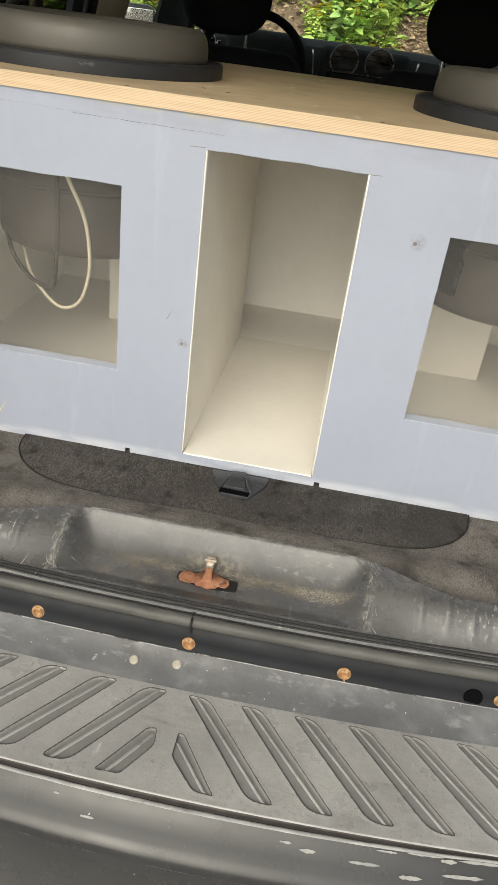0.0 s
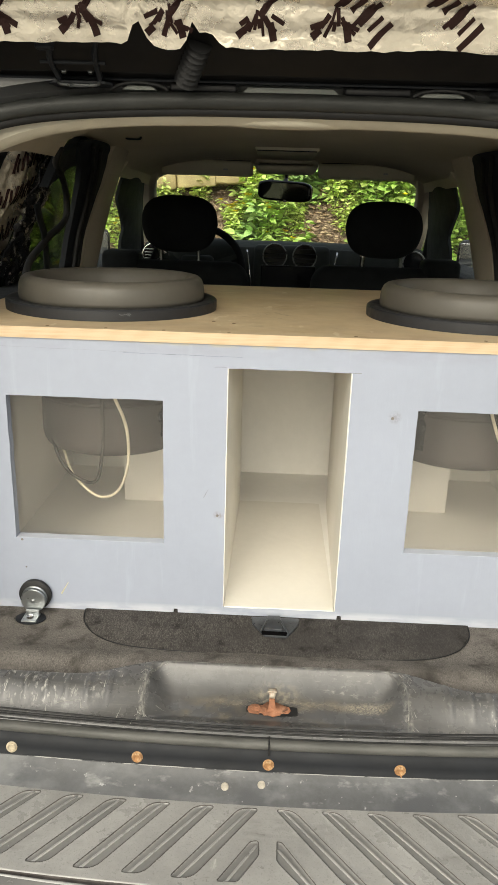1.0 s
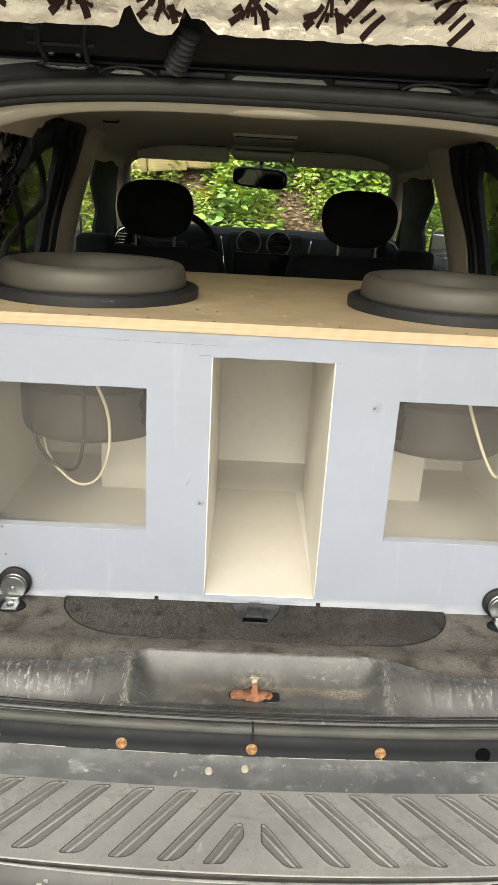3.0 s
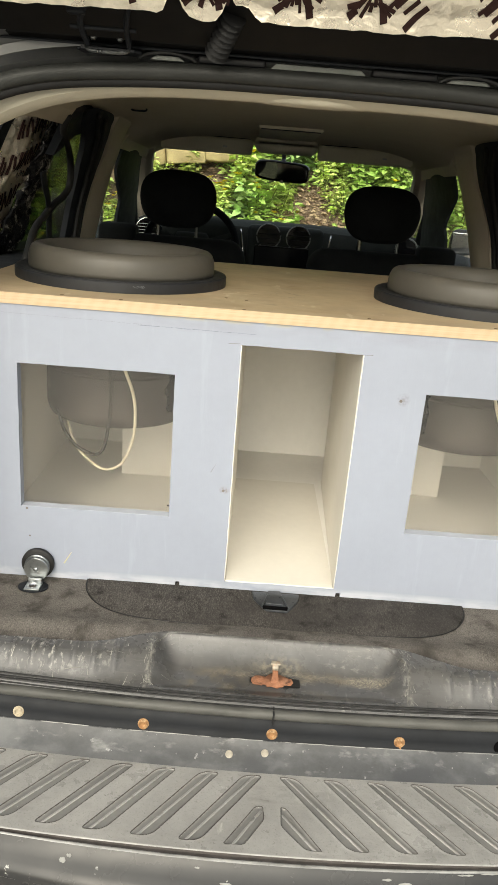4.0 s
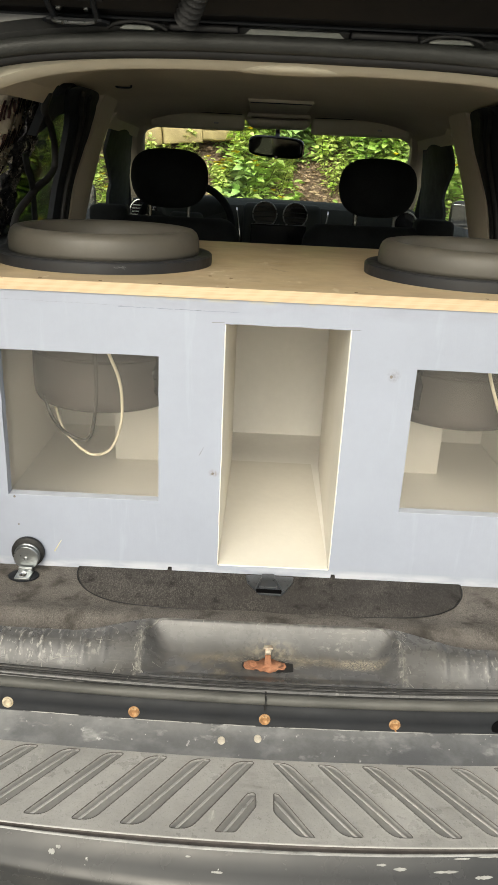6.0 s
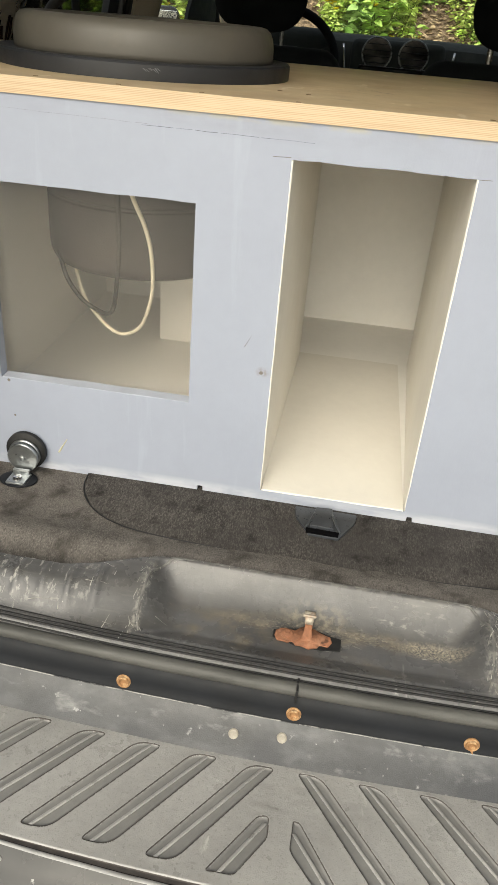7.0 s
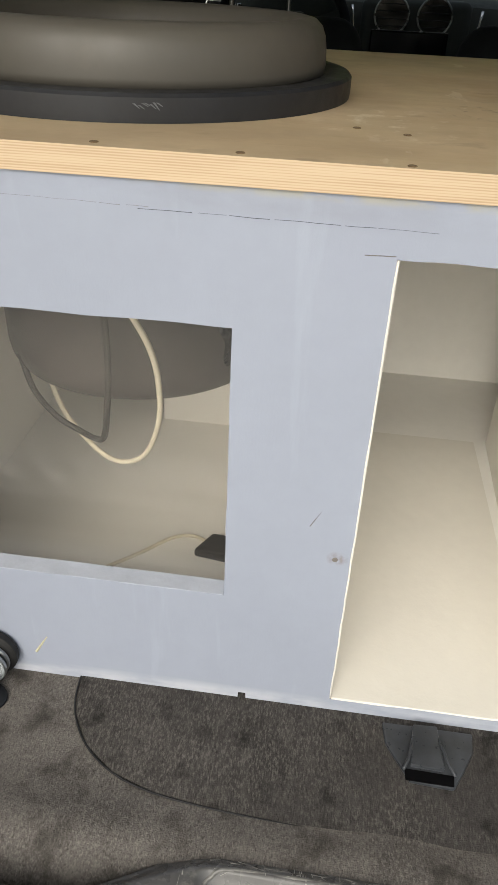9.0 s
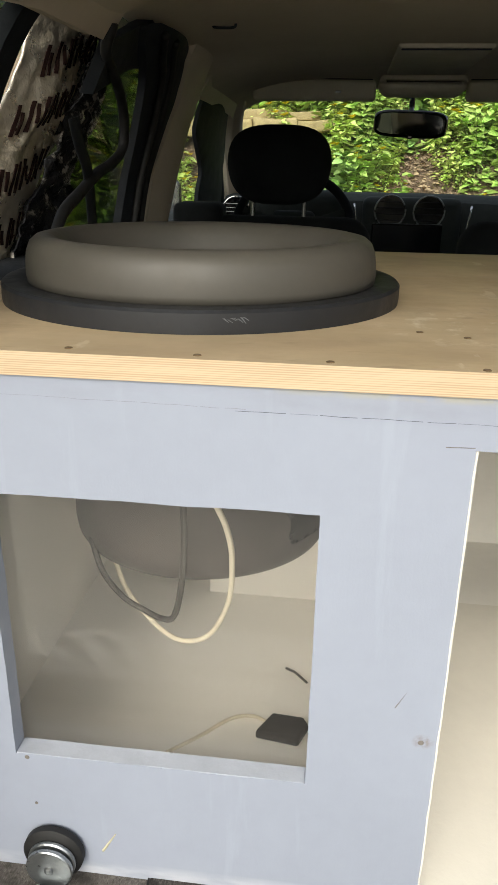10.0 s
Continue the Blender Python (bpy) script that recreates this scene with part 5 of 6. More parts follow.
def woofer(at, label):
    w = thing("subwoofer", at, label, "subwoofer", group="woofers in the box top")
    part("mounting_ring", lathe([(0.157, -0.0024), (0.1940, -0.0024), (0.1945, 0.002), (0.1945, 0.0140), (0.1922, 0.0165), (0.178, 0.0170), (0.174, 0.0150), (0.157, 0.0150), (0.157, -0.0024)], 96), RING, w, smooth=True)
    prof = [(0.1620, 0.0152), (0.1702, 0.0155), (0.1710, 0.022), (0.1706, 0.033), (0.1690, 0.0430), (0.1656, 0.0510), (0.1602, 0.0556), (0.1530, 0.0572), (0.1455, 0.0564), (0.1395, 0.0520), (0.1348, 0.0430), (0.1306, 0.0320), (0.1256, 0.0215), (0.1180, 0.0145), (0.1035, 0.0110)]
    part("surround", lathe(prof, 96), SURR, w, "tall rolled taupe rubber surround", smooth="all")
    part("cone", lathe([(0.1040, 0.0112), (0.086, 0.0080), (0.062, 0.0), (0.060, -0.0005), (0.045, 0.006), (0.022, 0.012), (0.0, 0.014)], 64), SURR, w, "shallow dished cone", smooth="all")
    part("basket", lathe([(0.158, 0.004), (0.158, -0.045), (0.156, -0.060), (0.1575, -0.062), (0.1575, -0.10), (0.150, -0.105)], 64), DRUM, w, "dark steel basket", smooth=True)
    part("magnet", lathe([(0.1405, -0.104), (0.1410, -0.150), (0.1410, -0.158), (0.1392, -0.160), (0.1392, -0.163), (0.1410, -0.165), (0.1410, -0.2340), (0.1393, -0.2460), (0.1345, -0.2550), (0.1300, -0.2575), (0.0, -0.2580)], 64), DRUM, w, "large dark grey round magnet cover", smooth=True)
    stamp_ = random.Random(int(at[0] * 1000))
    for k in range(7):
        a = radians(-75 + 0.75 * k + stamp_.uniform(-0.3, 0.3))
        h_, tip = stamp_.uniform(0.0010, 0.0050), stamp_.uniform(0.0095, 0.0112)
        rows = [[Vector((0.19465 * math.cos(a + q + lean * 0.02), 0.19465 * math.sin(a + q + lean * 0.02), tip - h_ * lean)) for q in (-0.004 * (1 - 0.6 * lean), 0.0045 * (1 - 0.7 * lean))] for lean in (0, 0.4, 0.8, 1)]
        part("stamped_mark", sheet(rows, (0, -0.0003, 0)), STAMP, w, "pale worn stamp mark on the ring")
    return w


def tape_patch(w, a0, a1):
    """A wavering dark patch on the magnet's side for a dark reflection in the pane, from one bearing to another."""
    rows = []
    for z in span(-0.2300, -0.110, 22):
        ra = a0 + (1 if a0 < a1 else -1) * 5 * noise.noise((z * 45, a0, 0))
        rows.append([((0.1417 + 0.0012 * abs(noise.noise((i * 0.9, z * 50, 2)))) * math.cos(radians(ra + (a1 - ra) * i / 11)), (0.1417 + 0.0012 * abs(noise.noise((i * 0.9, z * 50, 2)))) * math.sin(radians(ra + (a1 - ra) * i / 11)), z) for i in range(12)])
    part("tape_patch", sheet(rows, (0, 0, 0.0004)), TAPEBLACK, w, "dark patch over the magnet, put in for a reflection", smooth="all")


# Each magnet's dark patch stands in for a reflection in the window pane.
tape_patch(woofer((-0.332, 0.262, 0.4988), "large woofer with tall taupe rubber surround, beside the port"), -44, -4)
tape_patch(woofer((0.3395, 0.262, 0.4988), "large woofer with tall taupe rubber surround and dark ring"), 232, 188)

# cables inside the box
c1 = tube(spline([(-0.296, 0.032, 0.42), (-0.289, 0.050, 0.375), (-0.279, 0.075, 0.33), (-0.277, 0.098, 0.285), (-0.284, 0.122, 0.225), (-0.308, 0.146, 0.168), (-0.345, 0.166, 0.146), (-0.382, 0.186, 0.158), (-0.412, 0.20, 0.19), (-0.430, 0.205, 0.258)], 6), 0.0027, 10)
tagged(part("speaker_cable", c1, WIRE_W, smooth="all"), "cream speaker cable looped below the woofer", "cable")
# Dark loop built in for the cream cable's dim reflection.
c2 = tube(spline([(-0.432, 0.165, 0.262), (-0.420, 0.160, 0.225), (-0.402, 0.165, 0.194), (-0.382, 0.166, 0.180), (-0.358, 0.152, 0.180), (-0.338, 0.122, 0.204), (-0.325, 0.098, 0.25), (-0.320, 0.094, 0.30), (-0.322, 0.096, 0.40)], 6), 0.0031, 10)
tagged(part("speaker_cable", c2, WIRE_G, smooth="all"), "dark loop below the woofer for the cream cable's reflection", "cable")
c3 = tube(spline([(0.342, 0.10, 0.40), (0.349, 0.09, 0.359), (0.368, 0.088, 0.31), (0.395, 0.09, 0.254), (0.42, 0.10, 0.225), (0.45, 0.13, 0.235), (0.46, 0.16, 0.26)], 6), 0.0028, 10)
tagged(part("speaker_cable", c3, WIRE_W, smooth="all"), "cream speaker cable hanging below the woofer", "cable")
c4 = tube(spline([(-0.352, 0.135, 0.0205), (-0.32, 0.165, 0.0205), (-0.29, 0.196, 0.021), (-0.265, 0.202, 0.022), (-0.245, 0.19, 0.024)], 6), 0.0022, 8)
tagged(part("thin_wire", c4, WIRE_W, smooth="all"), "thin cream wire on the box floor, ending in tape", "wire")
tape = prism([(-0.029, -0.012), (0.02, -0.019), (0.03, 0.006), (0.024, 0.017), (-0.012, 0.020)], 0.012, bevel=0.003)
t_ob = tagged(part("taped_joint", tape, TAPEBLACK), "crumpled black tape round a wire end", "tape")
t_ob.location = (-0.231, 0.182, 0.0189)
tw = tube([(-0.234, 0.297, 0.0195), (-0.222, 0.286, 0.023), (-0.206, 0.272, 0.0195)], 0.0016, 6)
tagged(part("twig", tw, WIRE_G), "short dark wire scrap on the box floor", "wire scrap")

# ---- clamps that hold the box, and carpet latch ----


def clamp(x):
    c = thing("box_clamp", (x, -0.03, 0), "zinc roller clamp with black rubber disc against the box", "clamp", group="clamps at the foot of the box")
    part("rubber_disc", lathe([(0, 0), (0.025, 0), (0.0280, 0.002), (0.0280, 0.008), (0.025, 0.010), (0.020, 0.0115), (0, 0.0115)], 40), BLACKRUB, c, "black rubber disc", smooth=True).matrix_local = pose(0, 0.0285, 0.0298, 90, 0, 0)
    part("rear_washer", lathe([(0, 0.0115), (0.0205, 0.0115), (0.0220, 0.0125), (0.0220, 0.0150), (0.0208, 0.016), (0, 0.016)], 40), ZINC, c, smooth=True).matrix_local = pose(0.001, 0.0285, 0.0284, 90, 0, 0)
    part("front_washer", lathe([(0, 0.0175), (0.0200, 0.0175), (0.0215, 0.0185), (0.0215, 0.0215), (0.0205, 0.0225), (0, 0.0225)], 40), ZINC, c, smooth=True).matrix_local = pose(0.001, 0.0285, 0.0266, 90, 0, 0)
    part("axle", lathe([(0, 0.016), (0.010, 0.016), (0.010, 0.0180), (0, 0.0180)], 16), BLACKRUB, c).matrix_local = pose(0.001, 0.0285, 0.027, 90, 0, 0)
    part("screw", lathe([(0, 0.0245), (0.002, 0.0245), (0.0038, 0.0238), (0.0045, 0.0222), (0, 0.0222)], 12), ZINC, c).matrix_local = pose(0.001, 0.0285, 0.0266, 90, 0, 0)
    br = slab((-0.0105, -0.002, 0.003), (0.0125, 0.003, 0.0125), 0.001)
    part("bracket", slab((-0.012, -0.024, 0.0015), (0.014, 0.004, 0.006), 0.0015, br), ZINC, c, "bent zinc bracket", smooth=True)
    part("base_plate", prism([(0.026 * math.cos(a), 0.019 * math.sin(a) - 0.008) for a in span(0, 2 * math.pi * 23 / 24, 24)], 0.003, bevel=0.001), JAMB, c, "dark oval base plate", smooth=True)
    part("bracket_screw", lathe([(0, 0.0110), (0.003, 0.0110), (0.0058, 0.0095), (0.0066, 0.006), (0, 0.006)], 12), CHROME, c, smooth=True).matrix_local = pose(0.001, -0.013, 0)
    return c


clamp(-0.424)
clamp(0.421)

latch = thing("carpet_latch", (-0.006, -0.035, 0.0025), "dark plastic pull latch set in the carpet lid", "latch")
part("bezel", prism([(-0.041, 0.026), (-0.038, 0.004), (-0.026, -0.016), (-0.018, -0.030), (0.020, -0.032), (0.030, -0.014), (0.040, 0.006), (0.042, 0.026)], 0.005, bevel=0.0018), LATCHGREY, latch, smooth=True)
# Black plate laid on the bezel, painted as the dark recess.
part("recess", prism([(-0.0225, -0.0195), (0.0205, -0.0205), (0.0195, -0.0305), (-0.0220, -0.0300)], 0.0012), JETBLACK, latch, "flat black plate in place of the finger recess").location = (0, 0, 0.0046)
part("handle", prism([(-0.013, 0.025), (0.009, 0.026), (0.0125, -0.018), (-0.0175, -0.017)], 0.0045, bevel=0.0014), LATCHGREY, latch, "tapered pull handle", smooth=True).location = (0, 0, 0.0045)
for sa, sb in (((-0.0135, 0.012), (-0.0235, -0.021)), ((0.0095, 0.012), (0.0215, -0.021))):
    part("handle_arm", tube(spline([(sa[0], sa[1], 0.008), ((sa[0] + sb[0]) / 2, -0.010, 0.0095), (sb[0], sb[1], 0.0065)], 4), 0.0015, 8), LATCHGREY, latch, smooth="all")

# ---- clutter beside the box ----
pouch = slab((-0.630, 0.03, 0.055), (-0.585, 0.16, 0.165), 0.018, segs=4)
tagged(part("red_pouch", pouch, RED, smooth="all"), "red cloth pouch wedged beside the box", "pouch")
amp = slab((-0.632, 0.05, 0.166), (-0.578, 0.20, 0.215), 0.012, segs=3)
tagged(part("black_box", amp, TRIMBLACK, smooth="all"), "black plastic case beside the box", "case")
for i, (m_, pts) in enumerate((
        (WIRE_O, [(-0.615, -0.005, 0.205), (-0.585, -0.022, 0.19), (-0.556, -0.030, 0.15), (-0.556, -0.030, 0.11), (-0.572, -0.028, 0.065), (-0.590, -0.022, 0.038)]),
        (WIRE_O, [(-0.640, -0.01, 0.10), (-0.612, -0.022, 0.09), (-0.594, -0.025, 0.06), (-0.590, -0.022, 0.036)]),
        (WIRE_B, [(-0.612, 0.0, 0.19), (-0.574, -0.016, 0.15), (-0.570, -0.018, 0.11), (-0.580, -0.02, 0.06)]),
        (WIRE_G, [(-0.640, -0.0, 0.08), (-0.61, -0.014, 0.085), (-0.598, -0.02, 0.06), (-0.60, -0.02, 0.03)]))):
    tagged(part("loose_wire", tube(spline(pts, 6), 0.0017, 6), m_, smooth="all"), ("bright orange loose wire beside the box", "bright orange loose wire beside the box", "blue-grey loose wire beside the box", "dark loose wire beside the box")[i], "wire")

# ---- foil on the left rear pillar ----


FOIL_REAR = [(0.46, 0.530), (0.50, 0.545), (0.60, 0.586), (0.69, 0.655), (0.73, 0.685), (0.77, 0.702), (0.84, 0.730)]
FILM_EDGE = [(0.46, 0.690), (0.53, 0.706), (0.58, 0.737), (0.625, 0.757), (0.68, 0.812), (0.72, 0.832), (0.80, 0.880), (0.84, 0.900)]


def deep_x(z):
    """Half width at the pillar behind the rear door, at a height."""
    return 0.655 + 0.3 * (0.75 - z)


def foil_point(u, v, seed, amp=0.005):
    z = 0.46 + 0.37 * v
    rear = lerp_table(FOIL_REAR, z)
    y = rear + u * (lerp_table(FILM_EDGE, z) + 0.015 - rear)
    bend = 0.47 + 0.03 * math.sin(v * 9)
    crease = amp * noise.noise((u * 3.5 + seed, v * 5, seed)) + 0.6 * amp * noise.noise((u * 9, v * 14 + seed, seed))
    crease += 0.0020 * math.sin(80 * y - 30 * z + 3 * noise.noise((u * 4, v * 6, 3))) * smooth01(-0.2, 0.4, noise.noise((u * 3, v * 4, 11)))
    crease += 0.018 * (u / bend if u < bend else max(0.0, 1 - 0.55 * (u - bend) / (1 - bend)))
    return (-deep_x(z) - 0.035 * (1 - u) + crease, y, z)


pf = thing("pillar_foil", (-0.58, 0.35, 0.6), "wrinkled silver foil sheet with dark print over the pillar", "foil sheet")
part("sheet", sheet([[foil_point(u, v, 4.0) for u in span(0, 1, 40)] for v in span(0, 1, 60)], (-0.004, 0, 0)), FOIL, pf, smooth="all").location = (0.58, -0.35, -0.6)


def print_on_pillar(u0, v0, w_, h_, count=6):
    """A row of plain dark bars in place of the printed word."""
    for k in range(count):
        for du, dv0, dv1, wide in ((0.0, 0.0, 1.0, 0.30), (0.46, 0.22 * (k % 2), 0.70 + 0.15 * (k % 3), 0.27)):
            rows_ = []
            for i in range(5):
                vv = v0 + h_ * (dv0 + (dv1 - dv0) * i / 4) + 0.13 * (k + du) / count
                uu = u0 + w_ * (k + du) / count + 0.05 * (1 - i / 4)
                rows_.append([Vector(foil_point(min(0.995, uu + w_ * wide * j / 2 / count), vv, 4.0)) + Vector((0.0016, -0.0004, 0)) for j in range(3)])
            part("printed_bar", sheet(rows_, (-0.001, 0, 0)), PRINT, pf, "dark brown printed bar").location = (0.58, -0.35, -0.6)


for u0, v0 in ((0.18, -0.01), (0.18, 0.25), (0.17, 0.52), (0.22, 0.76)):
    print_on_pillar(u0, v0, 0.76, 0.125)
# crumpled dark foil and loom along its edge
cr = []
for v in span(0, 1, 56):
    z = 0.46 + 0.37 * v
    e_ = lerp_table(FILM_EDGE, z)
    cr.append([(-(deep_x(z) - 0.020) + 0.022 * noise.noise((u * 5, v * 9, 8)) + 0.012 * noise.noise((u * 14, v * 22, 3)), e_ - 0.012 + u * (0.19 - 0.10 * v) + 0.02 * noise.noise((u * 3, v * 7, 1)), z) for u in span(0, 1, 20)])
# The pale flecks in this colour are painted glints on the creases.
FOILDARK = shade("dark_crumpled_film", (0.036, 0.037, 0.042), 0.18, metal=0.5, vary=0.3, scale=12, bump=((40, 0.006), (90, 0.003)), layers=((30, (1, 1, 1), 0.57, 0.63, (0.6, 0.57, 0.52), 0.85),))
tagged(part("crumpled_film", sheet(cr, (-0.003, 0, 0)), FOILDARK, smooth="all"), "crumpled dark film along the pillar edge", "film")


def beside(pts, inset):
    """Points of (y, z) hung just inside the left side."""
    return spline([(-(side_x(z) - inset), y, z) for y, z in pts], 6)


loom = beside(((0.643, 0.800), (0.655, 0.765), (0.735, 0.733), (0.795, 0.697), (0.810, 0.645), (0.755, 0.618), (0.687, 0.604), (0.610, 0.578), (0.535, 0.550), (0.495, 0.50), (0.48, 0.44)), 0.026)
tagged(part("wiring_loom", tube(loom, 0.0085, 8), BLACKRUB, smooth="all"), "black wiring loom hanging by the door window", "wiring loom")
for pts, wide, lab in ((((0.570, 0.672), (0.60, 0.64), (0.640, 0.608), (0.662, 0.56), (0.675, 0.50), (0.68, 0.44)), 0.0105, "black webbing seat belt beside the door window"),):
    belt = [[(p.x - 0.004 + 0.001 * j, p.y + wide * (j - 1.5), p.z + 0.002 * j) for j in range(4)] for p in beside(pts, 0.026)]
    tagged(part("seat_belt", sheet(belt, (0.002, 0, 0)), TRIMBLACK, smooth="all"), lab, "seat belt")

# ---- tailgate, swung up overhead ----
gate = thing("tailgate", (0, -0.03, 0.88), "open tailgate lined with printed silver foil", "tailgate")


def gate_point(x, d, lift=0.0):
    """A place on the underside of the open gate: d metres from its hinge."""
    a = radians(33)
    return Vector((x, -0.085 - d * math.cos(a) + lift * math.sin(a) * -1, 0.874 + d * math.sin(a) - lift * math.cos(a)))


def gp(x, d, lift=0.0):
    return gate_point(x, d, lift) - Vector((0, -0.03, 0.88))


part("inner_panel", sheet([[gp(x, d) for x in span(-0.66, 0.66, 30)] for d in (-0.045, -0.01, 0.02, 0.3, 0.6, 0.9)], (0, 0.03, 0.045)), PLATE, gate)
part("hinge_trim", sheet([[Vector((x, y, z)) - Vector((0, -0.03, 0.88)) for x in span(-0.66, 0.66, 30)] for y, z in ((-0.012, 0.846), (-0.022, 0.852), (-0.030, 0.862), (-0.045, 0.862), (-0.060, 0.872), (-0.085, 0.874))], (0, 0.0, 0.03)), PLATE, gate, "dark brown plastic hinge trim")


def foil_lift(x, d):
    fold = abs(noise.noise((x * 2.2, d * 22 + 0.6 * x, 2)))
    turn = min(1.0, max(0.0, (0.072 + 0.004 * noise.noise((x * 6, 0, 9)) - d) / 0.046))
    crease = 0.003 * math.exp(-((d - 0.074 - 0.004 * noise.noise((x * 5, 0, 7))) / 0.004) ** 2)
    return 0.007 + 0.008 * (fold - 0.2) + 0.002 * noise.noise((x * 26, d * 30, 5)) + 0.022 * turn - crease


def edge_d(x):
    """The torn lower edge of the foil."""
    gap = 0.026 * math.exp(-((x + 0.208) / 0.010) ** 2) + 0.026 * math.exp(-((x + 0.141) / 0.007) ** 2) + 0.012 * smooth01(-0.14, -0.125, x) * smooth01(-0.10, -0.12, x) - 0.005 * math.exp(-((x + 0.170) / 0.018) ** 2)
    return 0.0310 + 0.003 * noise.noise((x * 9, 0, 4)) + 0.0015 * noise.noise((x * 60, 0, 4)) + gap


part("foil_sheet", sheet([[gp(x, edge_d(x) * (1 - k) + 0.62 * k, foil_lift(x, edge_d(x) * (1 - k) + 0.62 * k)) for x in span(-0.60, 0.60, 150)] for k in [u * u for u in span(0, 1, 70)]], (0, 0.001, 0.002)), FOIL, gate, "wrinkled silver foil sheet", smooth="all")


def print_bar(x, d, length, wide, angle):
    d, wide = d + 0.017, wide * 1.08
    rows_ = []
    ca, sa = math.cos(radians(angle)), math.sin(radians(angle))
    for i in range(5):
        row = []
        for j in (-1, 0, 1):
            px = x + ca * length * (i / 4 - 0.5) - sa * wide * j / 2
            pd = d + sa * length * (i / 4 - 0.5) + ca * wide * j / 2
            row.append(gp(px, pd, foil_lift(px, pd) + 0.0016))
        rows_.append(row)
    part("printed_bar", sheet(rows_, (0, 0.0004, 0.0008)), PRINT, gate, "dark brown printed bar")


prng = random.Random(21)
for wx in (-0.385, -0.275, -0.170, -0.060, 0.030):
    for k in range(11):
        print_bar(wx + 0.0042 * (k - 5) + prng.uniform(-0.002, 0.002), 0.038 + prng.uniform(-0.007, 0.010), prng.uniform(0.009, 0.020), prng.uniform(0.0028, 0.0056), 90 + 13 * (k - 5) + prng.uniform(-8, 8))
    print_bar(wx - 0.022, 0.030, 0.012, 0.0075, 38)
    print_bar(wx + 0.015, 0.032, 0.020, 0.0080, 104)
for wx in (-0.365, -0.262, -0.155, -0.048, 0.085, 0.192, 0.302, 0.410):
    lift_ = 0.030 if wx < 0.05 else 0.0
    for k in range(10):
        print_bar(wx - 0.0074 * k, 0.030 + lift_ + 0.0068 * k + 0.004 * (k % 3), 0.034 - 0.012 * (k % 3 == 1), 0.0062 - 0.0020 * (k % 2), 46)
for y, z, r in ((-0.0165, 0.8455, 0.0022), (-0.0275, 0.8555, 0.0026), (-0.050, 0.8605, 0.0022), (-0.068, 0.870, 0.002)):
    part("trim_seam", tube([(x, y + 0.03, z - 0.88) for x in span(-0.66, 0.66, 12)], r, 6), JAMB, gate)
for x in (-0.306, 0.296):
    for dx in (-0.030, 0.030):
        arm = [(x + dx * 0.9 + 0.010, -0.060, 0.004), (x + dx, -0.040, -0.016), (x + dx * 0.95, -0.008, -0.034), (x + dx * 0.9, 0.004, -0.040)]
        part("hinge_arm", tube(spline(arm, 4), 0.0042, 6, flat=1.5), JAMB, gate, "black steel hinge arm")
    part("hinge_block", slab((x - 0.044, -0.058, -0.012), (x - 0.020, -0.034, 0.002), 0.003), JAMB, gate)
    part("hinge_pin", tube([(x - 0.045, -0.030, -0.022), (x + 0.042, -0.030, -0.022)], 0.0032, 8), JAMB, gate, "dull steel hinge pin", smooth=True)
    part("hinge_plate", prism([(x - 0.036, -0.008), (x + 0.036, -0.008), (x + 0.044, 0.004), (x + 0.040, 0.028), (x - 0.040, 0.028), (x - 0.044, 0.004)], 0.004, bevel=0.001), JAMB, gate).location = (0, 0, -0.0445)
    part("hinge_loop", tube(spline([(x - 0.030, -0.006, -0.040), (x - 0.024, -0.010, -0.046), (x, -0.011, -0.047), (x + 0.024, -0.010, -0.046), (x + 0.030, -0.006, -0.040)], 4), 0.0022, 6), DARKCHROME, gate)
    for dx in (-0.018, 0.018):
        part("hinge_bolt", lathe([(0, 0.006), (0.004, 0.006), (0.0052, 0.0045), (0.0052, 0.0), (0, 0.0)], 6), DARKCHROME, gate).matrix_local = pose(x + dx, -0.012, -0.030, 70, 0, 0)
bb = lathe([(0.0, 0.0)] + [(0.0105 if k % 2 else 0.0165, 0.0048 * k) for k in range(15)] + [(0.0, 0.070)], 16)
part("cable_boot", bb, BLACKRUB, gate, "ribbed black rubber cable boot", smooth=True).matrix_local = pose(-0.136, -0.064, -0.002, -122, 0, 24)

# pale pads on the roof edge behind the hinges
GUTTER = shade("pale_grey_paint", (0.50, 0.50, 0.49), 0.3, vary=0.15, scale=12, coat=0.4)
PADGREY = shade("grey_green_rubber_pad", (0.17, 0.18, 0.165), 0.5, vary=0.2, scale=20)
for x0, x1, h_ in ((-0.086, 0.050, 0.0075), (0.160, 0.224, 0.006), (-0.254, -0.204, 0.006)):
    pad_ = prism([(x0, 0), (x1, 0), (x1 - 0.009, h_), (x0 + 0.009, h_)], 0.022, axis="y", bevel=0.0015)
    pad_ob = tagged(part("roof_pad", pad_, PADGREY, smooth=True), "grey rubber pad on the roof edge by the hinges", "rubber pad", "pads on the roof edge")
    pad_ob.location = (0, -0.008, 0.8335)
for x0, x1 in ((0.150, 0.236), (-0.268, -0.188)):
    arch_ = spline([(x0, -0.012, 0.8335), (x0 + 0.014, -0.013, 0.8395), ((x0 + x1) / 2, -0.014, 0.8425), (x1 - 0.012, -0.013, 0.8390), (x1, -0.012, 0.8335)], 5)
    tagged(part("pad_strap", tube(arch_, 0.0026, 8), BLACKRUB, smooth="all"), "black rubber strap arched over the roof pad", "strap", "straps over the pads")
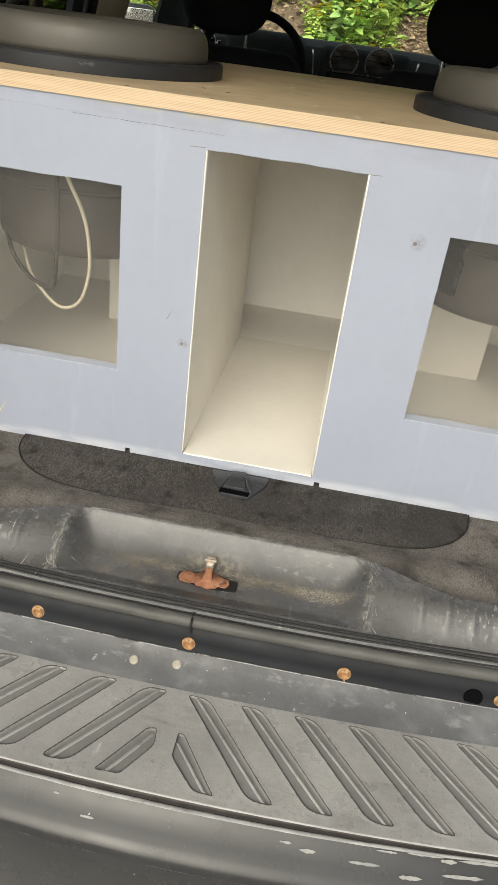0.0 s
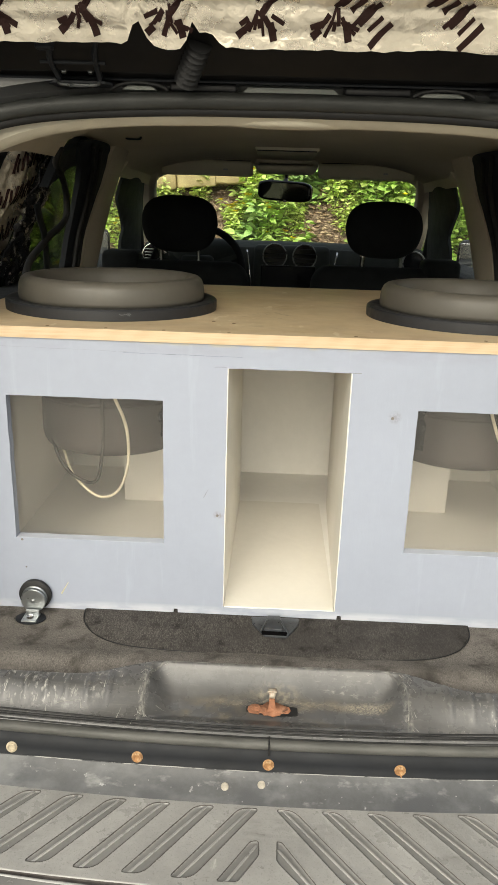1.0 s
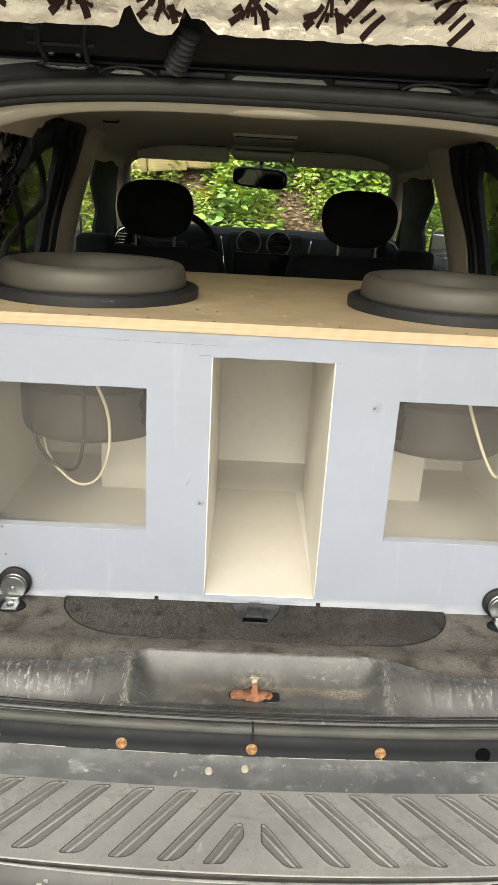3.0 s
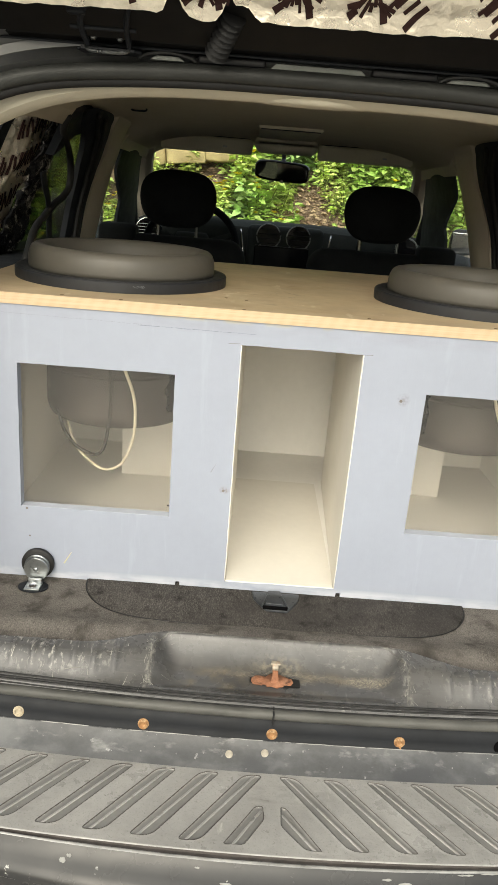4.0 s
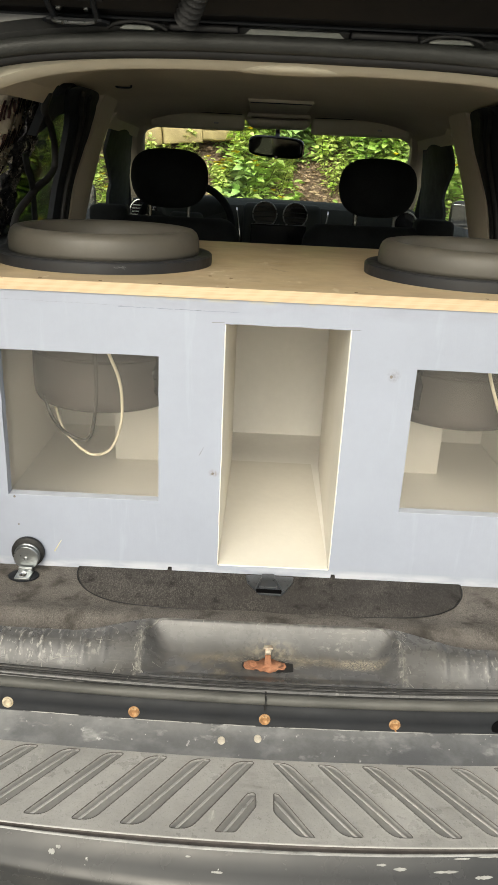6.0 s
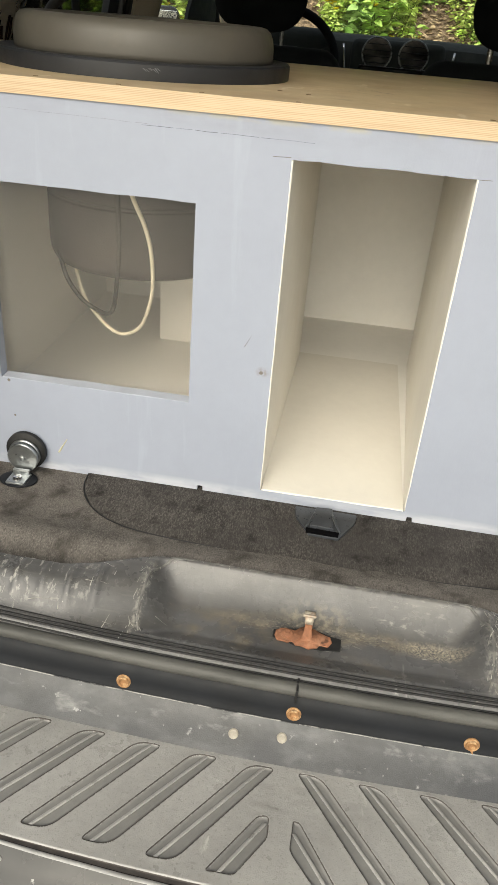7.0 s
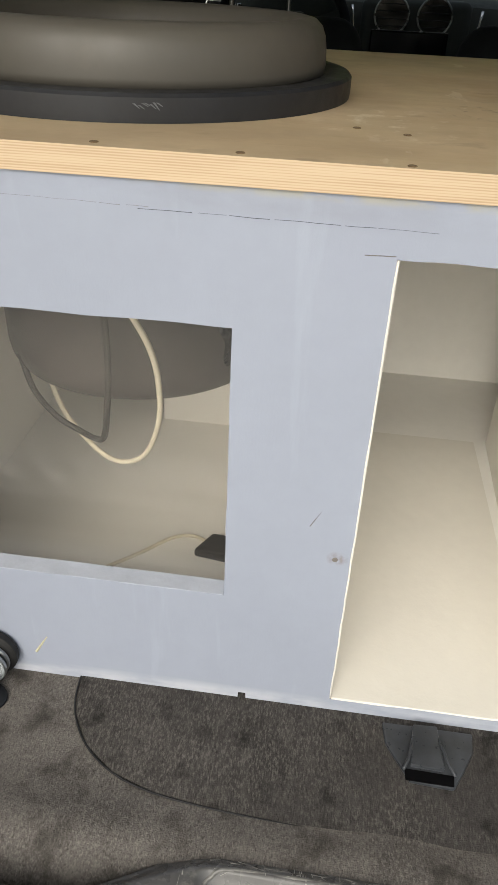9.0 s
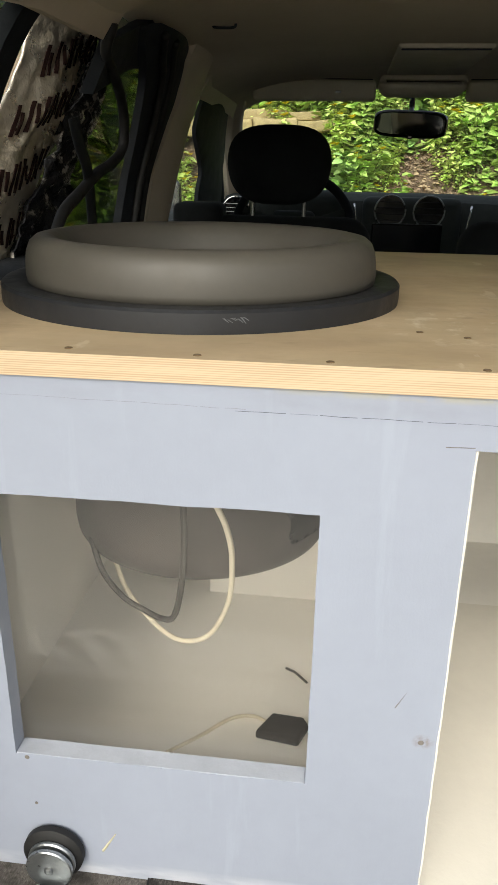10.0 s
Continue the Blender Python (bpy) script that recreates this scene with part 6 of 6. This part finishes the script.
for x0, x1 in ((0.056, 0.148), (-0.186, -0.092)):
    tagged(part("edge_cover", slab((x0, -0.014, 0.8330), (x1, 0.006, 0.8440), 0.004, segs=3), TAPEBLACK, smooth="all"), "glossy black plastic cover on the roof edge", "edge cover", "covers on the roof edge")
tagged(part("roof_gutter", sheet([[(x, y, z) for x in span(-0.56, 0.56, 24)] for y, z in ((0.02, 0.838), (0.035, 0.852), (0.06, 0.862))], (0, 0.01, 0.01)), GUTTER, smooth=True), "pale painted roof gutter behind the hinges", "gutter", kind="structure")

# ---- front seats ----


def seat(x, s, label):
    st = thing("front_seat", (x, 1.45, -0.15), label, "car seat", group="front seats")
    back = slab((-0.245, -0.065, 0.10), (0.245, 0.075, 0.650), 0.06, segs=5)
    for v in back.verts:
        v.co.y += 0.10 * (0.65 - v.co.z)
        if v.co.z > 0.5:
            v.co.x *= 1 - 0.35 * (v.co.z - 0.5)
    part("backrest", back, SEAT, st, smooth="all")
    hr = bmesh.new()
    bmesh.ops.create_uvsphere(hr, u_segments=40, v_segments=24, radius=1.0)
    for v in hr.verts:
        p = v.co.copy()
        r_ = 1 / math.sqrt((abs(p.x) ** 3 + abs(p.z) ** 3) ** (2 / 3) + p.y ** 2)
        q = p * r_
        v.co = (q.x * 0.129 * (1 - 0.10 * max(0, -q.z) - 0.03 * max(0, q.z)), q.y * 0.062 - 0.012 * (1 - q.x * q.x), 0.770 + q.z * 0.092)
    part("headrest", hr, SEAT, st, "rounded black fabric headrest", smooth="all")
    for dx, r_ in ((-0.065, 0.0085), (0.065, 0.005)):
        part("headrest_post", tube([(dx, 0.0, 0.60), (dx, 0.0, 0.70)], r_, 10), CHROME if dx < 0 else DARKCHROME, st, "chrome post", smooth=True)
    part("cushion", slab((-0.25, 0.0, -0.02), (0.25, 0.50, 0.14), 0.05, segs=4), SEAT, st, smooth="all")
    a, b = sorted((s * 0.135, s * 0.262))
    part("belt_tower", slab((a, -0.05, 0.57), (b, 0.05, 0.680), 0.02, segs=3), SEAT, st, "black seat belt guide on the shoulder", smooth="all")
    return st


seat(-0.358, -1, "black fabric front seat behind the steering wheel")
seat(0.331, 1, "black fabric front seat beside the passenger door")

# ---- dashboard ----
dash = thing("dashboard", (0.008, 2.35, 0.3), "black plastic dashboard with round chrome-ringed vents", "dashboard")
drows = []
for y, z in ((-0.02, -0.35), (-0.08, -0.15), (-0.10, 0.05), (-0.095, 0.16), (-0.07, 0.208), (-0.02, 0.228), (0.10, 0.232), (0.36, 0.19)):
    drows.append([(x, y - 0.085 * smooth01(0.25, 0.5, abs(x)) * (1 if z > 0 else 0) * (1 if y < 0.05 else 0), z - 0.012 * (abs(x) / 0.6) ** 2) for x in span(-0.62, 0.62, 30)])
part("body", sheet(drows, (0, 0.02, -0.02)), DASH, dash, smooth=True)
st = slab((-0.135, -0.135, -0.30), (0.205, -0.02, 0.222), 0.025, segs=4)
part("centre_console", st, DASH, dash, smooth="all")
for x in (-0.041, 0.091):
    ring_ = part("vent_ring", lathe([(0.050, 0.0), (0.0535, 0.002), (0.0552, 0.005), (0.0535, 0.008), (0.050, 0.007), (0.050, 0.0)], 40), DARKCHROME, dash, "chrome vent ring", smooth="all")
    ring_.matrix_local = pose(x, -0.133, 0.178, 90, 0, 0)
    part("vent_well", lathe([(0, 0.001), (0.050, 0.001), (0.050, -0.006), (0, -0.006)], 32), SCREEN, dash, "dark vent opening").matrix_local = pose(x, -0.135, 0.178, 90, 0, 0)
    for k in range(4):
        zz = -0.03 + 0.02 * k
        wd = math.sqrt(0.048 ** 2 - zz ** 2)
        part("vent_slat", slab((x - wd, -0.140, 0.177 + zz), (x + wd, -0.1365, 0.180 + zz), 0.0008), JAMB, dash)
part("screen", slab((-0.100, -0.150, 0.01), (0.140, -0.134, 0.136), 0.004), SCREEN, dash, "dark glossy screen")
part("screen_trim", tube([(-0.098, -0.149, 0.1375), (0.138, -0.149, 0.1375)], 0.0014, 6), DARKCHROME, dash, "dull metal line over the screen", smooth=True)
for x in (-0.135, 0.205):
    part("chrome_trim", tube(spline([(x, -0.138, -0.05), (x + (0.012 if x > 0 else -0.012), -0.142, 0.08), (x + (0.03 if x > 0 else -0.03), -0.125, 0.20)], 5), 0.004, 8), CHROME, dash, "bright trim line", smooth="all")
for x in (-0.570, 0.56):
    part("vent_ring", lathe([(0.044, 0.0), (0.049, 0.002), (0.051, 0.006), (0.049, 0.010), (0.044, 0.008), (0.044, 0.0)], 32), CHROME if x < 0 else DARKCHROME, dash, "chrome vent ring", smooth="all").matrix_local = pose(x, -0.190, 0.170, 90, 0, 0)
    part("vent_well", lathe([(0, 0.001), (0.044, 0.001), (0.044, -0.006), (0, -0.006)], 32), SCREEN, dash, "dark vent opening").matrix_local = pose(x, -0.190, 0.170, 90, 0, 0)
    for k in range(5 if x < 0 else 0):
        part("vent_slat", slab((x - 0.040, -0.198, 0.140 + 0.013 * k), (x + 0.040, -0.194, 0.143 + 0.013 * k), 0.0008), DARKCHROME, dash)
    part("trim_clip", slab((x + 0.052, -0.202, 0.145), (x + 0.066, -0.190, 0.190), 0.003), CHROME, dash, "bright trim clip")
part("gauge_hood", slab((-0.50, -0.18, 0.13), (-0.20, 0.02, 0.240), 0.04, segs=4), DASH, dash, smooth="all")

wheel = thing("steering_wheel", (-0.352, 1.96, 0.43), "black steering wheel with slim dark spokes", "steering wheel")
tilt = pose(0, 0, 0, 62, 0, 0)
rim = tube([Vector((0.186 * math.cos(a), 0.186 * math.sin(a), 0)) for a in span(0, 2 * math.pi, 49)], 0.015, 10)
part("rim", rim, SEAT, wheel, smooth="all").matrix_local = tilt
part("hub", slab((-0.07, -0.06, -0.02), (0.07, 0.06, 0.02), 0.02, segs=3), DASH, wheel, smooth="all").matrix_local = tilt
for a in (20, 160, 250, 290):
    part("spoke", slab((0.05, -0.012, -0.006), (0.18, 0.012, 0.006), 0.004), DASH, wheel).matrix_local = tilt @ pose(0, 0, 0, 0, 0, a)

# ---- mirror, visors, console ----
rv = thing("rear_view_mirror", (-0.003, 2.06, 0.747), "black rear-view mirror on the windscreen", "mirror")
def oval(a, b, n=40, e=2.6):
    """A rounded-oblong outline."""
    out = []
    for i in range(n):
        c, d = math.cos(2 * math.pi * i / n), math.sin(2 * math.pi * i / n)
        out.append((math.copysign(abs(c) ** (2 / e), c) * a, math.copysign(abs(d) ** (2 / e), d) * b))
    return out


hs_ = prism(oval(0.116, 0.040, e=4.2), 0.036, axis="y", bevel=0.008)
bmesh.ops.translate(hs_, verts=hs_.verts[:], vec=(0, -0.012, 0))
part("housing", hs_, SCREEN, rv, smooth="all").matrix_local = pose(0, 0, 0, 3, 3, -19)
mg_ = prism(oval(0.106, 0.031, e=4.2), 0.002, axis="y")
bmesh.ops.translate(mg_, verts=mg_.verts[:], vec=(0, -0.0145, 0))
part("glass", mg_, MIRROR, rv, "mirror glass").matrix_local = pose(0, 0, 0, 3, 3, -19)
part("stalk", tube([(0.0, 0.02, 0.02), (0.005, 0.05, 0.05), (0.005, 0.04, 0.085)], 0.009, 8), SCREEN, rv)
part("button_pod", slab((-0.006, -0.014, -0.044), (0.010, 0.0, -0.032), 0.003), SCREEN, rv)
for x0, x1, lab in ((-0.462, -0.125, "taupe vinyl sun visor folded up"), (0.115, 0.468, "taupe vinyl sun visor folded up with clip")):
    v = thing("sun_visor", ((x0 + x1) / 2, 1.76, 0.815), lab, "sun visor", group="sun visors")
    hw = (x1 - x0) / 2
    part("flap", slab((-hw, -0.016, -0.028), (hw, 0.010, 0.026), 0.012, segs=4), VISOR, v, smooth="all")
    # Dark line put in for the shadow gap between visor and headliner.
    part("piping", tube([(-hw + 0.01, -0.010, 0.0265), (0, -0.012, 0.0275), (hw - 0.01, -0.010, 0.0265)], 0.0014, 6), TRIMBLACK, v, "dark line for the shadow gap above the visor")
    part("clip", slab((hw * 0.35, -0.018, -0.008), (hw * 0.35 + 0.016, -0.015, -0.002), 0.001), ZINC, v)
con = thing("overhead_console", (-0.003, 1.74, 0.84), "taupe plastic overhead console", "overhead console")
cb = slab((-0.115, -0.05, -0.040), (0.115, 0.08, 0.02), 0.03, segs=5)
part("housing", cb, VISOR, con, smooth="all")
part("rear_panel", slab((-0.100, -0.530, 0.0045), (0.092, -0.060, 0.0220), 0.004), VISOR, con, smooth="all")
part("slot", slab((-0.094, -0.526, 0.0018), (0.085, -0.519, 0.0048), 0.001), TRIMBLACK, con, "dark slot in the console")
lamp = thing("rear_roof_lamp", (-0.02, 0.045, 0.8055), "beige plastic lamp housing on the rear header", "roof lamp")
dome = lathe([(0.0, -0.0115), (0.6, -0.0113), (0.84, -0.0100), (0.94, -0.0065), (1.0, 0.004), (0.0, 0.004)], 48)
bmesh.ops.scale(dome, vec=(0.098, 0.030, 1.0), verts=dome.verts[:])
part("housing", dome, LINER, lamp, smooth="all")
hook = thing("coat_hook", (-0.423, 0.985, 0.848), "dark taupe plastic coat hook on the headliner", "coat hook")
part("hook", tube(spline([(-0.018, 0, 0.010), (-0.019, -0.006, -0.001), (0, -0.008, -0.003), (0.019, -0.006, -0.001), (0.018, 0, 0.010)], 5), 0.0024, 8), TRIMBLACK, hook, smooth="all")
for s in (-1, 1):
    sm = thing("side_mirror", (s * 0.862, 2.2, 0.492), "dark side mirror outside the door", "side mirror")
    sm.rotation_euler = (0, 0, -s * radians(20))
    part("housing", slab((-0.10, -0.02, -0.08), (0.10, 0.08, 0.08), 0.035, segs=4), BODY, sm, smooth="all")
    part("glass", slab((-0.085, -0.024, -0.065), (0.085, -0.0205, 0.065), 0.0015), MIRROR, sm, "mirror glass")

# ---- bank: stones, leaves, plants ----
rng = random.Random(5)


def boulder(at, size, seed, label):
    bm = slab((-size[0] / 2, -size[1] / 2, -size[2] / 2), (size[0] / 2, size[1] / 2, size[2] / 2), min(size) * 0.14, segs=2)
    bmesh.ops.subdivide_edges(bm, edges=bm.edges[:], cuts=3, use_grid_fill=True)
    for v in bm.verts:
        v.co += Vector((noise.noise(v.co * 5 + Vector((seed, 0, 0))), noise.noise(v.co * 5 + Vector((0, seed, 0))), noise.noise(v.co * 6 + Vector((0, 0, seed))))) * min(size) * 0.28
    ob = part("sandstone_block", bm, STONE, smooth=True)
    ob.location = at
    ob.rotation_euler = (0.05, -0.06, 0.1)
    return tagged(ob, label, "rock", group="ledge stones")


for at, size, seed in (((-1.02, 5.74, 0.885), (0.19, 0.5, 0.125), 1), ((-0.755, 5.73, 0.895), (0.33, 0.5, 0.115), 2), ((-0.40, 5.78, 0.91), (0.40, 0.46, 0.085), 3), ((-1.30, 5.74, 0.90), (0.34, 0.5, 0.14), 4), ((-0.95, 5.86, 0.985), (0.55, 0.5, 0.08), 6), ((-0.55, 5.88, 0.985), (0.26, 0.5, 0.07), 7), ((0.45, 6.0, 1.07), (0.5, 0.4, 0.10), 5)):
    boulder(at, size, seed, "pale yellow sandstone ledge block in the bank")


def leaf(bm, at, way, up, length, wide, fold=0.25):
    """One ovate leaf, folded along its rib and drooping."""
    way, up = way.normalized(), up.normalized()
    sd_ = way.cross(up).normalized()
    up = sd_.cross(way)
    rib = [bm.verts.new(at + way * length * t - up * length * 0.22 * t * t) for t in (0, 0.22, 0.50, 0.78, 1.0)]
    for sg in (1, -1):
        a, b, c = (bm.verts.new(rib[i].co + (sd_ * sg + up * fold) * wide * k) for i, k in ((1, 0.80), (2, 0.95), (3, 0.56)))
        bm.faces.new((rib[0], a, rib[1]))
        bm.faces.new((rib[1], a, b, rib[2]))
        bm.faces.new((rib[2], b, c, rib[3]))
        bm.faces.new((rib[3], c, rib[4]))


def weed(seed, height, stems, size, material, flowers=0):
    r = random.Random(seed)
    w = thing("leafy_weed", (0, 0, -50), "", "plant")
    fol, stm = bmesh.new(), bmesh.new()
    fl = bmesh.new()
    for _ in range(stems):
        a = r.uniform(0, 2 * math.pi)
        lean = r.uniform(0.1, 0.55)
        hgt = height * r.uniform(0.6, 1.1)
        base = Vector((r.uniform(-0.06, 0.06), r.uniform(-0.06, 0.06), -0.03))
        end = base + Vector((math.cos(a) * lean * hgt, math.sin(a) * lean * hgt, hgt))
        line = spline([base, base.lerp(end, 0.5) + Vector((0, 0, 0.08 * hgt)), end], 5)
        tube(line, 0.005, 4, stm, taper=(1, 0.4))
        for i, p in enumerate(line[2:]):
            for _k in range(6):
                b = r.uniform(0, 2 * math.pi)
                way = Vector((math.cos(b), math.sin(b), r.uniform(-0.35, 0.5)))
                L = size * r.uniform(0.55, 1.15)
                leaf(fol, p + Vector((r.uniform(-0.03, 0.03), r.uniform(-0.03, 0.03), r.uniform(-0.04, 0.04))), way, Vector((r.uniform(-0.5, 0.5), r.uniform(-0.9, 0.1), 1)), L, L * r.uniform(0.20, 0.38))
        if flowers and r.random() < 0.8:
            for k in range(5):
                b = 2 * math.pi * k / 5
                leaf(fl, end + Vector((0, 0, 0.03)), Vector((math.cos(b), math.sin(b) - 0.4, 0.6)), Vector((0, 0, 1)), 0.036, 0.017)
    part("foliage", fol, material, w, smooth="all")
    part("stem", stm, STEM, w)
    if flowers:
        part("flower", fl, PETAL, w, "small yellow flowers")
    else:
        fl.free()
    return w


kinds = [weed(1, 0.46, 8, 0.085, LEAF), weed(2, 0.36, 10, 0.070, LEAF2, 1), weed(3, 0.56, 7, 0.095, LEAF, 1), weed(4, 0.40, 10, 0.060, LEAF2, 1), weed(5, 0.50, 6, 0.115, LEAF3), weed(6, 0.30, 12, 0.048, LEAF2)]
names_ = ["green broad-leaved weed on the bank", "yellow-green weed on the bank", "tall green weed with small yellow flowers", "bushy light green weed with yellow flowers", "deep green large-leaved weed on the bank", "low small-leaved weed on the bank"]
spots = []


def bank_depth(x, y):
    return max(y - 4.3, -(x + 2.9), x - 3.3)


def bare_ground(x, y):
    """Where the soil shows: a slope of dead leaves, and the foot of the stone ledge."""
    return (0.08 + 0.1 * (y - 5) < x < 0.58 and y < 5.38) or (-1.5 < x < -0.40 and 5.15 < y < 5.80)


for i in range(6000):
    if i < 3600:
        x, y = rng.uniform(-2.4, 2.4), rng.uniform(4.5, 6.9)
        near_ = 0.15
    else:
        x, y = rng.choice((-1, 1)) * rng.uniform(2.9, 6.0), rng.uniform(-0.5, 7.0)
        near_ = 0.30
    d = bank_depth(x, y)
    if d < 0.2 or d > 2.8 or len(spots) >= 298:
        continue
    if (bare_ground(x, y) and rng.random() < 0.94) or any((x - a) ** 2 + (y - b) ** 2 < near_ ** 2 for a, b in spots):
        continue
    spots.append((x, y))
for k, (x, y) in enumerate(spots):
    j = rng.randrange(len(kinds))
    sc = rng.uniform(0.75, 1.2)
    m = Matrix.Translation((x, y, land(x, y))) @ Matrix.Rotation(rng.uniform(0, 6.28), 4, "Z")
    ob = copy_thing(kinds[j], m)
    tagged(ob, names_[j], "plant", "weeds on the bank")
for w in kinds:
    for o in list(w.children_recursive) + [w]:
        bpy.data.objects.remove(o)

cover = bmesh.new()
dead = bmesh.new()
for i in range(14000):
    x, y = (rng.uniform(-2.2, 2.2), rng.uniform(4.6, 6.8)) if i < 10000 else (rng.uniform(-7, 7), rng.uniform(-0.8, 8.0))
    d = max(y - 4.3, -(x + 2.9), x - 3.3)
    if d < 0 or d > 3.5:
        continue
    p = Vector((x, y, land(x, y) + 0.02))
    a = rng.uniform(0, 6.28)
    dry = bare_ground(x, y) or rng.random() < 0.15
    for _ in range(2):
        a += rng.uniform(1, 2)
        L = rng.uniform(0.02, 0.055) if dry else rng.uniform(0.04, 0.09)
        leaf(dead if dry else cover, p + Vector((rng.uniform(-0.05, 0.05), rng.uniform(-0.05, 0.05), rng.uniform(0, 0.05))), Vector((math.cos(a), math.sin(a), rng.uniform(-0.1, 0.6))), Vector((rng.uniform(-0.5, 0.5), -0.5, 1)), L, L * 0.35, 0.3)
for i in range(5000):
    x, y = rng.uniform(0.05, 0.75), rng.uniform(4.7, 5.75)
    a = rng.uniform(0, 6.28)
    L = rng.uniform(0.015, 0.05)
    leaf(dead, Vector((x, y, land(x, y) + rng.uniform(0.005, 0.03))), Vector((math.cos(a), math.sin(a), rng.uniform(-0.4, 0.5))), Vector((rng.uniform(-0.6, 0.6), -0.6, 1)), L, L * rng.uniform(0.08, 0.4), 0.3)
tagged(part("ground_cover", cover, LEAF), "low green leaves covering the bank", "undergrowth", kind="stuff")
tagged(part("leaf_litter", dead, LITTER), "dry brown fallen leaves on the bank", "leaf litter", kind="stuff")
